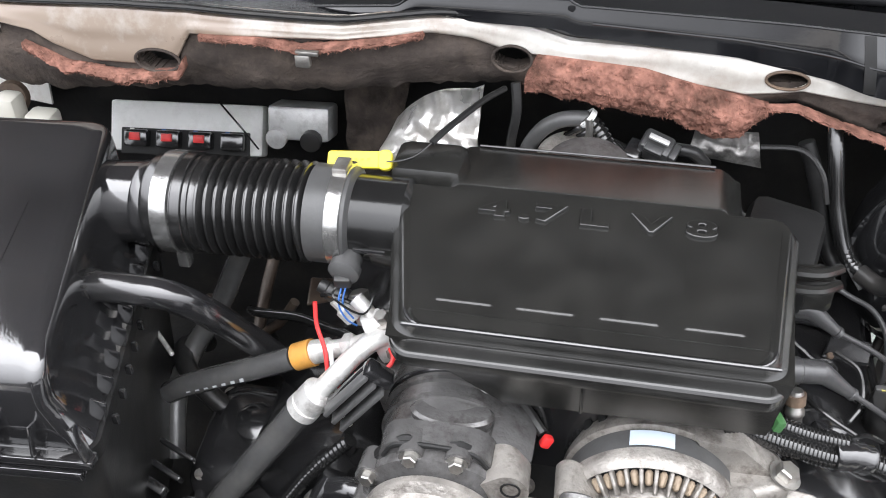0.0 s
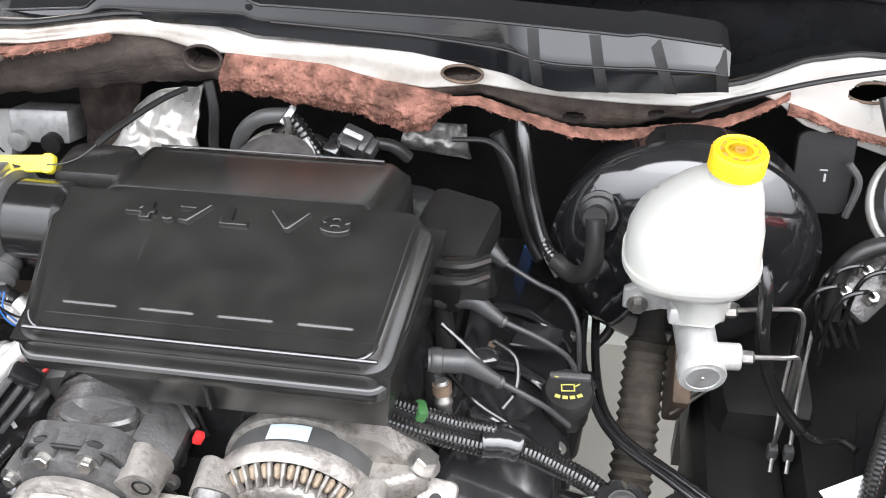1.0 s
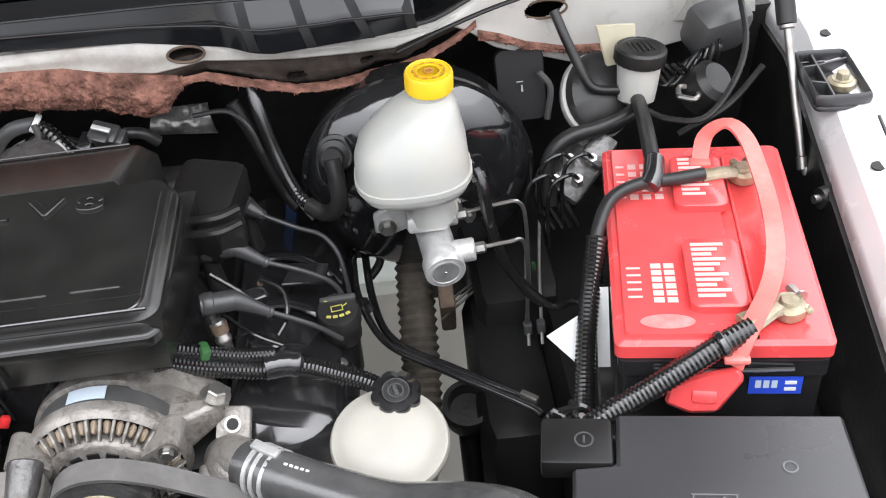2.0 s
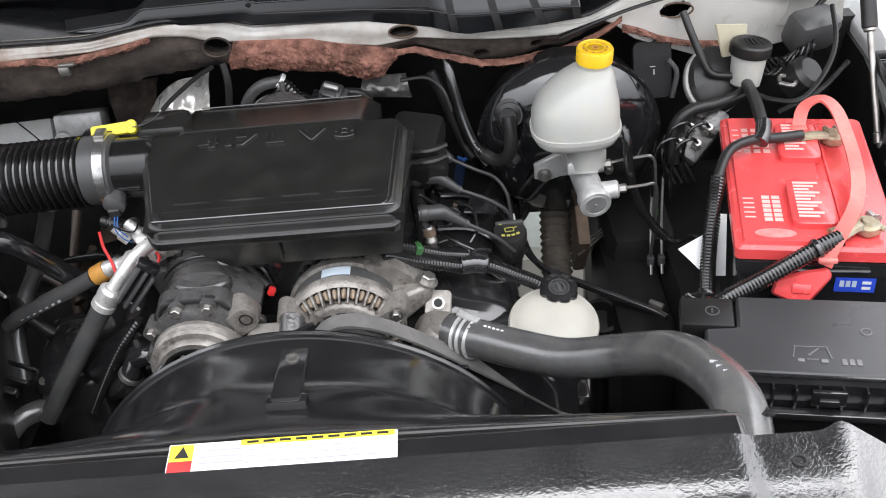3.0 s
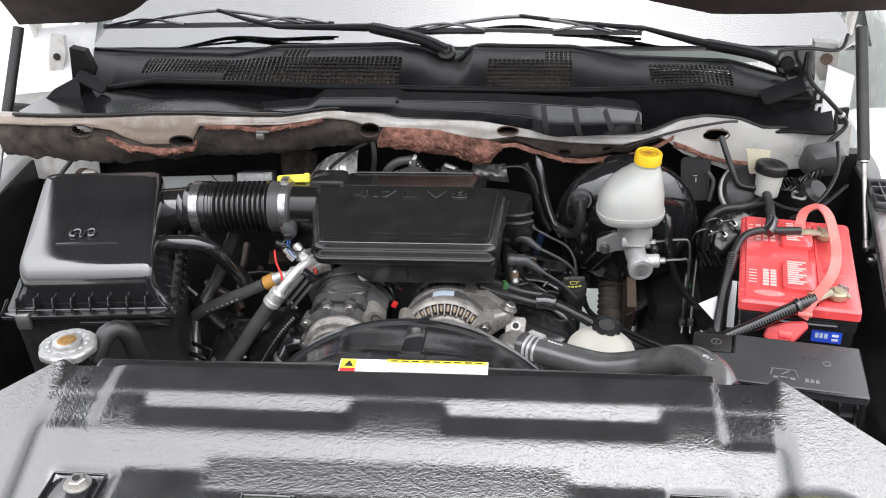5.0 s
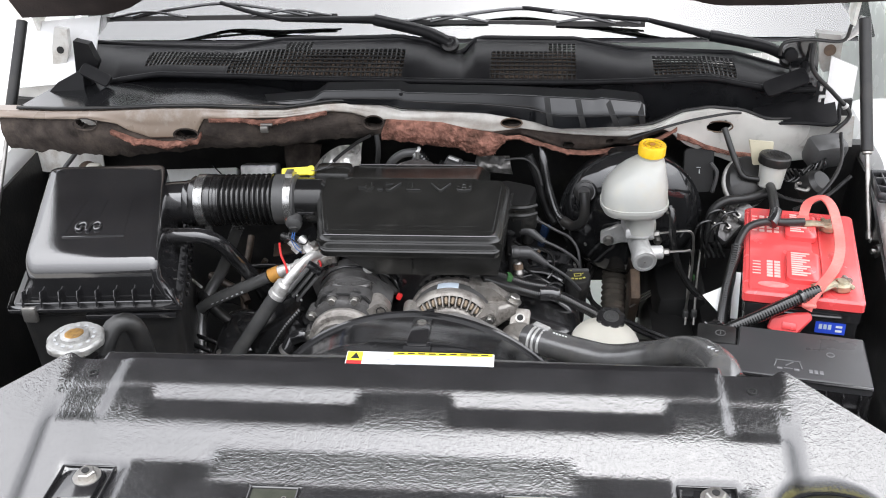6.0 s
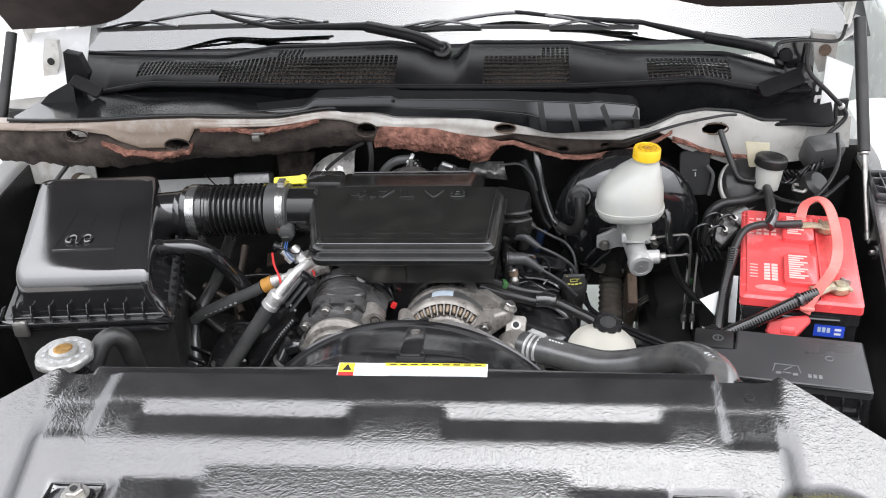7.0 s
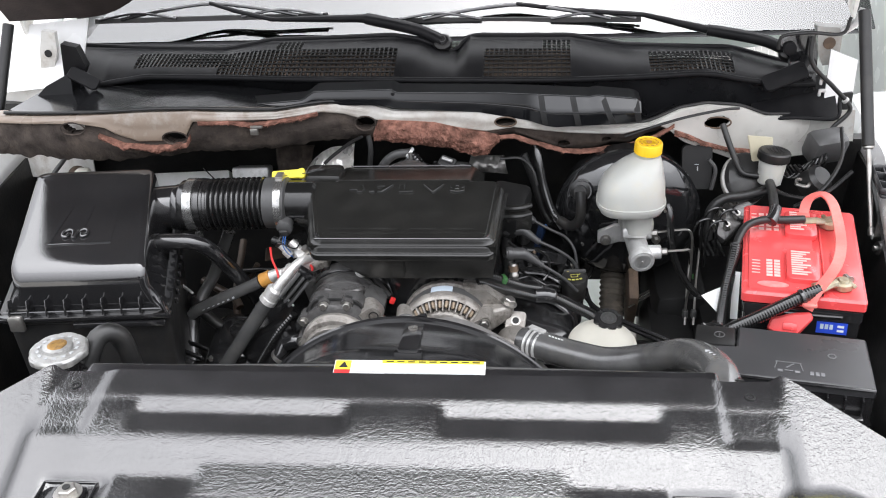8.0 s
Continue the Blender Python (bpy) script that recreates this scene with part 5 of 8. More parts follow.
valve = part("valve_cover", loft([[(x, y, 0.98) for x, y in rrect(0.20, 0.350, 0.50, 0.95, 0.03)], [(x, y, 1.03 - 0.25 * (x - 0.3)) for x, y in rrect(0.215, 0.345, 0.51, 0.94, 0.035)],
                                  [(x, y, 1.055 - 0.30 * (x - 0.3)) for x, y in rrect(0.23, 0.332, 0.53, 0.92, 0.04)]]), BLACK, engine, "glossy black valve cover", sharp=50)
for k in range(5):
    y = 0.56 + 0.08 * k
    part("valve_bolt", hexbolt((0.337, y, 1.030), (0.4, 0, 1), 0.005, 0.005), STEEL, valve)
part("timing_cover", loft([[(x, y, 0.80) for x, y in rrect(0.18, 0.42, 0.42, 0.54, 0.03)], [(x, y, 1.00) for x, y in rrect(0.19, 0.41, 0.43, 0.54, 0.04)], [(x, y, 1.045) for x, y in rrect(0.22, 0.37, 0.45, 0.54, 0.04)]]), BLACK, engine, "glossy black front cover", sharp=50)
part("front_dome", loft([[(x, y, 0.93) for x, y in rrect(0.19, 0.41, 0.47, 0.615, 0.03)], [(x, y, 1.000 - 0.1 * (x - 0.3)) for x, y in rrect(0.195, 0.405, 0.475, 0.612, 0.035)], [(x, y, 1.018 - 0.12 * (x - 0.3)) for x, y in rrect(0.202, 0.396, 0.482, 0.606, 0.04)],
                        [(x, y, 1.029 - 0.14 * (x - 0.3)) for x, y in rrect(0.214, 0.382, 0.495, 0.597, 0.04)], [(x, y, 1.034 - 0.14 * (x - 0.3)) for x, y in rrect(0.235, 0.36, 0.515, 0.585, 0.03)]]), BLACK, engine, "glossy black front cover", sharp=60)
for k in range(3):
    part("valve_rib", tube([(0.232 + 0.006 * k, 0.615 + 0.085 * k, 1.078), (0.285, 0.622 + 0.085 * k, 1.068), (0.318, 0.612 + 0.085 * k, 1.054), (0.338, 0.606 + 0.085 * k, 1.032)], 0.008, 10, 0.008, flat=0.6), BLACK, valve)
part("coil_bracket", prism([(-0.02, -0.012), (0.03, -0.02), (0.045, 0.006), (0.0, 0.016)], -0.003, 0.003, pose(0.292, 0.735, 1.086, 18, 12, 20)), BLACK, valve)
part("throttle_body", lathe([(0.035, 0), (0.04, 0.01), (0.04, 0.05), (0.045, 0.055), (0.045, 0.065), (0.032, 0.07)], (0.03, 0.80, 1.175), (0, -0.3, 1), 28), CASTDARK, engine)

oil = thing("oil_filler_cap", (0.341, 0.664, 1.05), "black oil filler cap with a yellow oil can symbol", "cap")
oax = (0.03, -0.20, 1.0)
part("neck", lathe([(0.018, -0.09), (0.019, -0.04), (0.019, -0.012), (0.021, -0.010)], (0.341, 0.670, 1.066), oax, 24), BLACK, oil)
part("grip", lathe([(0.019, -0.030), (0.022, -0.026), (0.0225, 0.0), (0.0245, 0.002), (0.0245, 0.018), (0.0225, 0.021), (0.001, 0.0215)], (0.341, 0.670, 1.066), oax, 40, 20, 0.03), RUBBER, oil)
part("bar", box((0.342, 0.679, 1.0895), (0.040, 0.007, 0.007), 0.002, (11, -2, 0)), GREYRUB, oil, "worn grey grip bar")
om = Matrix.Translation(Vector((0.341, 0.664, 1.066)) + Vector(oax).normalized() * 0.0222) @ frame_to(oax)
om = om @ pose(0, 0, 0, 0, 0, -90) if abs((om.to_3x3() @ Vector((1, 0, 0))).x) < 0.5 else om
osign = 1 if (om.to_3x3() @ Vector((1, 0, 0))).x > 0 else -1
om = om @ pose(0, 0, 0, 0, 0, 0 if osign > 0 else 180)
part("can_symbol", moved(join(box((0, 0.002, 0), (0.012, 0.0012, 0.0006), 0), box((0, 0.009, 0), (0.010, 0.0012, 0.0006), 0), box((-0.006, 0.0055, 0), (0.0012, 0.008, 0.0006), 0), box((0.006, 0.0055, 0), (0.0012, 0.008, 0.0006), 0),
                                box((0.009, 0.008, 0), (0.006, 0.0012, 0.0006), 0, (0, 0, 30))), om), INK, oil)
for k in range(4):
    part("print", moved(box((-0.0105 + 0.007 * k, -0.006 + 0.0015 * abs(k - 1.5), 0), (0.005, 0.0035, 0.0006), 0, (0, 0, -14 * (1.5 - k))), om), INK, oil)
for k in range(5):
    part("print", moved(box((-0.010 + 0.005 * k, 0.0215 - 0.0008 * (k - 2) ** 2, 0), (0.0035, 0.002, 0.0006), 0), om), INK, oil)

# ---- spark plug boots and wires ----
def plug_lead(line, label, bend=0.5):
    """A boot from the first point over the second to the third, then its wire."""
    t = thing("spark_plug_lead", line[0], label, "spark plug lead", "spark plug leads")
    a, b, c = (Vector(p) for p in line[:3])
    part("boot", tube([a, a.lerp(b, 0.5), b], 0.0108, 16, 0.005), BOOT, t, "dusty grey rubber boot")
    part("boot_lip", lathe([(0.0110, 0), (0.0122, 0.002), (0.0122, 0.010), (0.0110, 0.011)], a + (b - a).normalized() * 0.002, b - a, 18), BOOT, t)
    part("boot_nose", tube([a.lerp(b, 0.85), b, b.lerp(c, 0.5), c], 0.0106, 14, 0.004, r1=0.0046), BOOT, t)
    part("boot_ring", lathe([(0.0050, 0), (0.0062, 0.001), (0.0062, 0.004), (0.0050, 0.005)], c - (c - b).normalized() * 0.006, c - b, 14), BOOT, t)
    part("wire", tube([b.lerp(c, 0.9)] + [Vector(p) for p in line[3:]], 0.0028, 10, 0.007), BOOT, t)
    part("stem", cyl(a + Vector((0.004, 0.004, -0.004)), a + Vector((0.006, 0.006, -0.07)), 0.009, 0.011), RUBBER, t)


plug_lead([(0.212, 0.686, 1.172), (0.245, 0.685, 1.174), (0.278, 0.680, 1.150), (0.313, 0.684, 1.130), (0.340, 0.688, 1.104), (0.349, 0.690, 1.070), (0.350, 0.69, 1.03)], "grey spark plug lead clipped along the valve cover")
plug_lead([(0.219, 0.600, 1.172), (0.250, 0.607, 1.168), (0.284, 0.610, 1.142), (0.304, 0.613, 1.127), (0.324, 0.618, 1.108), (0.345, 0.625, 1.08)], "grey spark plug lead beside the oil cap")
plug_lead([(0.240, 0.792, 1.154), (0.252, 0.786, 1.149), (0.268, 0.779, 1.140), (0.300, 0.772, 1.125), (0.327, 0.771, 1.110), (0.343, 0.759, 1.090), (0.348, 0.747, 1.060), (0.35, 0.74, 1.02)], "grey spark plug lead behind the engine cover")
injector = thing("fuel_injector", (0.245, 0.565, 1.08), "brown and silver fuel injector under a boot", "injector")
part("body", lathe([(0.0055, 0), (0.007, 0.004), (0.007, 0.018), (0.0085, 0.020), (0.0085, 0.024), (0.007, 0.026), (0.007, 0.040), (0.0055, 0.044)], (0.236, 0.586, 1.112), (-0.1, 0.2, 1), 18), STEEL, injector)
part("band", lathe([(0.0088, 0), (0.0088, 0.010)], (0.233, 0.592, 1.142), (-0.1, 0.2, 1), 18), RUST, injector)
loom = thing("injector_loom", (0.27, 0.63, 1.1), "thin black injector wires with red seals and clips", "wiring")
part("wire", tube([(0.222, 0.655, 1.165), (0.250, 0.640, 1.150), (0.275, 0.622, 1.135)], 0.0032, 8, 0.006, 0.0008), CONDUIT, loom)
part("wire", tube([(0.270, 0.655, 1.15), (0.292, 0.645, 1.14), (0.295, 0.62, 1.125), (0.285, 0.605, 1.115)], 0.0026, 8, 0.006), CONDUIT, loom)
part("wire", tube([(0.230, 0.63, 1.13), (0.262, 0.60, 1.125), (0.290, 0.592, 1.112)], 0.0022, 8, 0.006), CONDUIT, loom)
for p in ((0.268, 0.660, 1.140), (0.262, 0.585, 1.110)):
    part("seal", lathe([(0.0028, 0), (0.0034, 0.001), (0.0034, 0.003), (0.0024, 0.004)], p, (0.3, -0.5, 1), 12), RUST, loom, "rusty seal")
part("plug", box((0.262, 0.650, 1.130), (0.022, 0.018, 0.022), 0.004, (20, 10, 30)), BLACK, loom)
part("plug", box((0.268, 0.600, 1.105), (0.030, 0.020, 0.018), 0.004, (20, 10, 30)), BLACK, loom)
tip = thing("blue_connector", (0.277, 0.952, 1.03), "small blue connector lock behind the engine", "connector")
part("lock", tube([(0.274, 0.912, 1.062), (0.284, 0.908, 1.059), (0.290, 0.911, 1.062)], 0.0034, 8, 0.004), BLUE, tip)
part("shell", box((0.284, 0.920, 1.046), (0.03, 0.02, 0.022), 0.004), BLACK, tip)

harness = thing("engine_harness", (0.28, 0.59, 1.05), "black corrugated wiring conduit across the engine front", "wiring")
part("conduit", tube([(0.170, 0.556, 1.142), (0.187, 0.562, 1.135), (0.222, 0.565, 1.120), (0.271, 0.571, 1.102), (0.302, 0.576, 1.098), (0.337, 0.577, 1.080), (0.374, 0.573, 1.060), (0.395, 0.57, 1.03)], 0.0104, 14, 0.0020, 0.0010), CONDUIT, harness)
part("conduit", tube([(0.168, 0.570, 1.150), (0.186, 0.572, 1.145), (0.217, 0.573, 1.134), (0.251, 0.577, 1.120), (0.281, 0.581, 1.112)], 0.0082, 14, 0.0019, 0.0009), CONDUIT, harness)
part("tape", tube([(0.270, 0.573, 1.104), (0.290, 0.577, 1.102), (0.304, 0.577, 1.098)], 0.0145, 14, 0.004, 0.0012), BLACK, harness)
part("tail", tube([(0.285, 0.588, 1.110), (0.298, 0.590, 1.116), (0.312, 0.588, 1.112)], 0.0022, 6, 0.005), CONDUIT, harness)
part("clip", box((0.216, 0.573, 1.134), (0.011, 0.019, 0.018), 0.004, (0, 20, 20)), GREEN, harness, "green clip")
part("loose_wire", tube([(0.24, 0.61, 1.115), (0.262, 0.612, 1.118), (0.285, 0.60, 1.108), (0.30, 0.59, 1.097)], 0.0018, 6, 0.005), CONDUIT, harness)

# ---- alternator ----
AX, AZ, AR = 0.118, 1.072, 0.078
alt = thing("alternator", (AX, 0.49, AZ - AR), "dirty cast alloy alternator with vent slots", "alternator")
part("nose", lathe([(0.020, -0.002), (0.050, 0.0), (0.0545, 0.003), (0.056, 0.007), (0.054, 0.020), (0.02, 0.022)], (AX, 0.4770, AZ), (0, 1, 0), 48), CAST, alt, "cast front nose")
part("housing", lathe([(0.066, 0.030), (0.0725, 0.0165), (AR - 0.002, 0.020), (AR, 0.025), (AR, 0.034), (AR - 0.006, 0.036), (AR - 0.006, 0.058), (AR, 0.060), (AR, 0.068), (AR - 0.006, 0.084), (0.05, 0.10)],
                      (AX, 0.4770, AZ), (0, 1, 0), 72), CAST, alt)
# Black core paints in the shade behind the windings
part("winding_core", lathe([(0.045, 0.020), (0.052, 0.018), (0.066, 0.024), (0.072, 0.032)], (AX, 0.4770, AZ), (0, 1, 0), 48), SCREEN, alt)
turn = lambda a: Matrix.Translation((AX, 0, AZ)) @ Matrix.Rotation(a, 4, "Y")
for k in range(36):
    part("winding", moved(box((0, 0.4910, 0.0640), (0.0066, 0.009, 0.013), 0.0022, (-40, 0, 6 * ((k * 5) % 3 - 1)), 1), turn(radians(10 * k + 5))), COPPERWIRE, alt, "varnished copper winding")
for k in range(36):
    part("finger", moved(box((0, 0.4868, 0.0645), (0.0032, 0.0075, 0.0205), 0.001, (-42, 0, 0), 1), turn(radians(10 * k))), CAST, alt)
for a in (-58, 60, 178):
    part("web", moved(box((0, 0.4872, 0.0645), (0.017, 0.010, 0.021), 0.003, (-42, 0, 0)), turn(radians(a))), CAST, alt)
part("gusset", loft([[(AX + x, y, AZ + z) for x, z in ((0.030, 0.072), (0.070, 0.066), (0.100, 0.040), (0.116, 0.020), (0.104, -0.004), (0.074, 0.012))] for y in (0.532, 0.536, 0.562)]), CAST, alt)
part("stator", lathe([(AR - 0.004, 0), (AR - 0.004, 0.021)], (AX, 0.5135, AZ), (0, 1, 0), 56), GREYRUB, alt, "dark stator band")
part("label", sheet(lambda u, v: (AX + (AR - 0.003) * math.sin(-0.32 + 0.5 * u), 0.5160 + 0.016 * v, AZ + (AR - 0.003) * math.cos(-0.32 + 0.5 * u)), 10, 2, (0, 0, 0.0008)), PALEBLUE, alt, "pale blue label")
# Solid black blocks set in the casting paint the slots' inner shade
for k in range(13):
    a = radians(-78 + 13 * k)
    m = Matrix.Translation((AX, 0, AZ)) @ Matrix.Rotation(a, 4, "Y")
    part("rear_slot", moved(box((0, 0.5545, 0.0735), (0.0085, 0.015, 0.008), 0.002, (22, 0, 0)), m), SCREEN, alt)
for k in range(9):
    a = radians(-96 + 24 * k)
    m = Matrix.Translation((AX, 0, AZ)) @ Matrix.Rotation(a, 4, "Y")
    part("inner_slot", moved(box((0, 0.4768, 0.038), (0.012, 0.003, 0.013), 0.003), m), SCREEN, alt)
for a in (-58, 60, 178):
    m = Matrix.Translation((AX, 0, AZ)) @ Matrix.Rotation(radians(a), 4, "Y")
    part("lug", moved(loft([[(x, 0.4710, z) for x, z in rrect(-0.010, 0.010, 0.050, 0.092, 0.009)], [(x, 0.5050, z) for x, z in rrect(-0.012, 0.012, 0.050, 0.094, 0.011)]]), m), CAST, alt)
    part("lug_bolt", moved(hexbolt((0, 0.4710, 0.080), (0, -1, 0), 0.006, 0.006), m), STEEL, alt)
part("pulley", lathe([(0.030, 0), (0.032, 0.002), (0.028, 0.005), (0.032, 0.008), (0.028, 0.011), (0.032, 0.014), (0.028, 0.017), (0.032, 0.020), (0.030, 0.022)], (AX, 0.4490, AZ), (0, 1, 0), 32), STEEL, alt)
part("pulley_nut", hexbolt((AX, 0.4490, AZ), (0, -1, 0), 0.013, 0.012), RUST, alt)
part("mount_arm", loft([[(AX + 0.062, y, z) for y, z in rrect(0.50, 0.555, 1.06, 1.11, 0.01)], [(AX + 0.112, y, z) for y, z in rrect(0.525, 0.555, 1.085, 1.112, 0.008)]]), CAST, alt)
part("arm_bolt", hexbolt((AX + 0.108, 0.535, 1.112), (0.4, 0, 1), 0.010, 0.010), STEEL, alt)
bracket = thing("accessory_bracket", (0.03, 0.46, 1.0), "flat grey cast bracket between compressor and alternator", "bracket")
part("arm", loft([[(x, 0.430, z) for x, z in rrect(-0.005, 0.075, 1.02, 1.105, 0.012)], [(x, 0.470, z) for x, z in rrect(0.0, 0.072, 1.03, 1.115, 0.014)]]), CAST, bracket)
part("post", cyl((0.055, 0.425, 1.095), (0.058, 0.475, 1.118), 0.014, 0.016), CASTDARK, bracket)
clip_red = thing("red_plug", (0.022, 0.55, 1.10), "small red plug on a dark lead beside the alternator", "connector")
part("plug", box((0.025, 0.530, 1.118), (0.009, 0.008, 0.012), 0.002, (0, 30, 20)), REDWIRE, clip_red)
part("lead", tube([(0.021, 0.535, 1.122), (0.0, 0.555, 1.135), (-0.02, 0.57, 1.150), (-0.05, 0.59, 1.155)], 0.005, 8, 0.006), RUBBER, clip_red)

# ---- drive belt and idler ----
belt = thing("drive_belt", (0.22, 0.425, 0.95), "worn grey ribbed drive belt", "belt")
bl = curve_points([(0.076, 0.440, 1.075), (0.084, 0.440, 1.108), (0.104, 0.440, 1.130), (0.132, 0.440, 1.136), (0.165, 0.440, 1.128), (0.205, 0.440, 1.106), (0.26, 0.440, 1.066), (0.36, 0.440, 0.985), (0.40, 0.440, 0.95)], 0.006)
part("strap", strip([[p + Vector((0, -0.012, 0)) for p in bl], [p + Vector((0, 0.012, 0)) for p in bl]], 0.004), BELTGREY, belt)
idler = thing("idler_pulley", (0.126, 0.440, 1.05), "dull steel idler pulley under the drive belt", "pulley")
part("wheel", lathe([(0.046, 0), (0.049, 0.001), (0.049, 0.022), (0.046, 0.023)], (0.126, 0.4285, 1.084), (0, 1, 0), 40), CASTDARK, idler)
part("hub", lathe([(0.022, -0.004), (0.030, 0.0), (0.032, 0.004)], (0.126, 0.4260, 1.084), (0, 1, 0), 30), BRASS, idler, "tarnished hub")
part("hub_bolt", hexbolt((0.126, 0.4215, 1.084), (0, -1, 0), 0.010, 0.008), STEEL, idler)

# ---- air conditioning compressor and its lines ----
CX, CZ = -0.060, 1.084
comp = thing("compressor", (CX, 0.53, CZ - 0.07), "grimy cast alloy air conditioning compressor", "compressor")
part("body", lathe([(0.045, 0), (0.060, 0.006), (0.066, 0.010), (0.066, 0.022), (0.058, 0.026), (0.060, 0.05), (0.063, 0.075), (0.063, 0.105), (0.068, 0.107), (0.068, 0.120), (0.060, 0.125), (0.052, 0.138), (0.03, 0.144)],
                   (CX, 0.462, CZ), (0, 1, 0.13), 48), CASTDARK, comp)
for a in (-62, -18, 16, 92, -100):
    m = Matrix.Translation((CX, 0, CZ)) @ Matrix.Rotation(radians(a), 4, "Y")
    part("ear", moved(loft([[(x, 0.466, z) for x, z in rrect(-0.011, 0.011, 0.052, 0.077, 0.009)], [(x, 0.490, z) for x, z in rrect(-0.013, 0.013, 0.05, 0.076, 0.010)]]), m), CASTDARK, comp)
    part("ear_bolt", moved(hexbolt((0, 0.466, 0.066), (0, -1, 0.15), 0.0065, 0.007), m), STEEL, comp)
lugm = Matrix.Translation((CX, 0, CZ)) @ Matrix.Rotation(radians(54), 4, "Y")
lug = part("lug", moved(loft([[(x, 0.462, z) for x, z in rrect(-0.016, 0.016, 0.048, 0.092, 0.014)], [(x, 0.496, z) for x, z in rrect(-0.022, 0.022, 0.04, 0.086, 0.016)]]), lugm), CAST, comp, "worn bright cast lug")
# Black disc paints the shade inside the lug hole
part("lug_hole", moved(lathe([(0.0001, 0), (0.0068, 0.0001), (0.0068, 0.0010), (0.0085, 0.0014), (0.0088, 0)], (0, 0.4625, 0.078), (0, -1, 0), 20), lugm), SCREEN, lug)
part("flange_plate", moved(loft([[(x, 0.474, z) for x, z in rrect(-0.050, 0.046, 0.020, 0.072, 0.022)], [(x, 0.498, z) for x, z in rrect(-0.052, 0.048, 0.018, 0.074, 0.024)]]), Matrix.Translation((CX, 0, CZ))), CASTDARK, comp)
part("flange_edge", tube([(CX - 0.046, 0.474, CZ + 0.052), (CX - 0.034, 0.474, CZ + 0.068), (CX, 0.473, CZ + 0.0725), (CX + 0.03, 0.474, CZ + 0.068), (CX + 0.042, 0.474, CZ + 0.054)], 0.0022, 8, 0.006), SCREEN, comp, "black gasket edge")
part("gasket", lathe([(0.0655, 0), (0.0685, 0.001), (0.0685, 0.006), (0.0655, 0.007)], (CX, 0.482, CZ + 0.0026), (0, 1, 0.13), 60, 10, 0.05), SCREEN, comp, "black wavy gasket")
for k, (ay, az) in enumerate(((0.535, 0.0), (0.553, 0.0), (0.580, 0.0))):
    part("casting_rib", lathe([(0.060, 0), (0.0655 + 0.001 * k, 0.002), (0.0655 + 0.001 * k, 0.006), (0.060, 0.008)], (CX, ay, CZ + 0.13 * (ay - 0.462)), (0, 1, 0.13), 48), CASTDARK, comp)
part("gasket_band", tube([(CX - 0.066, 0.485, CZ + 0.004), (CX - 0.054, 0.483, CZ + 0.036), (CX - 0.040, 0.480, CZ + 0.058), (CX - 0.026, 0.478, CZ + 0.069), (CX - 0.014, 0.480, CZ + 0.062), (CX + 0.006, 0.480, CZ + 0.064), (CX + 0.020, 0.478, CZ + 0.070), (CX + 0.034, 0.480, CZ + 0.058), (CX + 0.052, 0.482, CZ + 0.040), (CX + 0.072, 0.483, CZ + 0.012)], 0.0052, 8, 0.004, flat=1.2), SCREEN, comp, "black gasket band")
part("oval_pad", moved(lathe([(0.030, -0.01), (0.032, 0.002), (0.029, 0.005), (0.001, 0.006)], (0, 0, 0), seg=40), Matrix.Translation((CX + 0.004, 0.520, CZ + 0.063)) @ Matrix.Rotation(radians(-8), 4, "X") @ Matrix.Diagonal((1.15, 0.62, 1, 1))), CASTDARK, comp)
part("relief_valve", lathe([(0.008, 0), (0.010, 0.002), (0.010, 0.008), (0.006, 0.012)], (CX + 0.030, 0.545, CZ + 0.078), (0.4, -0.2, 1), 16), ALU, comp)
part("strap", lathe([(0.0655, 0), (0.0665, 0.001), (0.0665, 0.007), (0.0655, 0.008)], (CX, 0.565, CZ + 0.0134), (0, 1, 0.13), 48), SHROUD, comp)
part("clutch", lathe([(0.02, 0), (0.050, 0.001), (0.053, 0.005), (0.053, 0.008), (0.060, 0.010), (0.062, 0.014), (0.058, 0.017), (0.062, 0.020), (0.058, 0.023), (0.062, 0.026), (0.062, 0.032)], (CX, 0.424, CZ - 0.006), (0, 1, 0), 44), CAST, comp)
part("clutch_groove", lathe([(0.044, 0), (0.0445, 0.001), (0.040, 0.001), (0.0395, 0)], (CX, 0.4235, CZ - 0.006), (0, 1, 0), 40), SCREEN, comp)
for a in (-70, -20, 30, 80):
    m = Matrix.Translation((CX, 0, CZ - 0.006)) @ Matrix.Rotation(radians(a), 4, "Y")
    part("clutch_rivet", moved(lathe([(0.004, 0), (0.0035, 0.002)], (0, 0.4232, 0.034), (0, -1, 0), 12), m), STEEL, comp)
part("suction_flange", box((CX - 0.050, 0.585, CZ + 0.078), (0.040, 0.030, 0.016), 0.004, (0, -14, 0)), CAST, comp)
part("flange_bolt", hexbolt((CX - 0.042, 0.580, CZ + 0.087), (-0.2, -0.2, 1), 0.007, 0.009), STEEL, comp)
part("lead", tube([(CX + 0.02, 0.575, CZ + 0.085), (CX + 0.05, 0.560, CZ + 0.078), (CX + 0.075, 0.550, CZ + 0.055), (CX + 0.085, 0.545, CZ + 0.02)], 0.0028, 8, 0.005), CONDUIT, comp)
part("clutch_hub", lathe([(0.001, 0), (0.012, 0.001), (0.016, 0.006)], (CX, 0.418, CZ - 0.006), (0, 1, 0), 20), STEEL, comp)
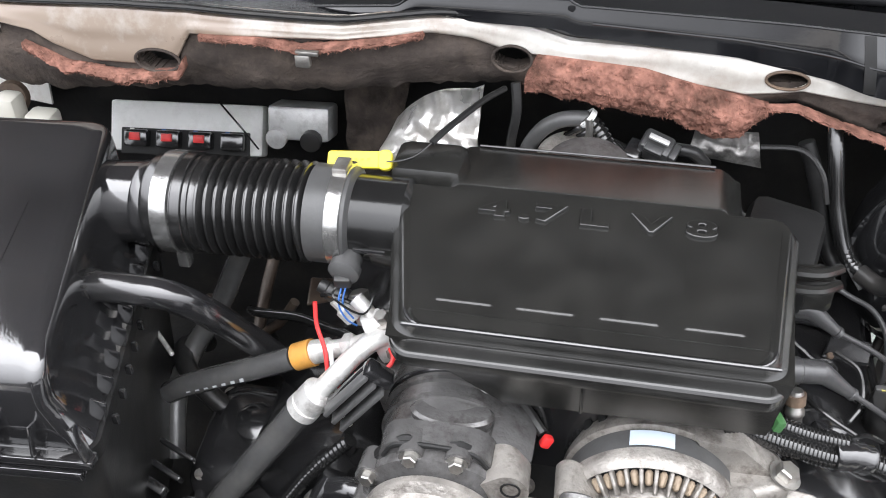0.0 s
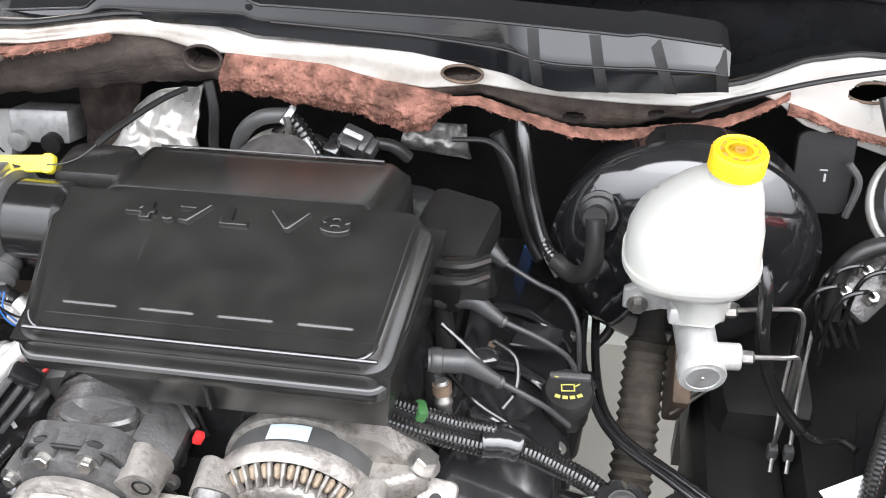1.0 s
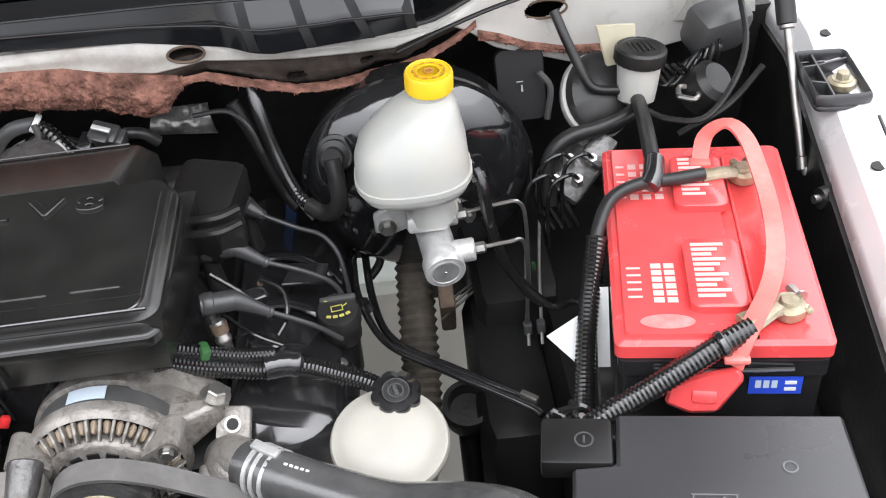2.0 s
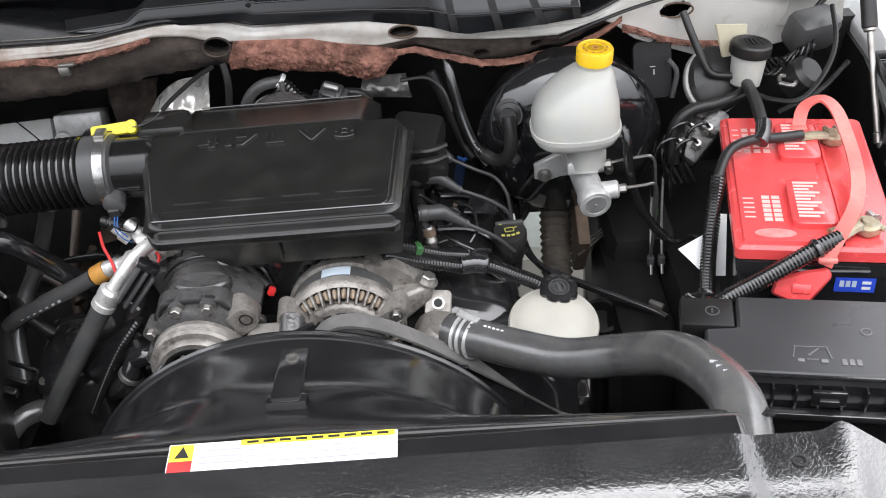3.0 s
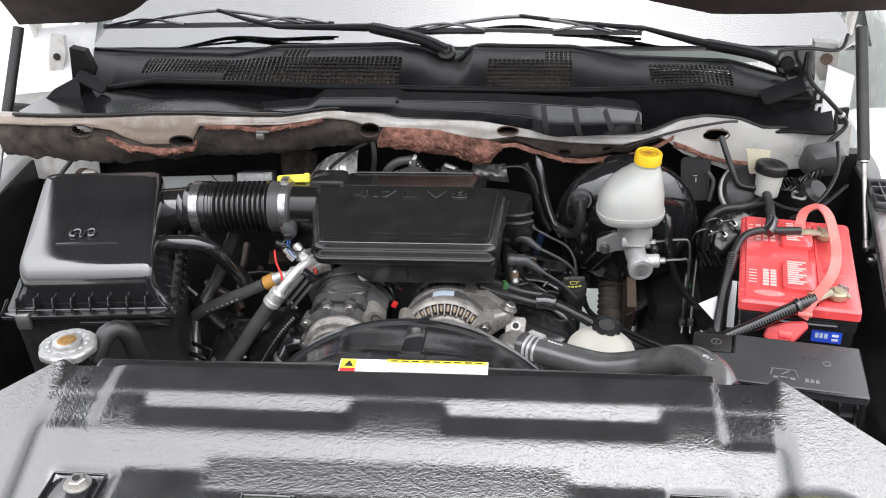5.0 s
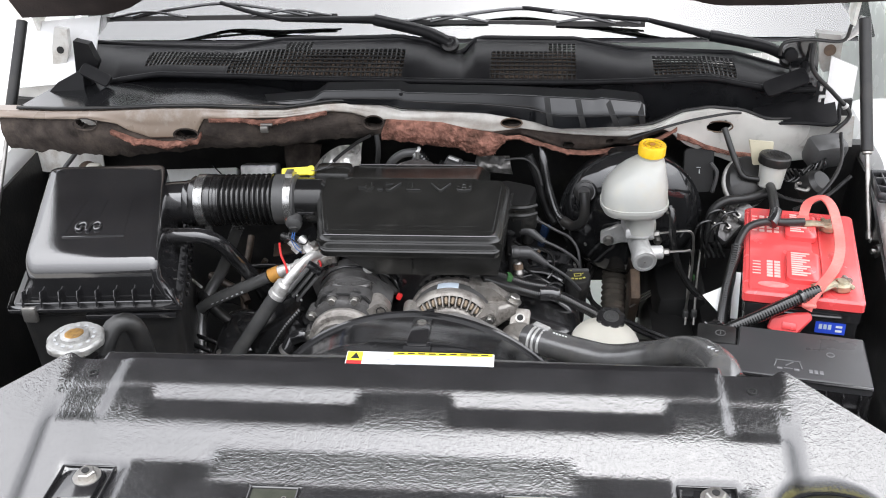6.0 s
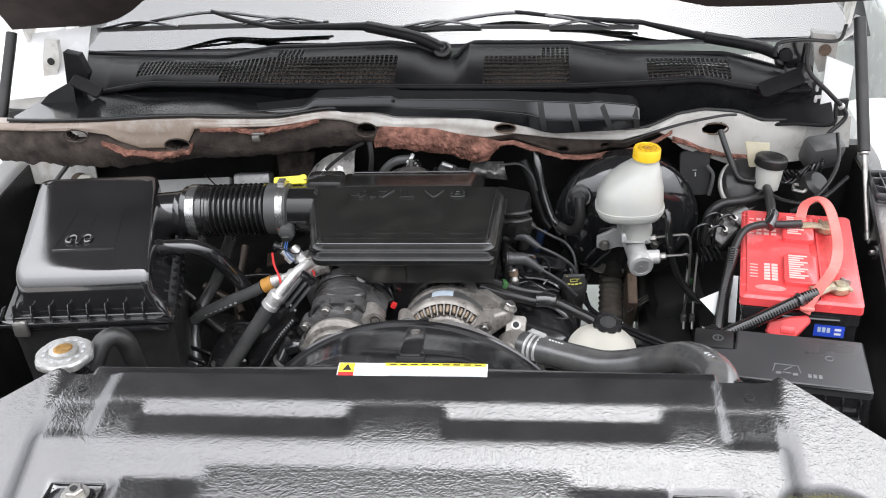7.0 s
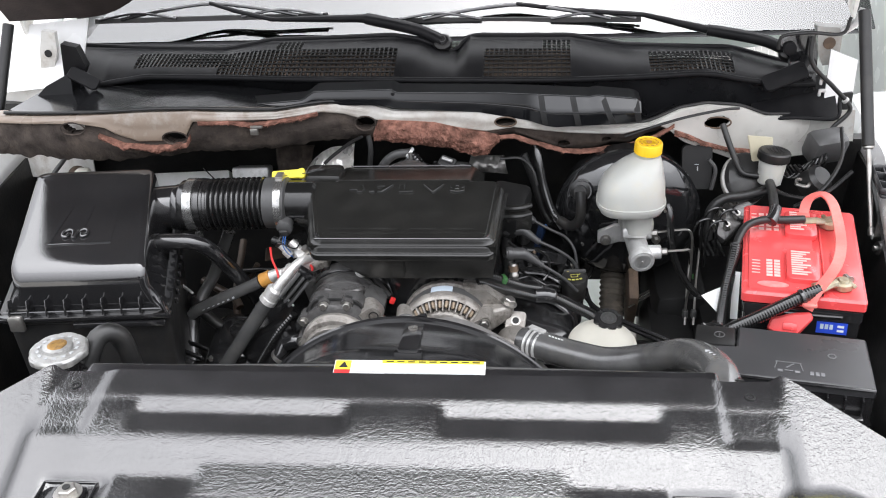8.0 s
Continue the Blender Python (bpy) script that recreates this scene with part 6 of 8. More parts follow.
part("valve_block", box((CX + 0.046, 0.525, CZ + 0.022), (0.046, 0.072, 0.066), 0.012, (0, 24, 0)), CASTDARK, comp)
for bx, bz in ((0.052, 0.050), (0.072, 0.020)):
    part("block_bolt", hexbolt((CX + bx, 0.490, CZ + bz), (0.2, -1, 0.2), 0.006, 0.006), STEEL, comp)
part("rear_head", box((CX - 0.042, 0.590, CZ + 0.022), (0.080, 0.05, 0.070), 0.018, (0, -14, 0)), CASTDARK, comp)

lines = thing("ac_lines", (-0.16, 0.58, 1.1), "alloy air conditioning lines with black hoses and fittings", "pipe")
part("suction_hose", tube([(-0.365, 0.590, 1.045), (-0.345, 0.588, 1.060), (-0.300, 0.588, 1.083), (-0.250, 0.590, 1.105), (-0.225, 0.591, 1.117)], 0.0118, 14, 0.008), HOSEGREY, lines, "black printed rubber hose")
for k in range(7):
    x = -0.336 + 0.010 * k
    part("print", box((x, 0.5768, 1.0655 + 0.0043 * k), (0.0045, 0.0010, 0.0036), 0, (-30, -24, 0)), GREYINK, lines)
part("tape", tube([(-0.222, 0.591, 1.1185), (-0.204, 0.592, 1.127)], 0.0136, 16, 0.006), ORANGE, lines, "orange tape band")
part("suction_collar", cyl((-0.205, 0.592, 1.1265), (-0.186, 0.5925, 1.1345), 0.0118, 0.0108, 20), PIPEALU, lines)
part("suction_pipe", tube([(-0.190, 0.592, 1.133), (-0.172, 0.592, 1.139), (-0.156, 0.590, 1.148), (-0.140, 0.588, 1.160), (-0.128, 0.590, 1.166)], 0.0086, 14, 0.006), PIPEALU, lines)
part("pipe_nut", lathe([(0.0105, 0), (0.0125, 0.002), (0.0125, 0.010), (0.0100, 0.012)], (-0.172, 0.592, 1.139), (1, -0.1, 0.5), 6), PIPEALU, lines)
part("discharge_hose", tube([(-0.318, 0.510, 0.94), (-0.288, 0.516, 0.985), (-0.250, 0.522, 1.040), (-0.210, 0.530, 1.096), (-0.195, 0.533, 1.118)], 0.0138, 14, 0.008), HOSEGREY, lines, "black rubber hose")
part("ferrule", lathe([(0.0142, 0), (0.0158, 0.001), (0.0158, 0.010), (0.0148, 0.011), (0.0148, 0.017), (0.0158, 0.018), (0.0158, 0.030), (0.0120, 0.034)], (-0.199, 0.531, 1.112), (0.62, 0.12, 0.78), 24), PIPEALU, lines, "bare alloy ferrule")
part("discharge_pipe", tube([(-0.180, 0.536, 1.136), (-0.165, 0.545, 1.152), (-0.150, 0.558, 1.166), (-0.134, 0.572, 1.174), (-0.118, 0.585, 1.172)], 0.0090, 14, 0.006), PIPEALU, lines)
part("manifold", join(box((-0.124, 0.590, 1.160), (0.034, 0.036, 0.024), 0.005, (0, -18, 20)), box((-0.138, 0.588, 1.172), (0.022, 0.022, 0.030), 0.004, (8, -22, 30))), PIPEALU, lines)
part("manifold_bolt", hexbolt((-0.130, 0.584, 1.186), (-0.3, -0.3, 1), 0.007, 0.010), STEEL, lines)
part("link_pipe", tube([(-0.142, 0.590, 1.178), (-0.150, 0.594, 1.188), (-0.160, 0.598, 1.196)], 0.0072, 12, 0.004), PIPEALU, lines)
part("service_port", lathe([(0.008, 0), (0.008, 0.018), (0.010, 0.020), (0.010, 0.030), (0.006, 0.032)], (-0.155, 0.606, 1.160), (-0.3, 0.4, 0.9), 16), STEEL, lines)
part("switch", lathe([(0.011, 0), (0.011, 0.014), (0.008, 0.016), (0.008, 0.026)], (-0.164, 0.606, 1.166), (-0.7, 0.1, 0.7), 8), PIPEALU, lines)
part("dark_fitting", lathe([(0.010, 0), (0.010, 0.02), (0.007, 0.022), (0.007, 0.030)], (-0.172, 0.612, 1.180), (-0.8, 0.2, 0.25), 14), RUBBER, lines)
PM = Matrix.Translation((-0.140, 0.526, 1.152)) @ pose(0, 0, 0, 0, -49, 12)
part("pressure_plug", moved(join(box((0, 0.004, 0), (0.066, 0.010, 0.026), 0.003), box((0.028, 0.0, 0), (0.012, 0.018, 0.028), 0.003)), PM), BLACK, lines, "black finned connector")
for k in range(3):
    part("plug_fin", moved(box((-0.004 - 0.003 * k, -0.006, 0.011 - 0.011 * k), (0.060, 0.012, 0.0045), 0.0012), PM), GREYRUB, lines)
part("red_wire", tube([(-0.200, 0.600, 1.184), (-0.197, 0.590, 1.165), (-0.186, 0.575, 1.148), (-0.178, 0.556, 1.128), (-0.165, 0.545, 1.135)], 0.0021, 8, 0.005), REDWIRE, lines, "red wire")
part("red_wire", tube([(-0.125, 0.575, 1.165), (-0.118, 0.562, 1.160), (-0.128, 0.552, 1.152), (-0.15, 0.548, 1.150)], 0.0021, 8, 0.005), REDWIRE, lines, "red wire")
part("white_wire", tube([(-0.180, 0.575, 1.15), (-0.172, 0.552, 1.138), (-0.162, 0.535, 1.118), (-0.150, 0.525, 1.108)], 0.0020, 6, 0.005), WHITE, lines, "white wire")
part("dark_wire", tube([(-0.197, 0.612, 1.182), (-0.185, 0.604, 1.190), (-0.165, 0.602, 1.186)], 0.0022, 8, 0.004), CONDUIT, lines)
lower = thing("lower_hoses", (-0.25, 0.6, 0.75), "dark hoses and conduit low beside the compressor", "hose")
part("conduit", tube([(-0.15, 0.520, 1.095), (-0.185, 0.515, 1.055), (-0.215, 0.510, 1.01), (-0.25, 0.505, 0.95)], 0.007, 10, 0.003, 0.0012), CONDUIT, lower)
part("hose", tube([(-0.315, 0.722, 1.15), (-0.329, 0.717, 1.12), (-0.356, 0.708, 1.06), (-0.381, 0.682, 1.02), (-0.392, 0.645, 0.985), (-0.385, 0.60, 0.93)], 0.0125, 12, 0.008), HOSEGREY, lower)
part("pipe", tube([(-0.41, 0.785, 1.00), (-0.391, 0.769, 1.0), (-0.356, 0.743, 1.0), (-0.325, 0.717, 1.0), (-0.312, 0.700, 0.99)], 0.0085, 10, 0.008), OLDPIPE, lower, "rusty brown pipe")
part("pipe", tube([(-0.328, 0.83, 1.07), (-0.328, 0.802, 1.05), (-0.329, 0.774, 1.03), (-0.325, 0.724, 1.0), (-0.32, 0.70, 0.97)], 0.0075, 10, 0.008), OLDPIPE, lower, "rusty brown pipe")
part("pipe", tube([(-0.326, 0.719, 1.0), (-0.304, 0.714, 1.03), (-0.281, 0.698, 1.06), (-0.262, 0.70, 1.09)], 0.0055, 10, 0.006), OLDPIPE, lower, "rusty brown pipe")
part("hose", tube([(-0.315, 0.70, 1.07), (-0.292, 0.687, 1.08), (-0.25, 0.677, 1.09), (-0.212, 0.656, 1.10), (-0.180, 0.634, 1.112), (-0.15, 0.61, 1.10)], 0.0055, 10, 0.006), CONDUIT, lower)
part("bracket", prism([(-0.020, -0.012), (0.022, -0.008), (0.016, 0.016), (-0.010, 0.020)], -0.002, 0.002, pose(-0.225, 0.690, 1.115, 25, 10, 30)), OLDPIPE, lower, "rusty bracket")
part("elbow", tube([(-0.165, 0.50, 1.045), (-0.14, 0.495, 1.055), (-0.125, 0.50, 1.03), (-0.125, 0.51, 0.99)], 0.013, 12, 0.006), BLACK, lower)
part("rod", cyl((-0.400, 0.644, 1.08), (-0.364, 0.609, 1.08), 0.0026), PIPEALU, lower)
for p0, p1, thick in (((-0.385, 0.521, 1.0), (-0.341, 0.504, 0.995), 0.010), ((-0.374, 0.537, 1.0), (-0.333, 0.522, 0.995), 0.006), ((-0.361, 0.559, 1.0), (-0.338, 0.550, 0.998), 0.005)):
    mid = (Vector(p0) + Vector(p1)) / 2
    part("fin", box(mid, (0.045, thick, 0.012), 0.002, (20, 6, -21)), BLACK, lower)

pump = thing("pump_housing", (-0.268, 0.591, 0.8), "glossy black pump housing low beside the compressor", "housing")
PX, PY = -0.268, 0.591
part("body", loft([[(x, y, 0.86) for x, y in rrect(PX - 0.075, PX + 0.055, PY - 0.06, PY + 0.07, 0.03)], [(x, y, 0.975 + 0.25 * (y - PY)) for x, y in rrect(PX - 0.075, PX + 0.055, PY - 0.06, PY + 0.07, 0.03)],
                   [(x, y, 0.992 + 0.25 * (y - PY)) for x, y in rrect(PX - 0.066, PX + 0.046, PY - 0.05, PY + 0.06, 0.03)], [(x, y, 0.998 + 0.25 * (y - PY)) for x, y in rrect(PX - 0.05, PX + 0.03, PY - 0.035, PY + 0.045, 0.025)]]), BLACK, pump, sharp=60)
part("cap", lathe([(0.020, 0), (0.022, 0.003), (0.022, 0.012), (0.016, 0.016)], (PX - 0.012, PY + 0.012, 0.998), (0, -0.25, 1), 24), BLACK, pump)
for k in range(4):
    part("bolt", hexbolt((PX + (-0.058 if k % 2 else 0.040), PY + (-0.042 if k < 2 else 0.052), 0.985 + (-0.01 if k < 2 else 0.013)), (0, -0.25, 1), 0.005, 0.005), STEEL, pump)
part("outlet", tube([(PX + 0.03, PY - 0.05, 0.96), (PX + 0.06, PY - 0.075, 0.98), (PX + 0.085, PY - 0.085, 1.01), (PX + 0.10, PY - 0.07, 1.04)], 0.015, 14, 0.006), BLACK, pump)
part("outlet_clamp", lathe([(0.0155, 0), (0.017, 0.001), (0.017, 0.007), (0.0155, 0.008)], (PX + 0.083, PY - 0.085, 1.008), (0.6, 0.1, 0.8), 20), STEEL, pump)
part("drain_hose", tube([(PX - 0.05, PY - 0.05, 0.93), (PX - 0.09, PY - 0.08, 0.94), (PX - 0.13, PY - 0.12, 0.90), (PX - 0.16, PY - 0.15, 0.84)], 0.016, 14, 0.008), HOSEGREY, pump)
part("feed_hose", tube([(PX - 0.05, PY + 0.03, 0.99), (PX - 0.10, PY + 0.05, 1.02), (PX - 0.13, PY + 0.10, 1.01), (PX - 0.14, PY + 0.17, 0.95)], 0.011, 12, 0.008), RUBBER, pump)

# ---- thermostat housing and upper hose ----
thermo = thing("thermostat_housing", (0.235, 0.50, 1.05), "cast alloy thermostat outlet with bolt flange", "thermostat housing")
part("body", lathe([(0.022, 0), (0.026, 0.004), (0.028, 0.02), (0.026, 0.035), (0.022, 0.04)], (0.222, 0.495, 1.055), (0.7, -0.6, 0.15), 28), CAST, thermo)
part("elbow", tube([(0.228, 0.512, 1.03), (0.228, 0.502, 1.055), (0.240, 0.488, 1.068), (0.262, 0.470, 1.073)], 0.024, 20, 0.006), CAST, thermo)
part("flange", prism(rrect(-0.017, 0.017, -0.018, 0.018, 0.006), -0.004, 0.004, pose(0.238, 0.522, 1.082, 38, 0, -8)), CAST, thermo)
part("flange_hole", lathe([(0.0085, 0), (0.0085, 0.0015), (0.006, 0.0018), (0.0055, 0.0008)], (0.238, 0.519, 1.0858), (0, -0.62, 0.79), 18), STEEL, thermo)
part("flange_eye", lathe([(0.0055, 0), (0.0055, 0.0016)], (0.238, 0.519, 1.0858), (0, -0.62, 0.79), 14), SCREEN, thermo)
part("boss", cyl((0.212, 0.462, 1.062), (0.214, 0.485, 1.066), 0.010), CAST, thermo)
hose = thing("radiator_hose", (0.40, 0.40, 1.0), "thick black upper radiator hose with spring clamp", "hose")
part("hose", tube([(0.252, 0.476, 1.073), (0.285, 0.452, 1.080), (0.335, 0.420, 1.086), (0.390, 0.385, 1.098), (0.452, 0.345, 1.135), (0.492, 0.290, 1.182), (0.512, 0.220, 1.218), (0.516, 0.15, 1.245), (0.512, 0.10, 1.24)], 0.0245, 22, 0.008), HOSEGREY, hose)
for k, off in enumerate((0.0, 0.009, 0.020)):
    part("clamp_band", lathe([(0.0246, 0), (0.0266, 0.0006), (0.0266, 0.0046), (0.0246, 0.0052)], Vector((0.264, 0.4675, 1.0758)) + Vector((0.0080, -0.0058, 0.0007)) * (off / 0.01), (0.8, -0.58, 0.08), 30), ALU, hose, "bright spring clamp")
part("clamp_ear", box((0.276, 0.466, 1.1045), (0.030, 0.010, 0.005), 0.0015, (0, 0, -36)), ALU, hose)
for k in range(5):
    part("print", box((0.296 + 0.005 * k, 0.4425 - 0.0028 * k, 1.1075), (0.0034, 0.0022, 0.0012), 0, (0, 0, -32)), WHITE, hose)
for k in range(3):
    part("print", box((0.509 + 0.003 * k, 0.205 - 0.012 * k, 1.2495 + 0.005 * k), (0.013, 0.003, 0.0012), 0, (20, 0, -12)), GREYINK, hose)

# ---- power steering reservoir ----
psr = thing("steering_reservoir", (0.388, 0.510, 0.92), "cream plastic power steering reservoir with black cap", "reservoir")
PSA = (0.06, -0.22, 1.0)
part("body", lathe([(0.046, -0.09), (0.050, -0.02), (0.053, -0.012), (0.0575, -0.010), (0.0595, -0.005), (0.0595, 0.0), (0.0575, 0.0035), (0.0555, 0.004), (0.050, 0.009), (0.038, 0.0155), (0.022, 0.020)], (0.386, 0.508, 1.046), PSA, 48), CREAM, psr)
pcap = part("cap", lathe([(0.016, -0.006), (0.018, 0.0), (0.025, 0.004), (0.026, 0.006), (0.026, 0.018), (0.024, 0.021), (0.017, 0.022), (0.016, 0.0205), (0.001, 0.0205)], (0.396, 0.549, 1.056), PSA, 48, 8, 0.14), BLACK, psr, "black lobed cap")
capm = Matrix.Translation(Vector((0.396, 0.549, 1.056)) + Vector(PSA).normalized() * 0.0212) @ frame_to(PSA)
part("cap_mark", moved(join(lathe([(0.0085, 0), (0.0085, 0.001), (0.0068, 0.001), (0.0066, 0)], (0, 0, 0), seg=20), box((0, 0, 0.0004), (0.004, 0.012, 0.001), 0), lathe([(0.014, 0), (0.014, 0.0008), (0.0128, 0.0008), (0.0126, 0)], (0, 0, 0), seg=28)), capm), GREYRUB, pcap)
part("bracket", box((0.39, 0.50, 0.93), (0.08, 0.06, 0.03), 0.006), BLACK, psr)

# ---- brake booster, master cylinder and reservoir ----
BX, BY, BZ, BR = 0.447, 0.845, 1.112, 0.135
booster = thing("brake_booster", (BX, 0.88, BZ - BR), "glossy black steel brake booster drum on the firewall", "brake booster")
part("shell", lathe([(0.030, 0), (0.040, 0.004), (0.060, 0.008), (0.085, 0.012), (0.110, 0.020), (0.126, 0.034), (BR, 0.050), (BR + 0.002, 0.054), (BR + 0.002, 0.060), (BR, 0.064), (BR - 0.004, 0.10), (0.08, 0.115)],
                    (BX, 0.800, BZ + 0.004), (0, 1, 0.05), 64), DRUM, booster)
part("rim", lathe([(BR + 0.001, 0), (BR + 0.0055, 0.001), (BR + 0.0055, 0.007), (BR + 0.001, 0.008)], (BX, 0.851, BZ + 0.0065), (0, 1, 0.05), 64), DRUM, booster)
valve_ = part("check_valve", lathe([(0.022, 0), (0.022, 0.004), (0.018, 0.006), (0.018, 0.016), (0.012, 0.018), (0.012, 0.03)], (0.357, 0.822, 1.186), (-0.15, -1, 0.35), 22), RUBBER, booster)
part("valve_ring", lathe([(0.019, 0), (0.0195, 0.001), (0.0195, 0.004), (0.019, 0.005)], (0.357, 0.812, 1.189), (-0.15, -1, 0.35), 22), BLACK, valve_)
part("vacuum_elbow", tube([(0.353, 0.795, 1.196), (0.355, 0.785, 1.170), (0.352, 0.785, 1.140), (0.335, 0.795, 1.122), (0.315, 0.812, 1.125)], 0.0100, 14, 0.006), RUBBER, booster, "rubber elbow")
part("vacuum_hose", tube([(0.322, 0.806, 1.122), (0.302, 0.825, 1.135), (0.285, 0.845, 1.180), (0.275, 0.860, 1.23), (0.27, 0.88, 1.26)], 0.0088, 14, 0.0025, 0.0008), BELLOWS, booster)
for k in range(4):
    part("hose_rib", tube([(0.318 - 0.003 * k, 0.800 + 0.004 * k, 1.112 + 0.003 * k), (0.303 - 0.003 * k, 0.815 + 0.004 * k, 1.130 + 0.003 * k), (0.292, 0.835, 1.155)], 0.0022, 6, 0.006), GREYRUB, booster)
part("stud", hexbolt((0.5, 0.80, 1.09), (0, -1, 0), 0.006, 0.01), STEEL, booster)

master = thing("master_cylinder", (0.455, 0.73, 1.10), "grey cast alloy brake master cylinder", "master cylinder")
MA, MB = Vector((0.446, 0.800, 1.135)), Vector((0.463, 0.668, 1.116))
md = (MB - MA).normalized()
part("barrel", lathe([(0.020, 0), (0.021, 0.004), (0.0195, 0.03), (0.0195, 0.11), (0.0215, 0.114), (0.0225, 0.118), (0.0225, 0.132), (0.0215, 0.134), (0.001, 0.1342)], MA, md, 32), ALU, master)
part("face_ring", lathe([(0.0165, 0), (0.017, 0.0006), (0.0155, 0.0008), (0.0152, 0)], MA + md * 0.1343, md, 28), ALU, master)
part("face_pip", lathe([(0.002, 0), (0.0015, 0.001)], MA + md * 0.1343, md, 12), STEEL, master)
part("flange", prism([(-0.052, -0.020), (-0.030, -0.024), (-0.012, -0.018), (0.012, -0.018), (0.030, -0.012), (0.052, -0.010), (0.052, 0.010), (0.030, 0.014), (-0.020, 0.020), (-0.052, 0.004)], -0.005, 0.005, Matrix.Translation((0.440, 0.794, 1.108)) @ pose(0, 0, 0, 90, 0, 0)), ALU, master)
part("bolt", hexbolt((0.403, 0.787, 1.096), (0, -1, 0.1), 0.0075, 0.009), STEEL, master)
part("bolt", hexbolt((0.484, 0.787, 1.112), (0, -1, 0.1), 0.0065, 0.008), STEEL, master)
part("port", lathe([(0.013, 0), (0.013, 0.024), (0.011, 0.026)], (0.472, 0.694, 1.122), (1, 0, 0.05), 20), ALU, master)
part("port", lathe([(0.011, 0), (0.011, 0.020), (0.009, 0.022)], (0.462, 0.745, 1.132), (1, 0, 0.08), 18), ALU, master)
for p, q in (((0.498, 0.694, 1.1235), 1), ((0.484, 0.745, 1.134), 1)):
    part("pipe_nut", lathe([(0.006, 0), (0.0065, 0.001), (0.0065, 0.010), (0.004, 0.012)], p, (1, 0, 0.05), 6), STEEL, master)
part("saddle", box((0.450, 0.735, 1.150), (0.045, 0.060, 0.020), 0.005, (-8, 0, 0)), ALU, master)

res = thing("brake_reservoir", (0.445, 0.73, 1.15), "milky brake fluid reservoir with yellow screw cap", "reservoir")


def res_ring(sx, sy, z, cx=0.442, cy=0.728, p=2.6):
    out = []
    for k in range(40):
        a = 2 * math.pi * k / 40
        c, s = math.cos(a), math.sin(a)
        out.append((cx + sx * math.copysign(abs(c) ** (2 / p), c), cy + sy * math.copysign(abs(s) ** (2 / p), s), z))
    return out


part("tank", loft([res_ring(0.018, 0.030, 1.150, 0.456, 0.735), res_ring(0.026, 0.036, 1.153, 0.456, 0.735), res_ring(0.028, 0.038, 1.186, 0.455, 0.735), res_ring(0.036, 0.042, 1.194, 0.450, 0.732), res_ring(0.056, 0.050, 1.197),
                   res_ring(0.0600, 0.0535, 1.205), res_ring(0.0600, 0.0535, 1.209), res_ring(0.0625, 0.056, 1.2095), res_ring(0.0625, 0.056, 1.2155), res_ring(0.0605, 0.054, 1.216), res_ring(0.0595, 0.053, 1.236, 0.442, 0.729),
                   res_ring(0.056, 0.050, 1.252, 0.445, 0.731), res_ring(0.048, 0.044, 1.267, 0.450, 0.733), res_ring(0.038, 0.036, 1.281, 0.458, 0.736), res_ring(0.028, 0.027, 1.291, 0.465, 0.739), res_ring(0.0215, 0.0215, 1.295, 0.468, 0.740, 2.0), res_ring(0.0215, 0.0215, 1.303, 0.469, 0.740, 2.0)]),
     RESIN, res, sharp=55)
ycap = part("cap", lathe([(0.0230, 0), (0.0248, 0.001), (0.0248, 0.018), (0.0232, 0.0205), (0.0222, 0.0205), (0.0212, 0.0195), (0.001, 0.0195)], (0.469, 0.740, 1.301), (0.05, -0.05, 1), 60, 30, 0.03), YELLOW, res, "ribbed yellow cap")
for r in (0.019, 0.013):
    part("cap_ring", lathe([(r, 0), (r, 0.001), (r - 0.0016, 0.001), (r - 0.0018, 0)], (0.470, 0.739, 1.3205), (0.05, -0.05, 1), 30), YELLOW, ycap)
for k in range(10):
    a = 2 * math.pi * k / 10
    part("print", box((0.470 + 0.016 * math.cos(a), 0.739 + 0.016 * math.sin(a), 1.3212 - 0.0008 * math.cos(a)), (0.0045, 0.002, 0.0006), 0, (0, 0, math.degrees(a) + 90)), ORANGE, ycap)
part("cap_symbol", lathe([(0.005, 0), (0.005, 0.0012), (0.0036, 0.0012), (0.0034, 0)], (0.470, 0.739, 1.3208), (0.05, -0.05, 1), 16), ORANGE, ycap)
part("foot", box((0.476, 0.742, 1.158), (0.020, 0.030, 0.022), 0.004), RESIN, res)

pipes = thing("brake_pipes", (0.55, 0.72, 0.95), "thin steel brake pipes beside the master cylinder", "pipe")
part("pipe", tube([(0.505, 0.694, 1.124), (0.535, 0.696, 1.125), (0.552, 0.702, 1.118), (0.556, 0.712, 1.06), (0.552, 0.715, 0.98)], 0.0024, 8, 0.006), STEEL, pipes)
part("pipe", tube([(0.493, 0.746, 1.135), (0.535, 0.750, 1.138), (0.556, 0.752, 1.134), (0.562, 0.752, 1.10), (0.562, 0.75, 1.0)], 0.0024, 8, 0.006), STEEL, pipes)
for dx in (0.0, 0.016):
    part("pipe", tube([(0.568 + dx, 0.80, 1.07), (0.560 + dx, 0.76, 1.02), (0.552 + dx, 0.70, 0.96)], 0.0022, 8, 0.01), STEEL, pipes)
    part("clip", box((0.553 + dx, 0.715, 0.975), (0.010, 0.012, 0.016), 0.002), GREYRUB, pipes)
part("tag", box((0.570, 0.765, 1.028), (0.004, 0.006, 0.010), 0.001), GREEN, pipes)
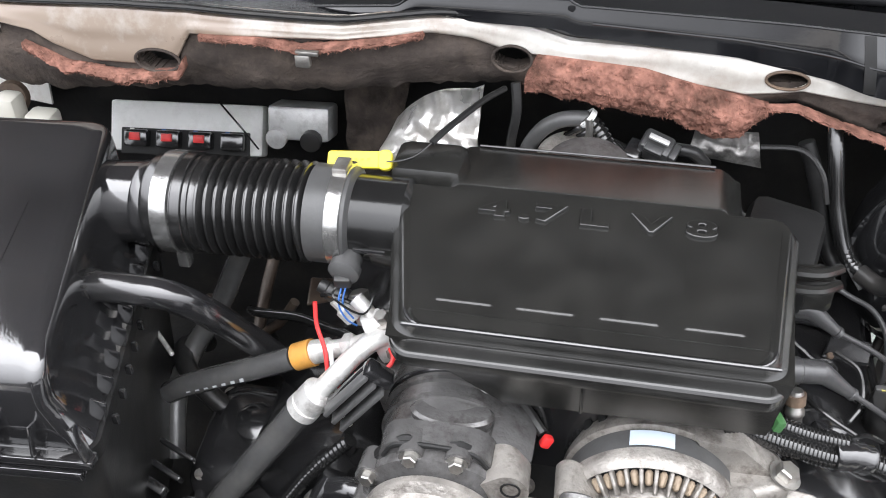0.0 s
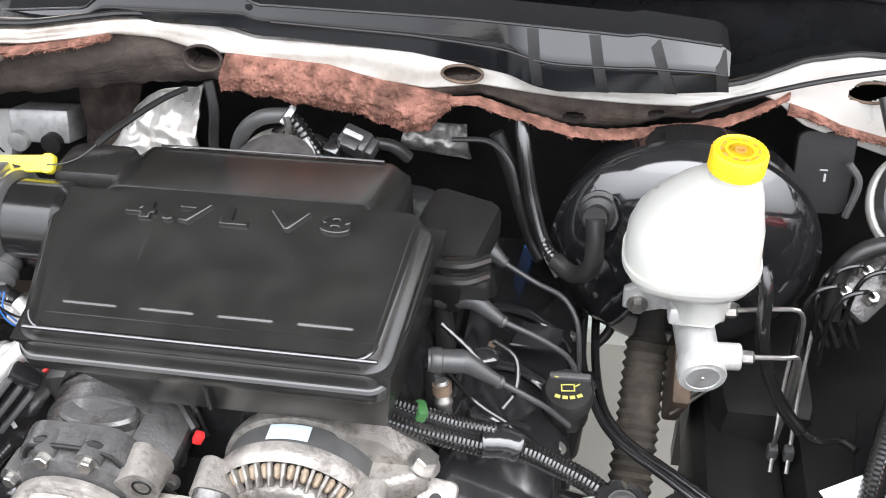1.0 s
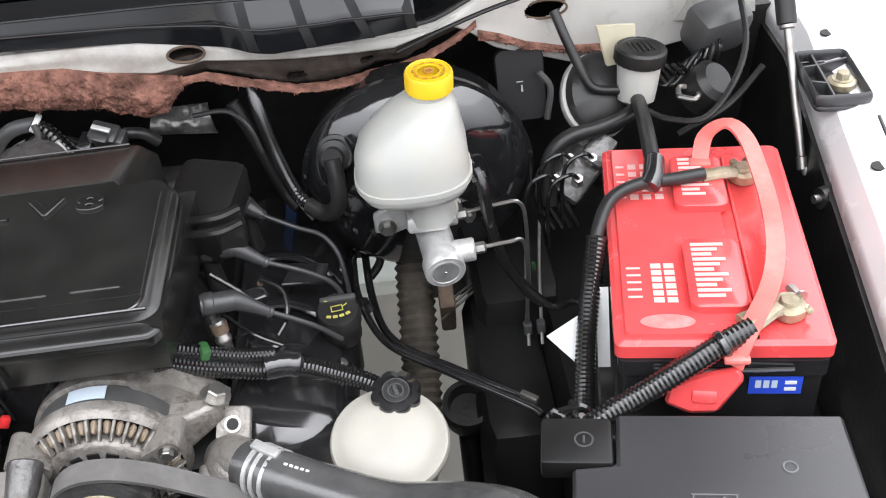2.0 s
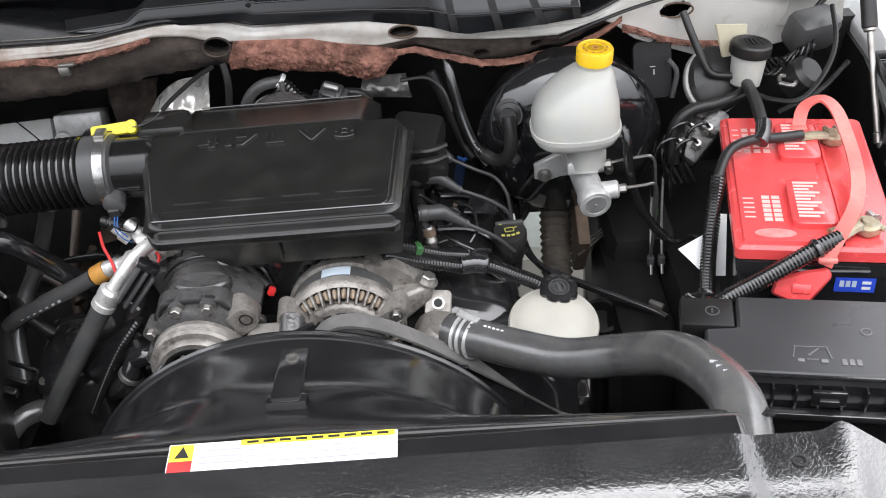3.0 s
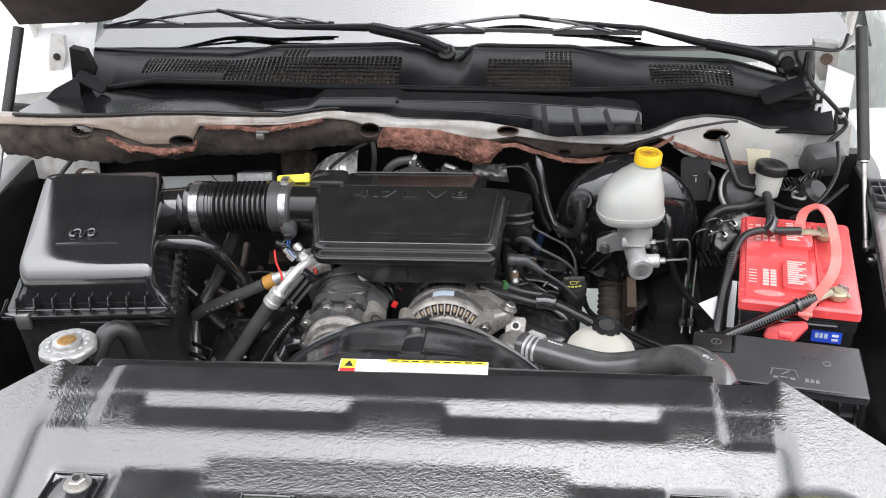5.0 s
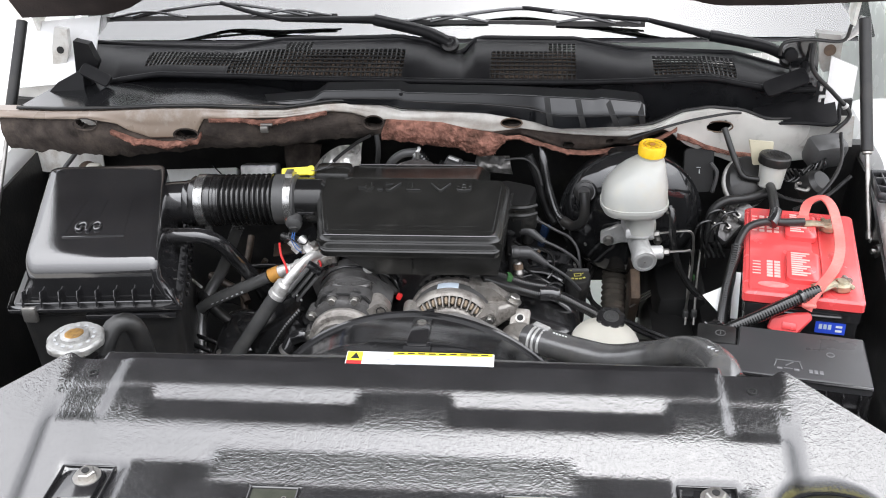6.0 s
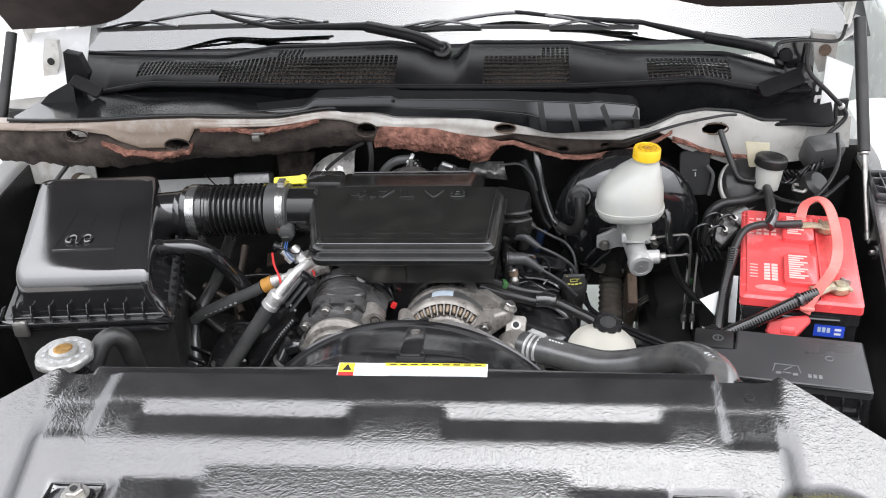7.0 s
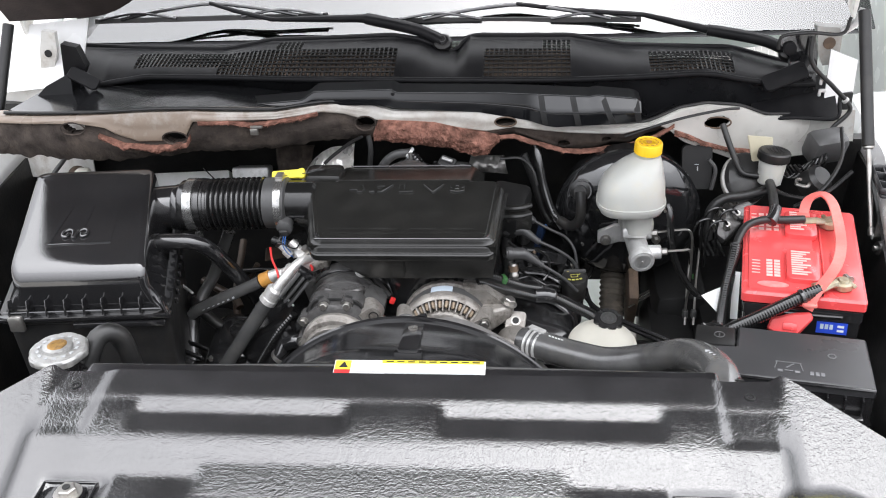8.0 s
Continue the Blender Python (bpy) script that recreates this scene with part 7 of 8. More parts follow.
for k in range(3):
    part("line", tube([(0.452 + 0.004 * k, 0.775 + 0.014 * k, 0.950), (0.513 + 0.004 * k, 0.834 + 0.012 * k, 0.952), (0.575 + 0.004 * k, 0.890 + 0.010 * k, 0.953)], 0.0017, 8, 0.01), STEEL, pipes)
sens = thing("sensor_lead", (0.53, 0.70, 1.05), "black taped sensor lead from the brake reservoir", "wiring")
part("sleeve", tube([(0.508, 0.742, 1.195), (0.515, 0.730, 1.175), (0.518, 0.722, 1.130), (0.530, 0.715, 1.085), (0.550, 0.705, 1.050), (0.570, 0.695, 1.030)], 0.0072, 10, 0.004, 0.0006), CONDUIT, sens)
part("lead", tube([(0.568, 0.696, 1.032), (0.585, 0.685, 1.030), (0.600, 0.675, 1.045), (0.612, 0.66, 1.05)], 0.004, 8, 0.006), CONDUIT, sens)
part("clip", lathe([(0.008, 0), (0.008, 0.008)], (0.510, 0.740, 1.190), (0.2, -0.4, -0.7), 12), STEEL, sens)
part("plug", box((0.500, 0.748, 1.194), (0.018, 0.014, 0.012), 0.003), BLACK, sens)

# ---- steering shaft, oil cooler lines and body mount seen in the gap ----
gap = thing("steering_shaft", (0.44, 0.86, 0.7), "dusty brown ribbed steering shaft cover beside the engine", "steering shaft")
part("bellows", tube([(0.415, 0.72, 0.845), (0.420, 0.79, 0.90), (0.425, 0.87, 0.965), (0.43, 0.93, 1.01)], 0.026, 18, 0.006, 0.004), GAITER, gap)
part("plate", box((0.462, 0.86, 0.95), (0.02, 0.12, 0.14), 0.004, (35, 0, 0)), RUST, gap, "rusty plate")
cool = thing("cooler_lines", (0.42, 0.68, 0.9), "black steel cooler lines running to the radiator", "pipe")
part("line", tube([(0.352, 0.92, 1.02), (0.350, 0.84, 1.00), (0.356, 0.78, 0.995), (0.385, 0.70, 0.995), (0.450, 0.64, 0.997), (0.530, 0.572, 1.000), (0.545, 0.555, 1.0)], 0.0046, 10, 0.008), BLACK, cool)
part("line", tube([(0.362, 0.93, 1.00), (0.368, 0.82, 0.965), (0.392, 0.74, 0.958), (0.46, 0.68, 0.958), (0.54, 0.615, 0.96)], 0.0050, 10, 0.008), BLACK, cool)
part("loop", tube([(0.376, 0.93, 1.01), (0.388, 0.91, 0.985), (0.380, 0.885, 0.965), (0.366, 0.87, 0.955)], 0.006, 10, 0.006), RUBBER, cool)
part("clip", lathe([(0.009, 0), (0.009, 0.014)], (0.358, 0.775, 0.995), (0.4, -0.9, 0), 12), BLACK, cool)
part("clip", box((0.535, 0.580, 1.003), (0.022, 0.008, 0.008), 0.002, (0, 0, -40)), STEEL, cool)
frame_rail = thing("chassis_rail", (0.45, 0.75, 0.62), "black steel chassis rail low in the bay", "chassis")
part("rail", box((0.47, 0.40, 0.66), (0.08, 0.62, 0.10), 0.01), DARKPAN, frame_rail)
part("cup", lathe([(0.030, 0), (0.032, 0.01), (0.030, 0.03), (0.024, 0.03), (0.022, 0.01)], (0.470, 0.66, 0.90), (0, -0.3, 1), 24), DARKPAN, frame_rail)
part("cup_post", cyl((0.470, 0.66, 0.64), (0.470, 0.66, 0.90), 0.015), DARKPAN, frame_rail)

# ---- battery ----
BROT = pose(0.7175, 0.597, 1.183, 0, 0, -10)
bat = thing("battery", (0.7175, 0.597, 0.98), "black car battery with a bright red lid", "battery")
lx, ly = 0.094, 0.156
RR = lambda x0, x1, y0, y1, r, z: [(x, y, z) for x, y in rrect(x0, x1, y0, y1, r, 4)]
part("case", moved(loft([RR(-0.086, 0.086, -0.148, 0.148, 0.006, -0.20), RR(-0.088, 0.088, -0.150, 0.150, 0.006, -0.04), RR(-0.0905, 0.0905, -0.153, 0.153, 0.006, -0.038), RR(-0.0905, 0.0905, -0.153, 0.153, 0.006, -0.020)]), BROT), BLACK, bat)
lid_ = part("lid", moved(loft([RR(-lx, lx, -ly + 0.005, ly, 0.007, -0.018), RR(-lx, lx, -ly + 0.005, ly, 0.007, -0.004), RR(-lx + 0.004, lx - 0.004, -ly + 0.009, ly - 0.004, 0.006, 0.0)]), BROT), RED, bat, "bright red lid")
part("raised_deck", moved(loft([RR(-0.086, 0.020, -0.145, 0.148, 0.006, -0.002), RR(-0.084, 0.018, -0.143, 0.146, 0.006, 0.004)]), BROT), RED, lid_)
for y0, y1 in ((-0.118, -0.022), (0.030, 0.118)):
    part("vent_cover", moved(loft([RR(-0.026, 0.026, y0, y1, 0.010, 0.003), RR(-0.026, 0.026, y0, y1, 0.010, 0.012), RR(-0.023, 0.023, y0 + 0.003, y1 - 0.003, 0.010, 0.0145)]), BROT), RED, lid_)
part("recess_edge", moved(box((0.032, 0.0, 0.001), (0.003, 0.26, 0.004), 0.001), BROT), RED, lid_)
for k in range(11):
    w = 0.030 - 0.006 * ((k * 7) % 3)
    part("print", moved(box((-0.004 + (w - 0.03) / 2, -0.034 - 0.0072 * k, 0.0149), (w, 0.0042, 0.0005), 0), BROT), PINKPRINT, lid_)
for k in range(9):
    w = 0.028 - 0.005 * ((k * 5) % 3)
    part("print", moved(box((-0.004 + (w - 0.028) / 2, 0.108 - 0.0076 * k, 0.0149), (w, 0.0042, 0.0005), 0), BROT), PINKPRINT, lid_)
for c in range(2):
    for k in range(6):
        part("print", moved(box((-0.052 + 0.012 * c, -0.052 - 0.0095 * k, 0.0043), (0.0095, 0.0068, 0.0005), 0), BROT), PINKPRINT, lid_)
for k in range(5):
    part("print", moved(box((-0.073, -0.055 - 0.010 * k, 0.0043), (0.013, 0.0024, 0.0005), 0), BROT), PINKPRINT, lid_)
for c in range(4):
    for k in range(5):
        part("print", moved(box((-0.077 + 0.0125 * c, 0.112 - 0.0135 * k, 0.0043), (0.0085, 0.0085 if c else 0.003, 0.0005), 0), BROT), PINKPRINT, lid_)
part("badge", moved(lathe([(0.024, 0), (0.024, 0.0006), (0.022, 0.0008)], (0, 0, 0), seg=26), BROT @ pose(-0.047, -0.128, 0.0042) @ Matrix.Diagonal((1, 0.38, 1, 1))), FAINTPRINT, lid_, "pale oval badge")
part("dot", moved(lathe([(0.0042, 0), (0.0042, 0.0008)], (-0.045, 0.118, 0.0042), seg=14), BROT), BLUE, lid_)
part("side_label", moved(box((0.047, -0.1515, -0.052), (0.046, 0.001, 0.021), 0), BROT), BLUELABEL, bat, "small blue label")
for k in range(3):
    part("print", moved(box((0.032 + 0.007 * k, -0.1522, -0.050), (0.005, 0.0006, 0.009), 0), BROT), PALEBLUE, bat)
for k in range(2):
    part("print", moved(box((0.060, -0.1522, -0.048 - 0.008 * k), (0.010, 0.0006, 0.004), 0), BROT), WHITE, bat)
part("hold_slot", moved(tube([(-0.06, -0.155, -0.028), (0.0, -0.157, -0.028), (0.06, -0.155, -0.028)], 0.002, 6, 0.02), BROT), BLACK, bat)
for k in range(2):
    part("case_rib", moved(box((0.0, 0.160 + 0.010 * k, -0.018 - 0.010 * k), (0.17, 0.008, 0.010), 0.002), BROT), BLACK, bat)


def terminal(name, loc, wire_to, label):
    t = thing(name, loc, label, "battery terminal", "battery terminals")
    p = Vector(loc)
    d = (Vector(wire_to) - p).normalized()
    side = d.cross(Vector((0, 0, 1))).normalized()
    part("post", lathe([(0.0095, 0), (0.009, 0.016), (0.0075, 0.018)], p, (0, 0, 1), 18), BRASS, t)
    part("clamp", lathe([(0.015, 0), (0.016, 0.002), (0.016, 0.010), (0.013, 0.013)], p + Vector((0, 0, 0.002)), (0, 0, 1), 18, 5, 0.15), BRASS, t, "corroded clamp")
    part("lug", tube([p + Vector((0, 0, 0.008)), p + d * 0.02 + Vector((0, 0, 0.010)), p + d * 0.05 + Vector((0, 0, 0.006))], 0.009, 10, 0.005, flat=0.6), BRASS, t)
    part("bolt", hexbolt(p - d * 0.014 + Vector((0, 0, 0.012)) + side * 0.004, side, 0.005, 0.016), STEEL, t)
    part("crust", join(*[box(p + Vector((random.uniform(-.016, .016), random.uniform(-.012, .012), random.uniform(.004, .016))), (0.008, 0.007, 0.006), 0.002, (random.uniform(0, 90), random.uniform(0, 90), 0)) for _ in range(6)]), BRASS, t)


terminal("terminal_far", tuple(BROT @ Vector((0.048, 0.090, 0.000))), (0.684, 0.660, 1.205), "corroded brass battery terminal clamp")
terminal("terminal_near", tuple(BROT @ Vector((0.058, -0.115, 0.000))), (0.69, 0.455, 1.19), "corroded brass battery terminal clamp")
band_ = thing("battery_strap", (0.76, 0.55, 1.19), "faded red carrying strap over the battery lid", "strap")
sp = curve_points([BROT @ Vector(p) for p in ((0.004, 0.098, 0.010), (0.012, 0.125, 0.034), (0.034, 0.130, 0.046), (0.050, 0.108, 0.042), (0.058, 0.06, 0.032), (0.060, 0.0, 0.026), (0.054, -0.06, 0.026), (0.040, -0.110, 0.026), (0.018, -0.150, 0.014), (0.006, -0.166, -0.010))], 0.006)
rows = [[], []]
for i, p in enumerate(sp):
    d = (sp[min(i + 1, len(sp) - 1)] - sp[max(0, i - 1)])
    s = Vector((0, 0, 1)).cross(d)
    s = s.normalized() if s.length > 1e-6 else Vector((1, 0, 0))
    rows[0].append(p - s * 0.0085)
    rows[1].append(p + s * 0.0085)
part("strap", strip(rows, 0.0035), REDSTRAP, band_)
for k in (1, -2):
    part("strap_end", box(sp[k], (0.022, 0.014, 0.006), 0.002, (0, 0, -10)), REDSTRAP, band_)
redcap = thing("terminal_cover", (0.67, 0.435, 1.12), "red plastic terminal cover hanging before the battery", "terminal cover")
part("flap", moved(join(prism([(-0.034, -0.014), (-0.012, -0.022), (0.012, -0.020), (0.034, 0.012), (0.028, 0.022), (0.0, 0.016), (-0.030, 0.004)], -0.005, 0.005, None, 0.003), box((0.0, -0.005, 0.005), (0.022, 0.012, 0.005), 0.002)), pose(0.672, 0.436, 1.142, 62, 0, -14)), RED, redcap)

fuse = thing("fuse_box", (0.66, 0.34, 1.0), "black plastic fuse box with a flat notched lid", "fuse box")
FM = pose(0.655, 0.340, 1.150, 0, 0, -10)
part("base", moved(loft([RR(-0.108, 0.108, -0.062, 0.05, 0.006, -0.14), RR(-0.112, 0.112, -0.064, 0.052, 0.006, -0.016)]), FM), BLACK, fuse)
part("lid", moved(prism([(-0.116, -0.065), (0.112, -0.065), (0.108, 0.062), (-0.078, 0.062), (-0.080, 0.008), (-0.116, 0.004)], -0.018, 0.0, None, 0.003), FM), FUSELID, fuse, "satin black lid")
part("lid_edge", moved(tube([(-0.114, -0.066, -0.002), (0.0, -0.0665, -0.002), (0.111, -0.066, -0.002)], 0.0022, 6, 0.02), FM), SHROUD, fuse)
part("socket", moved(box((-0.112, 0.034, -0.012), (0.060, 0.050, 0.022), 0.004), FM), MESHBLACK, fuse)
part("socket_mark", moved(join(tube([(-0.106 + 0.0075 * math.cos(a), 0.034 + 0.0075 * math.sin(a), -0.0006) for a in (2 * math.pi * k / 16 for k in range(17))], 0.0009, 6, 0.002), box((-0.106, 0.034, -0.0004), (0.002, 0.008, 0.0012), 0)), FM), GREYRUB, fuse)
part("car_symbol", moved(join(box((0.0, 0.012, 0), (0.036, 0.0012, 0.0012), 0), box((-0.018, 0.003, 0), (0.0012, 0.018, 0.0012), 0, (0, 0, -12)), box((0.018, 0.003, 0), (0.0012, 0.018, 0.0012), 0, (0, 0, 12)), box((0.0, -0.008, 0), (0.012, 0.0012, 0.0012), 0),
                               box((-0.012, -0.010, 0), (0.007, 0.005, 0.0012), 0), box((0.012, -0.010, 0), (0.007, 0.005, 0.0012), 0), box((0.002, 0.004, 0), (0.016, 0.0016, 0.0012), 0, (0, 0, 45))), FM @ pose(-0.006, -0.034, 0.0006)), DULLINK, fuse)
for k in range(3):
    part("print", moved(box((0.026 + 0.0075 * k, -0.044, 0.0005), (0.005, 0.009, 0.001), 0), FM), DULLINK, fuse)
part("lid_pip", moved(tube([(0.056 + 0.0055 * math.cos(a), 0.006 + 0.0055 * math.sin(a), 0.0004) for a in (2 * math.pi * k / 16 for k in range(17))], 0.0009, 6, 0.002), FM), DULLINK, fuse)
for k in range(9):
    part("side_rib", moved(box((-0.095 + 0.024 * k, -0.067, -0.035), (0.003, 0.008, 0.034), 0.001), FM), BLACK, fuse)
part("clip", moved(join(box((0.01, -0.072, -0.026), (0.036, 0.006, 0.020), 0.002), box((0.01, -0.076, -0.030), (0.020, 0.004, 0.008), 0.001)), FM), BLACK, fuse)
part("lower_rail", moved(box((0.0, -0.074, -0.050), (0.20, 0.012, 0.010), 0.003), FM), BLACK, fuse)
tray = thing("battery_tray", (0.72, 0.6, 0.9), "black plastic tray under the battery", "tray")
part("tray", moved(box((0, 0, -0.215), (0.21, 0.34, 0.03), 0.006), BROT), BLACK, tray)
part("post", moved(box((-0.02, 0.0, -0.32), (0.12, 0.20, 0.20), 0.02), BROT), DARKPAN, tray)

cable = thing("battery_cable", (0.62, 0.6, 1.1), "black ribbed battery cable beside the battery", "cable")
part("bare_cable", tube([(0.735, 0.665, 1.206), (0.700, 0.662, 1.206), (0.665, 0.658, 1.208), (0.635, 0.645, 1.204), (0.617, 0.620, 1.190), (0.610, 0.600, 1.175)], 0.0068, 12, 0.006), RUBBER, cable)
part("conduit", tube([(0.613, 0.612, 1.185), (0.604, 0.585, 1.160), (0.592, 0.550, 1.135), (0.580, 0.505, 1.105), (0.570, 0.455, 1.085), (0.565, 0.42, 1.08)], 0.0105, 12, 0.0022, 0.0010), CONDUIT, cable)
part("tee", tube([(0.690, 0.690, 1.212), (0.682, 0.664, 1.210), (0.676, 0.655, 1.206)], 0.011, 12, 0.005), BLACK, cable)
cable2 = thing("battery_cable", (0.62, 0.43, 1.1), "black ribbed battery cable before the battery", "cable")
part("conduit", tube([(0.715, 0.452, 1.193), (0.690, 0.446, 1.186), (0.650, 0.436, 1.170), (0.610, 0.428, 1.152), (0.575, 0.420, 1.138), (0.555, 0.415, 1.12)], 0.0110, 12, 0.0022, 0.0010), CONDUIT, cable2)
part("lug", tube([(0.740, 0.470, 1.197), (0.725, 0.460, 1.197), (0.705, 0.450, 1.192)], 0.0095, 10, 0.004, flat=0.7), BRASS, cable2)
part("tie", lathe([(0.012, 0), (0.0128, 0.001), (0.0128, 0.005), (0.012, 0.006)], (0.690, 0.446, 1.186), (-1, -0.2, -0.35), 16), BLACK, cable2)
part("knot", join(*[tube([(0.550 + random.uniform(-.02, .02), 0.425 + random.uniform(-.02, .02), 1.115 + random.uniform(-.02, .025)) for _ in range(5)], 0.004, 7, 0.006) for _ in range(7)]), CONDUIT, cable2, "tangled black leads")
fillhose = thing("washer_hose", (0.70, 0.76, 1.15), "grey black rubber hose above the battery", "hose")
part("hose", tube([(0.716, 0.868, 1.180), (0.706, 0.800, 1.196), (0.696, 0.740, 1.208), (0.688, 0.690, 1.212)], 0.0088, 12, 0.004, 0.0007), RUBBER, fillhose)
paper = thing("white_card", (0.58, 0.555, 1.1), "loose white card tucked behind the battery cable", "card")
part("card", prism([(-0.022, 0.0), (0.016, 0.024), (0.020, -0.038)], -0.0005, 0.0005, pose(0.572, 0.545, 1.120, 40, 10, 0), 0), WHITE, paper)
part("card", prism([(-0.006, 0.03), (0.006, 0.03), (0.006, -0.05), (-0.006, -0.05)], -0.0005, 0.0005, pose(0.608, 0.555, 1.13, 60, 0, -8), 0), WHITE, paper)

# ---- small reservoir, horn and junctions at the back corner ----
wash = thing("washer_filler", (0.72, 0.885, 1.15), "milky filler cup with a black cap on a white bracket", "filler cap")
part("cup", lathe([(0.016, 0), (0.022, 0.004), (0.024, 0.02), (0.026, 0.045), (0.026, 0.050)], (0.717, 0.878, 1.168), (0.12, 0.22, 1), 28), RESIN, wash)
wcap = part("cap", lathe([(0.0295, 0), (0.031, 0.002), (0.031, 0.016), (0.0285, 0.019), (0.024, 0.019), (0.023, 0.018), (0.001, 0.018)], (0.7225, 0.888, 1.217), (0.12, 0.05, 1), 48, 24, 0.03), RUBBER, wash, "black ribbed cap")
for k in range(5):
    part("cap_rib", box((0.7245 - 0.012 + 0.006 * k, 0.889, 1.2362), (0.002, 0.024, 0.0016), 0, (0, -7, 10)), RUBBER, wcap)
part("bracket", prism([(-0.004, -0.070), (0.020, -0.066), (0.026, 0.034), (-0.024, 0.040)], -0.002, 0.002, pose(0.702, 0.916, 1.214, 74, 0, 6)), OLDRESIN, wash, "yellowed plastic bracket")
tower = thing("sensor_housing", (0.655, 0.89, 1.15), "dark round housing with a pale rim", "housing")
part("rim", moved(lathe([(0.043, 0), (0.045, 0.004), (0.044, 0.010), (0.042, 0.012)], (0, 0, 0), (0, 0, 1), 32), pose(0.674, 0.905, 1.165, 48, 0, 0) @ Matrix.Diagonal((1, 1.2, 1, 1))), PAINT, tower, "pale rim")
part("face", moved(lathe([(0.043, 0.004), (0.043, 0.013), (0.036, 0.020), (0.001, 0.024)], (0, 0, 0), (0, 0, 1), 32), pose(0.679, 0.905, 1.167, 48, 0, 0) @ Matrix.Diagonal((1, 1.2, 1, 1))), RUBBER, tower)
part("hose", tube([(0.598, 0.80, 1.09), (0.600, 0.815, 1.14), (0.622, 0.822, 1.165), (0.66, 0.835, 1.165), (0.70, 0.850, 1.168), (0.72, 0.862, 1.175)], 0.0095, 12, 0.006), RUBBER, tower)
overflow = thing("overflow_hose", (0.66, 0.92, 1.2), "black hose hanging from the cowl lip", "hose")
part("hose", tube([(0.630, 0.935, 1.272), (0.640, 0.915, 1.245), (0.655, 0.895, 1.210), (0.668, 0.885, 1.190), (0.70, 0.88, 1.186)], 0.006, 10, 0.006), RUBBER, overflow)
hyd = thing("brake_valve", (0.632, 0.835, 1.05), "oily brake valve block with small pipe unions", "valve block")
HM = pose(0.636, 0.836, 1.108, 35, 25, -35)
part("block", moved(join(box((0, 0, 0), (0.050, 0.075, 0.040), 0.006), box((0.01, 0.03, 0.02), (0.03, 0.04, 0.03), 0.005)), HM), CASTDARK, hyd)
for k in range(5):
    part("union", moved(lathe([(0.008, 0), (0.008, 0.010), (0.0055, 0.012), (0.0055, 0.020)], (-0.012 + 0.022 * (k % 2), -0.03 + 0.015 * k, 0.020), (0, 0, 1), 6), HM), STEEL, hyd)
    a = HM @ Vector((-0.012 + 0.022 * (k % 2), -0.03 + 0.015 * k, 0.038))
    part("pipe", tube([a, a + Vector((-0.012, -0.010, 0.014)), a + Vector((-0.032, -0.012, 0.004)), a + Vector((-0.040, -0.014, -0.03)), a + Vector((-0.040, -0.02, -0.08))], 0.0026, 8, 0.005), CONDUIT, hyd)
for k in range(4):
    part("lead", tube([(0.600 + 0.01 * k, 0.845, 1.12), (0.588 + 0.008 * k, 0.825, 1.115 - 0.01 * k), (0.585 + 0.01 * k, 0.805, 1.09), (0.60 + 0.01 * k, 0.79, 1.06)], 0.003, 8, 0.006), CONDUIT, hyd)
pedal = thing("pedal_bracket", (0.585, 0.92, 1.12), "black hooked bracket with pale markings on the firewall", "bracket")
part("plate", moved(prism(rrect(-0.03, 0.03, -0.045, 0.045, 0.012), -0.006, 0.006), pose(0.585, 0.925, 1.185, 70, 0, 0)), MESHBLACK, pedal)
part("hook", tube([(0.605, 0.905, 1.21), (0.618, 0.90, 1.19), (0.612, 0.895, 1.15)], 0.004, 8, 0.006), GREYRUB, pedal)
part("mark", box((0.582, 0.905, 1.20), (0.008, 0.002, 0.0012), 0, (-20, 0, 0)), GREYINK, pedal)
part("mark", box((0.584, 0.903, 1.192), (0.002, 0.002, 0.008), 0, (-20, 0, 0)), GREYINK, pedal)
horn = thing("corner_module", (0.83, 0.95, 1.15), "grey wired module in the bay corner", "module")
part("case", box((0.835, 0.955, 1.215), (0.075, 0.05, 0.06), 0.012, (20, 0, 20)), GREYRUB, horn)
part("motor", lathe([(0.022, 0), (0.028, 0.004), (0.028, 0.04), (0.02, 0.048)], (0.795, 0.905, 1.150), (0.4, -0.4, 0.6), 22), RUBBER, horn)
part("buckle", tube([(0.768, 0.872, 1.172), (0.786, 0.862, 1.172), (0.792, 0.880, 1.174), (0.774, 0.890, 1.174), (0.768, 0.872, 1.172)], 0.0035, 8, 0.004), STEEL, horn)
for k in range(6):
    part("lead", tube([(0.735 + 0.008 * k, 0.90, 1.20), (0.755 + 0.012 * k, 0.895 + 0.006 * k, 1.175 - 0.004 * k), (0.79 + 0.008 * k, 0.92, 1.19 + 0.004 * k), (0.82, 0.93 + 0.01 * k, 1.20)], 0.0024, 8, 0.006), (CONDUIT, RUBBER, CONDUIT)[k % 3], horn)
part("cable", tube([(0.722, 0.860, 1.168), (0.745, 0.832, 1.168), (0.785, 0.822, 1.170), (0.825, 0.850, 1.195), (0.850, 0.89, 1.225), (0.856, 0.94, 1.26)], 0.0042, 8, 0.005, 0.0005), RUBBER, horn)
part("cable", tube([(0.76, 0.84, 1.14), (0.82, 0.85, 1.165), (0.87, 0.88, 1.195)], 0.004, 8, 0.008), RUBBER, horn)

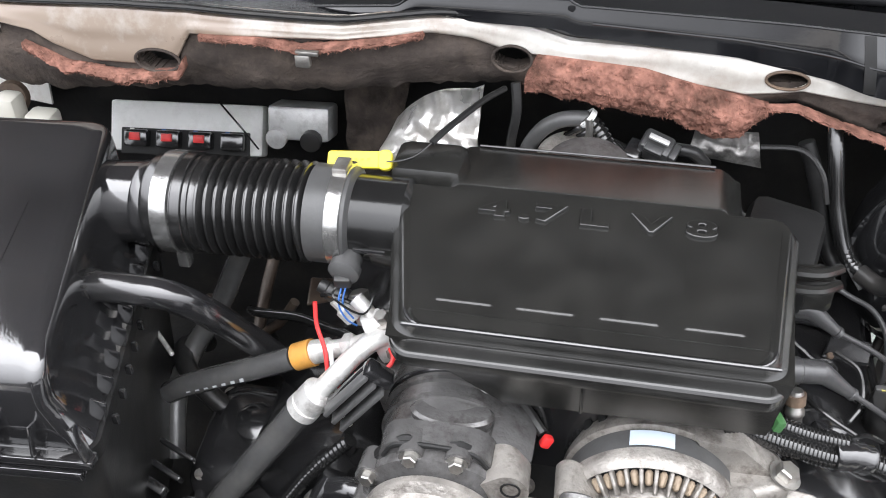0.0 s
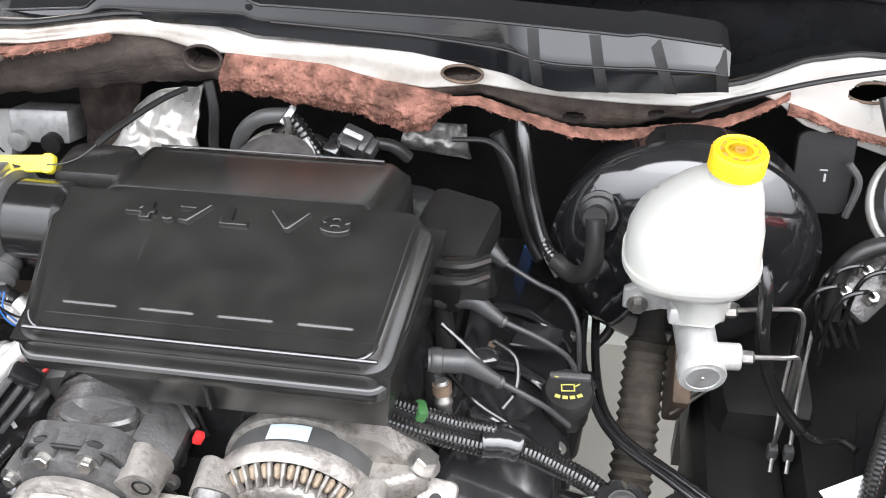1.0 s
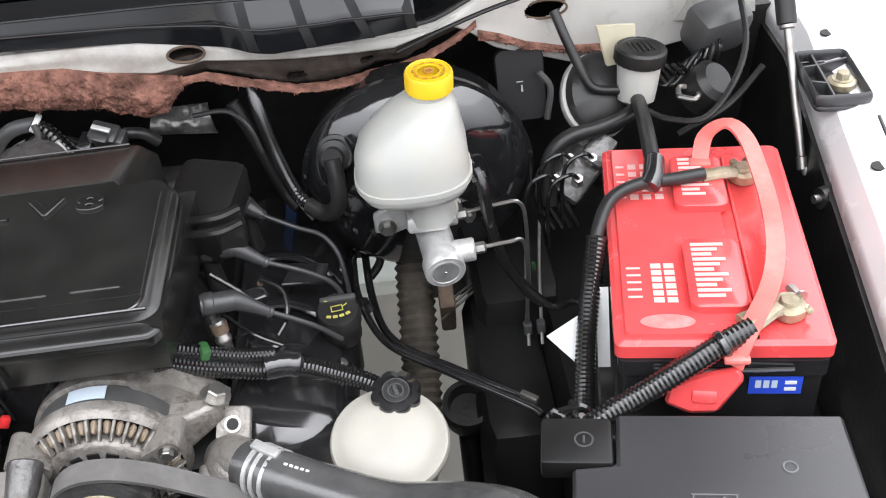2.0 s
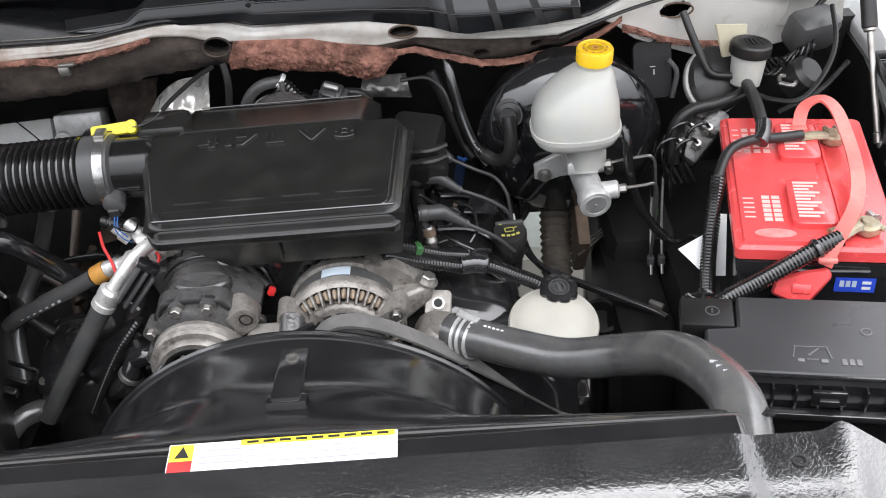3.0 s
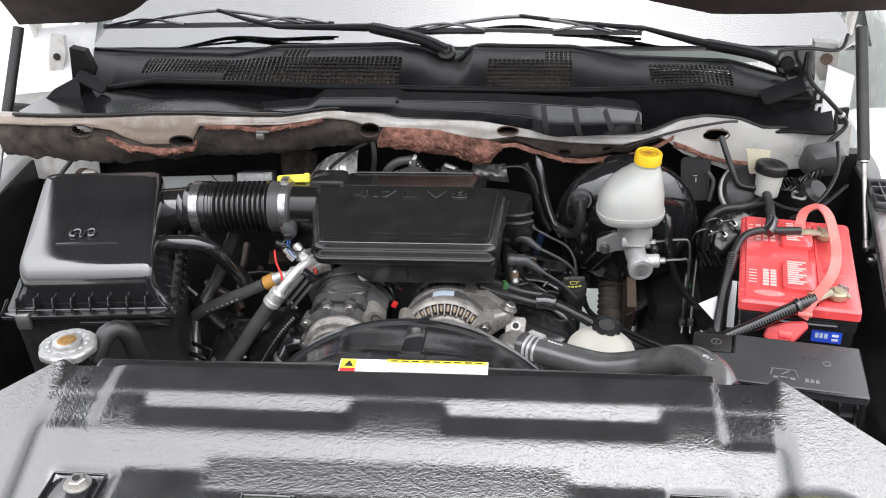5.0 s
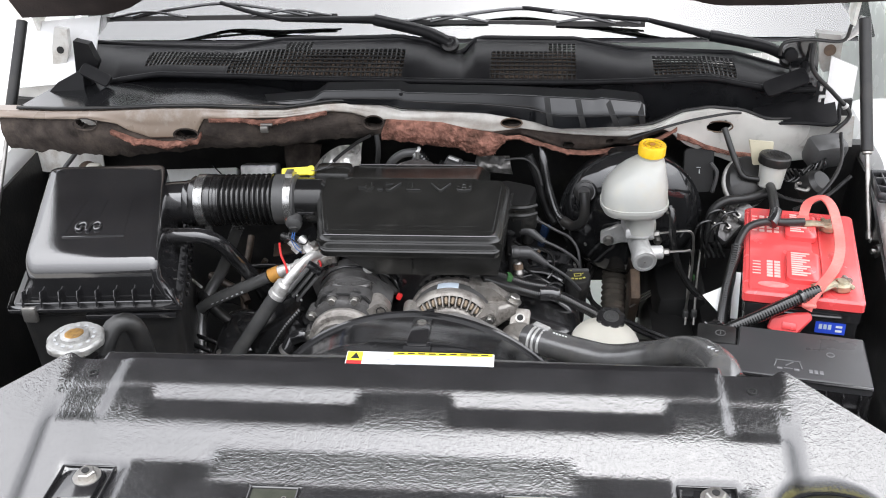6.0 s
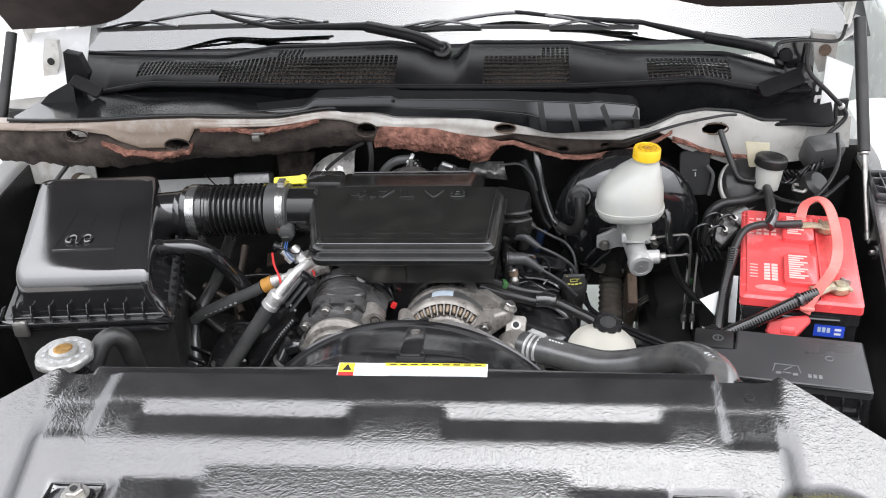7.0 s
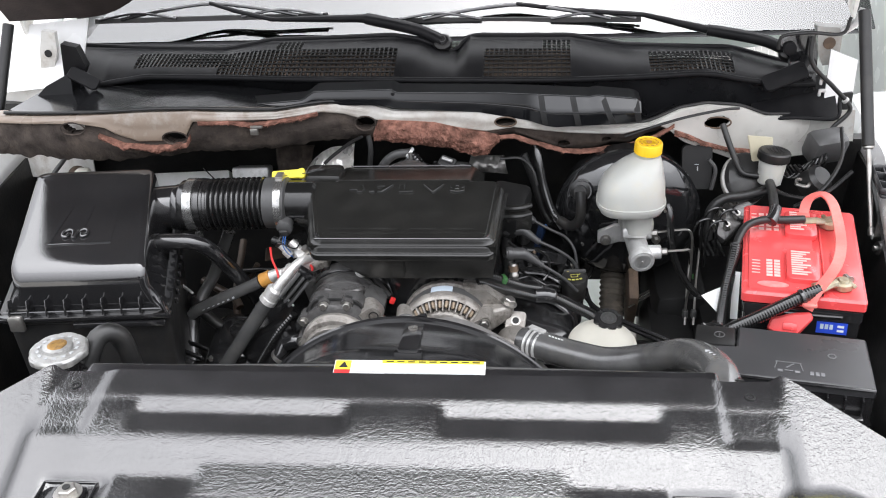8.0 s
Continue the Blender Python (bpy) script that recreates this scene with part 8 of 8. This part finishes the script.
# ---- hood struts, fender bracket ----
def strut(top, mid, low, label):
    t = thing("hood_strut", low, label, "gas strut", "hood struts")
    part("cylinder", cyl(top, mid, 0.0115, None, 20), RUBBER, t, "black cylinder")
    part("collar", cyl(Vector(mid).lerp(Vector(top), 0.02), Vector(mid).lerp(Vector(low), 0.03), 0.0095), STEEL, t)
    part("rod", cyl(mid, low, 0.0048), STEEL, t, "bright rod")
    part("socket", cyl(Vector(low).lerp(Vector(mid), 0.10), low, 0.0065), STEEL, t)
    part("ball_stud", cyl(low, Vector(low) + Vector((0.03 if low[0] > 0 else -0.03, 0, 0)), 0.007), ALU, t)


strut((0.884, 1.005, 1.470), (0.888, 0.868, 1.252), (0.890, 0.775, 1.112), "black gas hood strut standing beside the battery")
strut((-0.806, 1.000, 1.480), (-0.838, 0.890, 1.272), (-0.862, 0.810, 1.120), "black gas hood strut standing beside the air filter box")
fb = thing("fender_bracket", (0.945, 0.80, 1.2), "black plastic bracket with a gold bolt on the fender", "bracket")
part("plate", prism(rrect(-0.030, 0.030, -0.052, 0.052, 0.008, 3), -0.004, 0.002, pose(0.926, 0.818, 1.196, 0, 0, -6)), FUSELID, fb)
part("rim", moved(tube([(x, y, 0.010) for x, y in rrect(-0.029, 0.029, -0.051, 0.051, 0.008, 3)] + [(0.029, 0.043, 0.010)], 0.0034, 8, 0.006, flat=2.2), pose(0.926, 0.818, 1.196, 0, 0, -6)), FUSELID, fb)
for dx, dy, size, turn_ in ((-0.010, 0, (0.003, 0.096, 0.014), 0), (0.010, 0.028, (0.040, 0.003, 0.014), 20), (-0.020, -0.016, (0.020, 0.003, 0.014), -20), (-0.020, 0.020, (0.020, 0.003, 0.014), 10)):
    part("rib", moved(box((dx, dy, 0.008), size, 0.001, (0, 0, turn_)), pose(0.926, 0.818, 1.196, 0, 0, -6)), FUSELID, fb)
part("boss", lathe([(0.015, 0), (0.016, 0.002), (0.016, 0.008), (0.013, 0.010)], (0.935, 0.808, 1.198), (0, 0, 1), 24), BRASS, fb, "gold washer")
part("bolt", hexbolt((0.935, 0.808, 1.208), (0, 0, 1), 0.008, 0.009), BRASS, fb, "gold bolt")
stop = thing("bump_stop", (0.905, 0.70, 1.1), "black rubber bump stop on the fender rail", "bump stop")
part("rubber", lathe([(0.010, 0), (0.016, 0.004), (0.018, 0.014), (0.014, 0.020), (0.012, 0.030)], (0.905, 0.70, 1.128), (-1, -0.2, 0.1), 20), RUBBER, stop)
part("stud", lathe([(0.005, 0), (0.005, 0.02)], (0.888, 0.697, 1.130), (-1, -0.2, 0.1), 10), STEEL, stop)

# ---- wipers and cowl end caps ----
def wiper(name, pivot, elbow, tip, b0, b1, label):
    w = thing(name, pivot, label, "wiper", "wipers")
    part("pivot_cap", lathe([(0.018, 0), (0.019, 0.004), (0.019, 0.014), (0.014, 0.018)], pivot, (0, -0.6, 0.8), 22), RUBBER, w)
    part("pivot_nut", hexbolt(Vector(pivot) + Vector((0, -0.010, 0.014)), (0, -0.6, 0.8), 0.008, 0.006), BLACK, w)
    pv, el, tp = Vector(pivot), Vector(elbow), Vector(tip)
    part("arm", tube([pv + Vector((0, -0.004, 0.010)), pv.lerp(el, 0.35) + Vector((0, 0, 0.014)), el], 0.015, 12, 0.01, flat=0.8), COWL, w)
    part("arm_tail", tube([el, el.lerp(tp, 0.4), tp], 0.009, 10, 0.012, r1=0.005), COWL, w)
    s0, s1 = Vector(b0), Vector(b1)
    mid = (s0 + s1) / 2 + Vector((0, 0.02, 0.014))
    part("hook", tube([tp, tp.lerp(mid, 0.55) + Vector((0, 0, 0.004)), mid + Vector((0, 0, 0.012))], 0.0055, 8, 0.01, r1=0.0045), COWL, w)
    part("blade_bridge", tube([s0.lerp(s1, 0.12), s0.lerp(s1, 0.3) + Vector((0, 0.008, 0.016)), mid + Vector((0, 0, 0.010)), s0.lerp(s1, 0.7) + Vector((0, 0.008, 0.016)), s0.lerp(s1, 0.88)], 0.0042, 8, 0.012), BLACK, w)
    for a, b in ((0.02, 0.36), (0.64, 0.98)):
        part("blade_yoke", tube([s0.lerp(s1, a), s0.lerp(s1, (a + b) / 2) + Vector((0, 0.003, 0.012)), s0.lerp(s1, b)], 0.003, 8, 0.012), BLACK, w)
    part("rubber", strip([[s0.lerp(s1, k / 12) + Vector((0, 0, -0.008)) for k in range(13)], [s0.lerp(s1, k / 12) + Vector((0, 0.002, 0.002)) for k in range(13)]], 0.005, (0, 1, 0)), RUBBER, w)


wiper("wiper_left", (0.074, 1.100, 1.386), (-0.090, 1.135, 1.436), (-0.300, 1.160, 1.431), (-0.712, 1.190, 1.428), (-0.178, 1.165, 1.438), "black wiper lying along the windscreen base")
wiper("wiper_right", (0.780, 1.125, 1.345), (0.618, 1.140, 1.396), (0.490, 1.160, 1.424), (-0.036, 1.165, 1.424), (0.485, 1.165, 1.415), "black wiper lying along the windscreen base")
cap_l = thing("cowl_end_cap", (-0.72, 0.98, 1.27), "black moulded cowl end cap with a raised flap", "trim", "cowl end caps")
part("plate", loft([[(x, y + 0.6 * (z - 1.30), z) for x, z in ((-0.791, 1.313), (-0.753, 1.350), (-0.700, 1.374), (-0.690, 1.318), (-0.640, 1.300), (-0.660, 1.284), (-0.772, 1.286))] for y in (0.955, 0.959)]), COWL, cap_l)
part("front_flange", loft([[(x, y, z) for y, z in ((0.936, 1.306), (0.940, 1.310), (0.962, 1.306), (0.962, 1.288), (0.942, 1.284), (0.937, 1.290))] for x in (-0.770, -0.70, -0.612)]), COWL, cap_l)
part("flange_groove", tube([(-0.766, 0.9365, 1.298), (-0.70, 0.9365, 1.298), (-0.615, 0.9365, 1.298)], 0.0016, 6, 0.02), SHROUD, cap_l)
part("upright", loft([[(x, y, z) for x, z in ((-0.716, 1.430), (-0.684, 1.422), (-0.672, 1.38), (-0.694, 1.340), (-0.706, 1.292), (-0.738, 1.299), (-0.724, 1.36))] for y in (1.018, 1.022, 1.040)]), COWL, cap_l)
part("flap", moved(prism(rrect(-0.034, 0.034, -0.014, 0.014, 0.008, 4), -0.004, 0.004), pose(-0.672, 0.998, 1.362, 48, 26, -8)), COWL, cap_l)
part("bolt", hexbolt((-0.765, 0.975, 1.322), (0, -0.5, 1), 0.006, 0.006), STEEL, cap_l)
cap_r = thing("cowl_end_cap", (0.78, 1.03, 1.26), "black moulded cowl end cap with a paddle flap", "trim", "cowl end caps")
part("tray", sheet(lambda u, v: (0.700 + 0.165 * u, 0.995 + 0.09 * v, 1.257 + 0.055 * v + 0.006 * math.sin(math.pi * u)), 8, 8, (0, 0, -0.004)), COWL, cap_r)
part("tray_lip", tube([(0.700, 0.994, 1.256), (0.78, 0.993, 1.260), (0.858, 0.996, 1.256), (0.872, 1.03, 1.275)], 0.004, 8, 0.008), COWL, cap_r)
part("upright", loft([[(x, y, z) for x, z in ((0.748, 1.392), (0.762, 1.408), (0.812, 1.413), (0.822, 1.37), (0.827, 1.296), (0.818, 1.280), (0.781, 1.274), (0.778, 1.32), (0.770, 1.358))] for y in (1.050, 1.054, 1.076)]), SHROUD, cap_r)
part("upright_rib", box((0.800, 1.046, 1.36), (0.006, 0.012, 0.09), 0.002, (0, 4, 0)), SHROUD, cap_r)
part("boss", lathe([(0.011, 0), (0.013, 0.002), (0.013, 0.008), (0.008, 0.010)], (0.766, 1.050, 1.383), (0, -1, 0.2), 20), COWL, cap_r)
part("paddle", moved(prism(rrect(-0.048, 0.040, -0.018, 0.018, 0.010, 5), -0.005, 0.005), pose(0.757, 1.005, 1.342, 42, -20, 6)), COWL, cap_r)
part("paddle_neck", tube([(0.785, 1.012, 1.352), (0.795, 1.035, 1.362), (0.800, 1.055, 1.36)], 0.010, 10, 0.006), COWL, cap_r)
for z in (1.337, 1.314):
    part("clip", join(box((0.826, 0.998, z), (0.014, 0.008, 0.006), 0.002), box((0.820, 0.994, z - 0.004), (0.006, 0.006, 0.012), 0.002)), ALU, cap_r)
hl = thing("corner_cable", (0.86, 0.99, 1.2), "black cable looping at the hood hinge", "cable")
part("cable", tube([(0.738, 1.02, 1.392), (0.738, 1.02, 1.405), (0.746, 1.02, 1.419), (0.794, 1.02, 1.424), (0.854, 1.02, 1.421), (0.869, 1.03, 1.45)], 0.0036, 8, 0.006), RUBBER, hl)
part("cable", tube([(0.795, 1.0, 1.424), (0.798, 0.99, 1.373), (0.845, 0.99, 1.323), (0.878, 0.99, 1.288), (0.879, 0.99, 1.268), (0.849, 0.985, 1.235), (0.835, 0.97, 1.191)], 0.0045, 10, 0.006), RUBBER, hl)
part("cable_clip", lathe([(0.0055, 0), (0.007, 0.001), (0.007, 0.006), (0.0055, 0.007)], (0.868, 0.99, 1.299), (0.7, 0, -0.7), 14), ALU, hl)
hc = thing("hood_cable", (0.60, 0.92, 1.29), "thin black release cable along the cowl lip", "cable")
part("cable", tube([(0.44, 0.900, 1.262), (0.50, 0.905, 1.282), (0.56, 0.915, 1.296), (0.63, 0.93, 1.304), (0.66, 0.945, 1.300)], 0.0028, 8, 0.006), RUBBER, hc)
hinge_w = thing("hinge_bracket", (0.84, 1.06, 1.35), "white painted hood hinge bracket", "hinge", "hood hinges")
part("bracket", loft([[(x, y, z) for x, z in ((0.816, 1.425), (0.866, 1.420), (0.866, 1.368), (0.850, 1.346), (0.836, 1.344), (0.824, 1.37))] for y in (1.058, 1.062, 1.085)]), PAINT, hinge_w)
part("slot", lathe([(0.012, 0), (0.012, 0.002)], (0.843, 1.058, 1.390), (0, -1, 0.05), 18), RUST, hinge_w)
part("spring_link", tube([(0.862, 1.05, 1.415), (0.885, 1.045, 1.435), (0.897, 1.05, 1.46)], 0.008, 10, 0.008), ALU, hinge_w)
hinge_l = thing("hinge_bracket", (-0.76, 1.04, 1.33), "white painted hood hinge bracket", "hinge", "hood hinges")
part("bracket", loft([[(x, y, z) for x, z in ((-0.800, 1.345), (-0.770, 1.352), (-0.752, 1.40), (-0.748, 1.440), (-0.775, 1.445), (-0.790, 1.40))] for y in (1.066, 1.070, 1.080)]), CORNERPAINT, hinge_l)
part("slot", lathe([(0.008, 0), (0.008, 0.002)], (-0.772, 1.066, 1.395), (0, -1, 0.05), 16), SCREEN, hinge_l)

# ---- behind the duct ----
relay = thing("control_module", (-0.49, 0.97, 1.10), "white fronted control module with red plug locks", "control module")
RM = pose(-0.490, 0.965, 1.133, 58, 0, 5)
part("case", moved(box((0, -0.0065, -0.014), (0.202, 0.065, 0.028), 0.004), RM), MODWHITE, relay)
part("recess", moved(box((0.0, -0.026, 0.001), (0.170, 0.034, 0.004), 0.003), RM), SCREEN, relay)
for k in range(4):
    plug = part("plug", moved(box((-0.060 + 0.042 * k, -0.022, 0.010), (0.030, 0.022, 0.018), 0.003), RM), BLACK, relay)
    if k < 3:
        part("lock", moved(box((-0.060 + 0.042 * k, -0.020, 0.020), (0.014, 0.010, 0.004), 0.001), RM), REDWIRE, plug, "red lock")
    part("pin_mark", moved(box((-0.070 + 0.042 * k, -0.011, 0.0035), (0.005, 0.003, 0.002), 0), RM), BLUE if k else WHITE, plug)
absm = thing("hydraulic_unit", (-0.335, 0.97, 1.11), "grey alloy hydraulic block with two round ports", "hydraulic unit")
part("block", box((-0.335, 0.975, 1.146), (0.078, 0.05, 0.043), 0.005, (-20, 0, 3)), ALU, absm)
for dx, m_ in ((-0.024, ALU), (0.020, RUBBER)):
    part("port", lathe([(0.011, 0), (0.013, 0.002), (0.013, 0.012), (0.008, 0.014)], (-0.335 + dx, 0.948, 1.138), (0, -1, 0.1), 20), m_, absm)
part("pipe", tube([(-0.385, 0.94, 1.12), (-0.40, 0.935, 1.15), (-0.43, 0.945, 1.18)], 0.0012, 8, 0.006), CONDUIT, absm)


def crumple(u, v, a, b, c, d, amp):
    p = (Vector(a).lerp(Vector(b), u)).lerp(Vector(c).lerp(Vector(d), u), v)
    n1 = noise.noise(p * 34) + 0.6 * noise.noise(p * 80)
    return p + Vector((0, -amp * (math.sin(math.pi * v) * 1.6 + n1), amp * 0.5 * n1))


foil = thing("heat_shield", (-0.14, 0.86, 1.2), "crumpled silver foil heat shield behind the engine", "heat shield")
part("foil", sheet(lambda u, v: crumple(u, v, (-0.226, 0.895, 1.140), (-0.098, 0.885, 1.172), (-0.205, 0.945, 1.180), (-0.100, 0.938, 1.236), 0.009) + Vector((0, -0.012, 0.020)) * math.sin(math.pi * min(1, u * 1.15)) * v, 54, 36, (0, 0.004, 0)), FOIL, foil, sharp=50)
part("blanket", sheet(lambda u, v: crumple(u, v, (-0.270, 0.950, 1.080), (-0.215, 0.950, 1.080), (-0.275, 0.975, 1.215), (-0.195, 0.975, 1.215), 0.008), 20, 20, (0, 0.006, 0)), INSUL, foil, "dark felt blanket")
foil2 = thing("heat_shield", (0.17, 0.86, 1.2), "crumpled dark foil heat shield on the engine rear", "heat shield")
part("foil", sheet(lambda u, v: crumple(u, v, (0.130, 0.915, 1.185), (0.212, 0.908, 1.180), (0.138, 0.925, 1.212), (0.205, 0.925, 1.212), 0.005), 36, 16, (0, 0.004, 0)), DARKFOIL, foil2, sharp=40)
rearl = thing("rear_loom", (0.04, 0.82, 1.18), "bundle of black hoses and clips behind the engine cover", "wiring")
part("hose", tube([(-0.045, 0.868, 1.185), (-0.036, 0.866, 1.212), (-0.022, 0.866, 1.232), (-0.002, 0.866, 1.244), (0.024, 0.866, 1.247)], 0.0085, 14, 0.005), GREYRUB, rearl, "grey rubber hose")
part("conduit", tube([(0.020, 0.865, 1.250), (0.034, 0.863, 1.238), (0.048, 0.860, 1.216), (0.060, 0.858, 1.195)], 0.0095, 12, 0.003, 0.0016), CONDUIT, rearl)
part("band", lathe([(0.0095, 0), (0.0115, 0.001), (0.0115, 0.006), (0.0095, 0.007)], (0.020, 0.866, 1.250), (0.7, 0, -0.6), 18), WHITE, rearl, "pale clip band")
part("clip", tube([(0.024, 0.856, 1.252), (0.026, 0.854, 1.236), (0.022, 0.852, 1.222)], 0.004, 8, 0.004), STEEL, rearl)
part("clip", tube([(0.044, 0.850, 1.230), (0.050, 0.848, 1.218), (0.054, 0.845, 1.206)], 0.003, 8, 0.004), ALU, rearl)
part("coil", lathe([(0.036, 0), (0.040, 0.003), (0.040, 0.010), (0.036, 0.012), (0.03, 0.012)], (0.012, 0.850, 1.200), (0, -0.25, 1), 32), CAST, rearl)
part("plug", moved(join(box((0, 0, 0), (0.034, 0.026, 0.026), 0.005), box((0, -0.012, 0.014), (0.020, 0.010, 0.006), 0.002), box((0.020, 0, 0), (0.008, 0.020, 0.018), 0.002)), pose(0.096, 0.862, 1.222, 25, 14, -16)), BOOT, rearl)
part("plug", box((0.074, 0.860, 1.214), (0.018, 0.024, 0.022), 0.003, (25, 10, -20)), BLACK, rearl)
part("plug_catch", box((0.098, 0.848, 1.240), (0.022, 0.006, 0.004), 0.001, (25, 14, -16)), ALU, rearl)
for k in range(6):
    part("lead", tube([(-0.01 + 0.012 * k, 0.880, 1.21), (0.022 + 0.010 * k, 0.872, 1.232 - 0.005 * k), (0.055 + 0.010 * k, 0.862, 1.220 - 0.004 * k), (0.075 + 0.01 * k, 0.85, 1.20)], 0.003, 7, 0.006), CONDUIT, rearl)
part("elbow", tube([(0.115, 0.866, 1.220), (0.135, 0.868, 1.216), (0.150, 0.872, 1.20)], 0.007, 10, 0.005), RUBBER, rearl)
part("loop", tube([(0.20, 0.86, 1.235), (0.24, 0.855, 1.238), (0.262, 0.845, 1.22), (0.272, 0.835, 1.19)], 0.003, 8, 0.006), RUBBER, rearl)
part("drop_hose", tube([(0.245, 0.87, 1.24), (0.262, 0.86, 1.20), (0.285, 0.845, 1.13), (0.30, 0.83, 1.11)], 0.0085, 12, 0.006), MESHBLACK, rearl)
part("strap", tube([(-0.053, 0.852, 1.290), (-0.050, 0.846, 1.26), (-0.055, 0.84, 1.22), (-0.055, 0.83, 1.17)], 0.0055, 8, 0.008, flat=0.5), RUBBER, rearl)
lipclip = thing("lip_clip", (-0.26, 0.808, 1.32), "small bare metal clip on the cowl lip", "clip")
part("clip", join(box((-0.263, 0.806, 1.320), (0.016, 0.008, 0.014), 0.002), box((-0.257, 0.803, 1.330), (0.024, 0.006, 0.005), 0.001)), STEEL, lipclip)
lc = thing("corner_connector", (-0.76, 0.97, 1.2), "pale corner panel with a grey wiring connector", "connector")
part("connector", join(box((-0.765, 0.955, 1.262), (0.062, 0.03, 0.018), 0.004), box((-0.755, 0.945, 1.246), (0.05, 0.03, 0.014), 0.003)), GREYRUB, lc)
part("lead", tube([(-0.73, 0.950, 1.246), (-0.722, 0.945, 1.215), (-0.75, 0.93, 1.18), (-0.77, 0.90, 1.15)], 0.005, 8, 0.006), GREYRUB, lc)
part("bracket", join(box((-0.645, 0.845, 1.19), (0.03, 0.03, 0.07), 0.008), box((-0.61, 0.85, 1.185), (0.035, 0.03, 0.035), 0.006)), CREAM, lc, "pale bracket")
part("bung", lathe([(0.02, 0), (0.022, 0.004), (0.018, 0.01)], (-0.70, 0.93, 1.17), (0.2, -1, 0.4), 20), RUST, lc)
